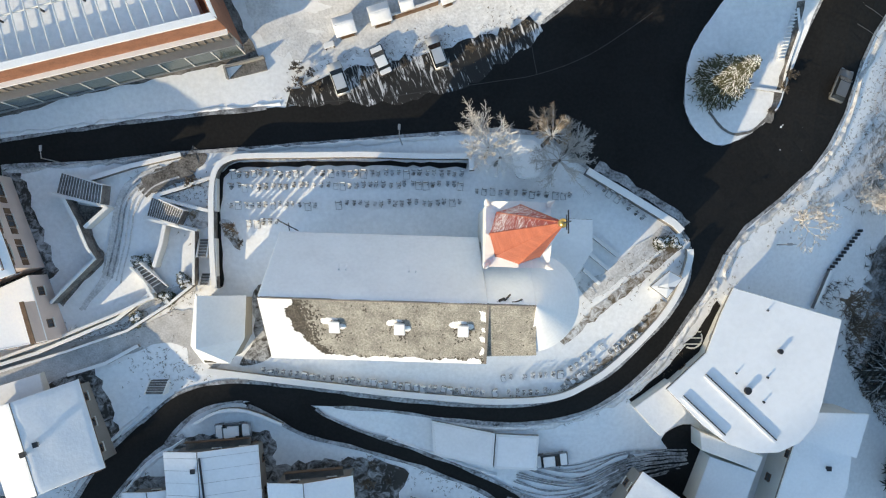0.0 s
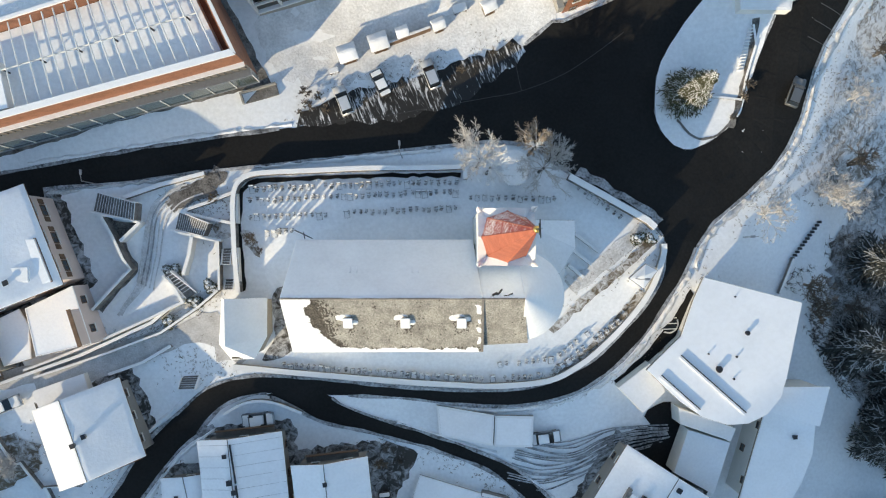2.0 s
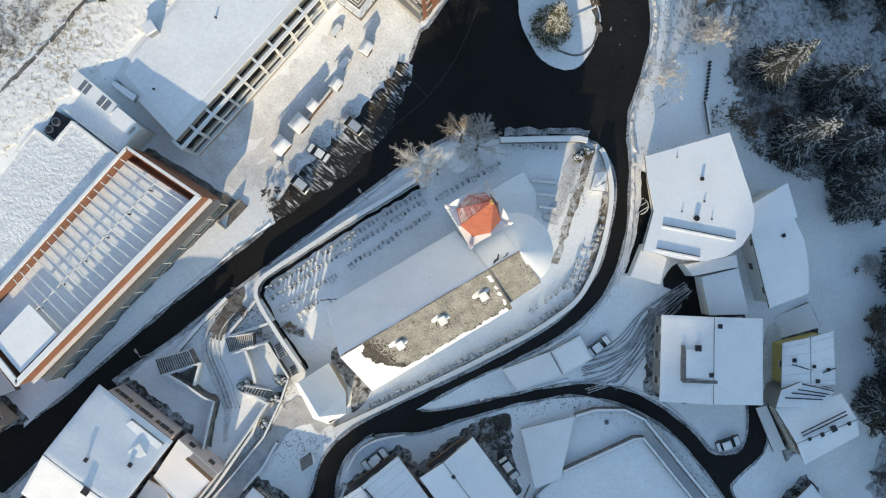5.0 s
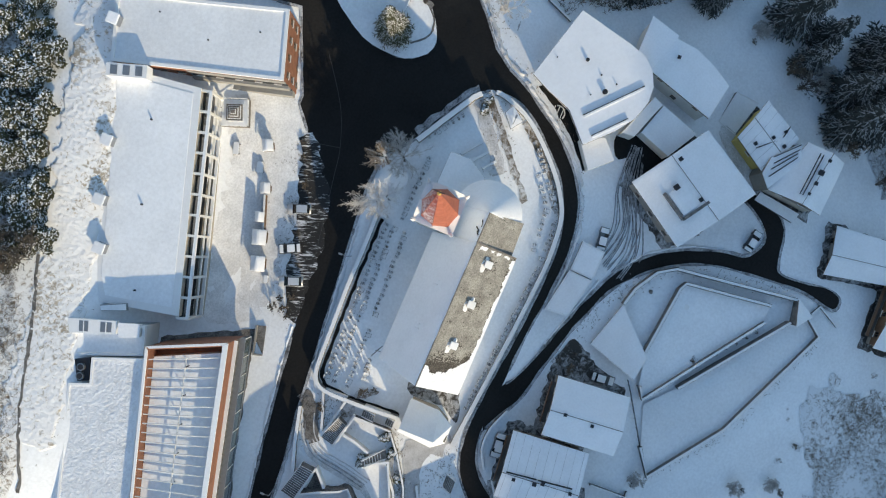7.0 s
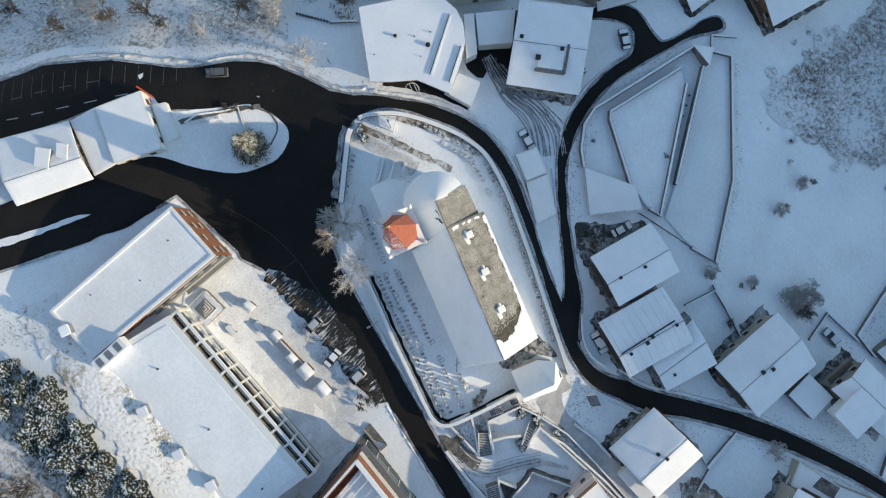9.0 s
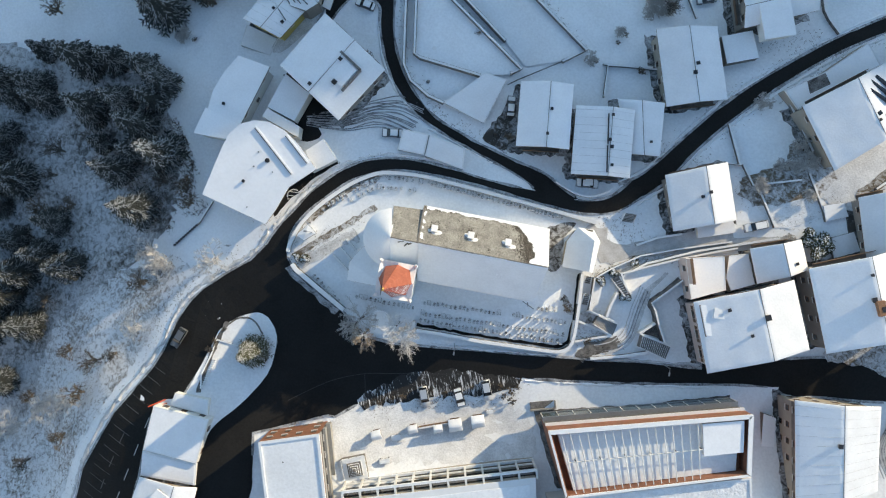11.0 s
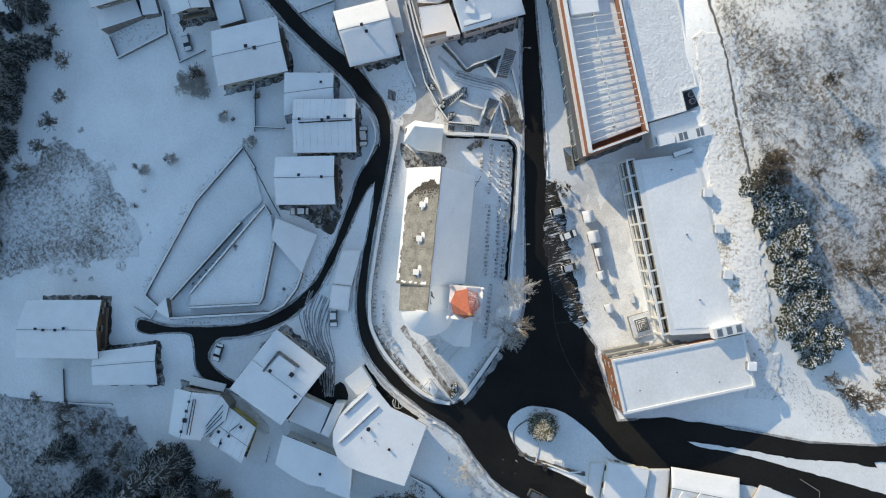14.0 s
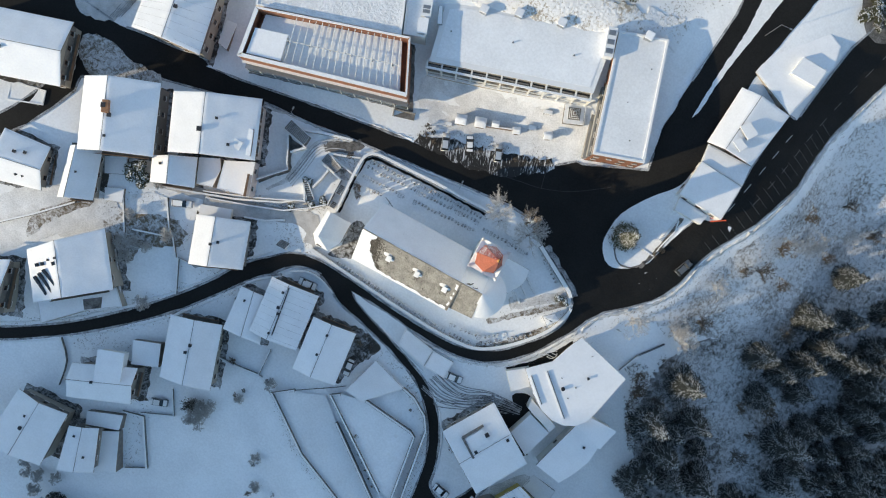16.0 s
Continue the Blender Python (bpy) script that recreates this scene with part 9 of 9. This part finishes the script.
BALLS = [make_bush(61, 0.9, "clipped garden bush under snow", 0.8)]
for k in range(12):
    q0, q1 = Vector((8.57, -60.87)), Vector((-9.48, -45.76))
    q = q0.lerp(q1, k / 11)
    m = pose(q.x, q.y, ground(q.x, q.y), 0, 0, 40 * k)
    copy_thing(SHRUBS[k % 2], m).matrix_basis = m @ Matrix.Diagonal((0.4, 0.4, 0.4, 1))
scatter(BALLS, [(-38.77, -0.78), (-37.92, -0.93), (-35.37, -5.47), (-39.39, -8.13), (-33.25, -3.08), (-32.89, -3.66), (-54.45, -5.06), (-53.73, -6.13), (29.28, 1.37), (27.48, 1.51)], 10, 0.8, 1.3)


# ---- scrub on the slopes, too much to count ----
def scrub(name, label, outline, count, seed, mat, size):
    r = random.Random(seed)
    xs, ys = [p[0] for p in outline], [p[1] for p in outline]
    verts, faces = [], []

    def inside(x, y):
        odd = False
        for (x0, y0), (x1, y1) in zip(outline, outline[1:] + outline[:1]):
            if (y0 > y) != (y1 > y) and x < (x1 - x0) * (y - y0) / (y1 - y0) + x0:
                odd = not odd
        return odd

    spots = []
    while len(spots) < count:
        x, y = r.uniform(min(xs), max(xs)), r.uniform(min(ys), max(ys))
        if inside(x, y) and noise.noise((x * 0.12, y * 0.12, seed)) > r.uniform(-0.5, 0.35):
            spots.append((x, y))
    for (x, y), g in zip(spots, ground_many(spots)):
        for _ in range(7):
            a, l, h = r.uniform(0, 6.28), size * r.uniform(0.4, 1.1), size * r.uniform(0.4, 1.2)
            dx, dy = math.cos(a) * l, math.sin(a) * l
            k = len(verts)
            verts += [(x - dy * 0.05, y + dx * 0.05, g), (x + dy * 0.05, y - dx * 0.05, g), (x + dx, y + dy, g + h)]
            faces.append((k, k + 1, k + 2))
    me = bpy.data.meshes.new(name)
    me.from_pydata(verts, [], faces)
    me.materials.append(mat)
    tagged(new(name, me), label, "scrub", kind="stuff")


scrub("scrub", "dry brown scrub and grass on the hillside", [(-46.15, 51.31), (-61.91, 49.34), (-61.09, 96.96), (3.29, 107.11), (10.25, 83.22), (-7.88, 69.45)], 9000, 1, SHRUB, 0.7)
scrub("scrub", "dry brown scrub below the field", [(11.23, -117.57), (7.41, -102.62), (5.85, -89.72), (0.09, -75.20), (-14.57, -84.67), (-23.67, -98.86), (-7.01, -120.80)], 2600, 2, SHRUB, 0.6)
scrub("scrub", "dry brown scrub on the bank below the road", [(47.77, 6.59), (54.18, 14.64), (61.41, 30.75), (69.82, 50.57), (77.43, 79.04), (100.15, 82.31), (102.95, 48.82), (86.06, 19.30), (69.64, 4.45)], 2200, 3, SHRUB, 0.6)


scrub("scrub", "dark brush on the slope below the modern house", [(51.2, -6.5), (52.5, -4.1), (57.2, -3.0), (59.0, 0.6), (65.4, 1.75), (72.0, -8.0), (70.0, -26.0), (62.1, -24.0), (57.7, -17.6), (54.6, -12.6), (55.7, -9.0)], 1500, 5, BARK, 0.8)


def edge_tufts(lines, seed, size=0.24):
    """Dead grass and twigs poking through the snow along walls and road edges."""
    r = random.Random(seed)
    spots = []
    for pts, spread, count in lines:
        segs = [(Vector(a), Vector(b)) for a, b in zip(pts, pts[1:])]
        total = sum((b - a).length for a, b in segs)
        for a, b in segs:
            for _ in range(int(1.6 * count * (b - a).length / total)):
                q = a.lerp(b, r.random())
                p = (q.x + r.gauss(0, spread), q.y + r.gauss(0, spread))
                if noise.noise((q.x * 0.25, q.y * 0.25, seed)) > r.uniform(-0.4, 0.4) and not any(within(*p, road) for road in ROADS):
                    spots.append(p)
    verts, faces = [], []
    for (x, y), g in zip(spots, ground_many(spots)):
        for _ in range(6):
            a, l, h = r.uniform(0, 6.28), size * r.uniform(0.5, 1.4), size * r.uniform(0.3, 1.1)
            dx, dy = math.cos(a) * l, math.sin(a) * l
            k = len(verts)
            verts += [(x - dy * 0.07, y + dx * 0.07, g + 0.05), (x + dy * 0.07, y - dx * 0.07, g + 0.05), (x + dx, y + dy, g + 0.12 + h)]
            faces.append((k, k + 1, k + 2))
    me = bpy.data.meshes.new("grass_tufts")
    me.from_pydata(verts, [], faces)
    me.materials.append(SHRUB)
    tagged(new("grass_tufts", me), "dead grass and stalks poking through the snow", "grass", kind="stuff")


edge_tufts([
    ([(36.36, -5.25), (37.28, -1.55), (39.65, 3.22), (44.43, 7.98), (49.72, 12.38), (53.26, 18.25), (61.88, 37.46), (69.44, 65.53), (74.53, 81.98)], 1.6, 500),
    ([(35.40, -5.25), (29.63, -14.65), (24.07, -19.69), (16.20, -22.38), (0.49, -22.52)], 0.4, 120),
    ([(-44.55, -25.15), (-57.68, -41.28), (-77.83, -58.49), (-92.74, -66.95)], 0.9, 350),
    ([(-39.60, -28.17), (-54.09, -45.28), (-75.64, -62.74)], 0.9, 300),
    ([(-12.67, -25.75), (-3.22, -28.72), (4.97, -32.29), (13.95, -42.08), (18.66, -64.23)], 0.9, 350),
    ([(-48.44, -10.86), (-40.18, -9.06), (-31.91, -4.39)], 0.8, 250),
    ([(-39.73, -13.96), (-32.60, -15.51)], 1.6, 260),
    ([(-28.92, -16.98), (-13.48, -17.71), (7.09, -19.33), (18.86, -17.35), (26.96, -10.37), (31.41, -1.53)], 0.5, 450),
    ([(18.10, -7.27), (23.51, -3.67), (29.64, 1.73)], 1.2, 350),
], 31)
edge_tufts([
    ([(-20.08, 21.56), (-10.35, 23.73), (4.80, 27.70), (11.29, 30.23)], 1.6, 420),
    ([(-32.65, 3.53), (-31.22, 8.57), (-37.44, 8.54), (-38.94, 10.67)], 1.2, 220),
    ([(7.97, 65.09), (-7.26, 59.75), (-20.04, 55.53), (-34.93, 51.28), (-53.15, 46.58)], 1.6, 500),
    ([(17.65, 66.16), (22.34, 74.06), (28.53, 83.38), (30.13, 96.91)], 1.8, 500),
    ([(-72.46, -61.10), (-61.15, -58.54), (-50.63, -71.52), (-49.43, -87.44)], 1.5, 350),
    ([(-78.82, -27.52), (-66.21, -19.53), (-53.86, -31.44)], 1.6, 300),
    ([(-24.28, -51.40), (-10.80, -63.55), (12.51, -73.09)], 0.5, 200),
    ([(15.08, -40.56), (2.61, -31.95), (-15.96, -27.78)], 0.7, 200),
    ([(43.54, 4.63), (52.04, 12.08), (58.67, 23.19)], 1.8, 350),
], 32)


# trampled, lumpy snow on the lawn between hedge and school
lawn = [(23.40, 71.55), (12.30, 67.62), (3.16, 65.18), (-12.46, 61.49), (-33.44, 56.83), (-51.74, 53.12), (-50.66, 45.06), (-32.20, 48.80), (-10.98, 53.23), (4.64, 57.27), (15.05, 61.53), (25.12, 63.67)]
cell = 0.22
xs, ys = [p[0] for p in lawn], [p[1] for p in lawn]
nx, ny = int((max(xs) - min(xs)) / cell), int((max(ys) - min(ys)) / cell)
spots = {}
for i in range(nx + 1):
    for j in range(ny + 1):
        x, y = min(xs) + i * cell, min(ys) + j * cell
        if within(x + 1.2 * noise.noise((x * 0.5, y * 0.5, 1.0)), y + 1.2 * noise.noise((x * 0.5, y * 0.5, 6.0)), lawn):
            spots[i, j] = (x, y)
keys = list(spots)
heights = ground_many([spots[k] for k in keys])
points, index = [], {}
for k, z in zip(keys, heights):
    x, y = spots[k]
    bump = 0.07 * noise.noise((x * 1.2, y * 1.5, 2.0)) + 0.13 * noise.noise((x * 3.1, y * 3.4, 8.0))
    edge = min(1.0, sum((k[0] + a, k[1] + b) in spots for a in (-1, 0, 1) for b in (-1, 0, 1)) / 9)
    index[k] = len(points)
    points.append((x, y, z + (0.16 + bump if edge == 1.0 else -0.1)))
quads = [[index[q] for q in ((i, j), (i + 1, j), (i + 1, j + 1), (i, j + 1))] for i, j in keys if all(q in index for q in ((i + 1, j), (i + 1, j + 1), (i, j + 1)))]
me = bpy.data.meshes.new("lumpy_snow")
me.from_pydata(points, [], quads)
me.materials.append(LAWN)
for p in me.polygons:
    p.use_smooth = True
tagged(new("lumpy_snow", me), "lumpy trampled snow on the lawn behind the school", "snow", kind="structure")
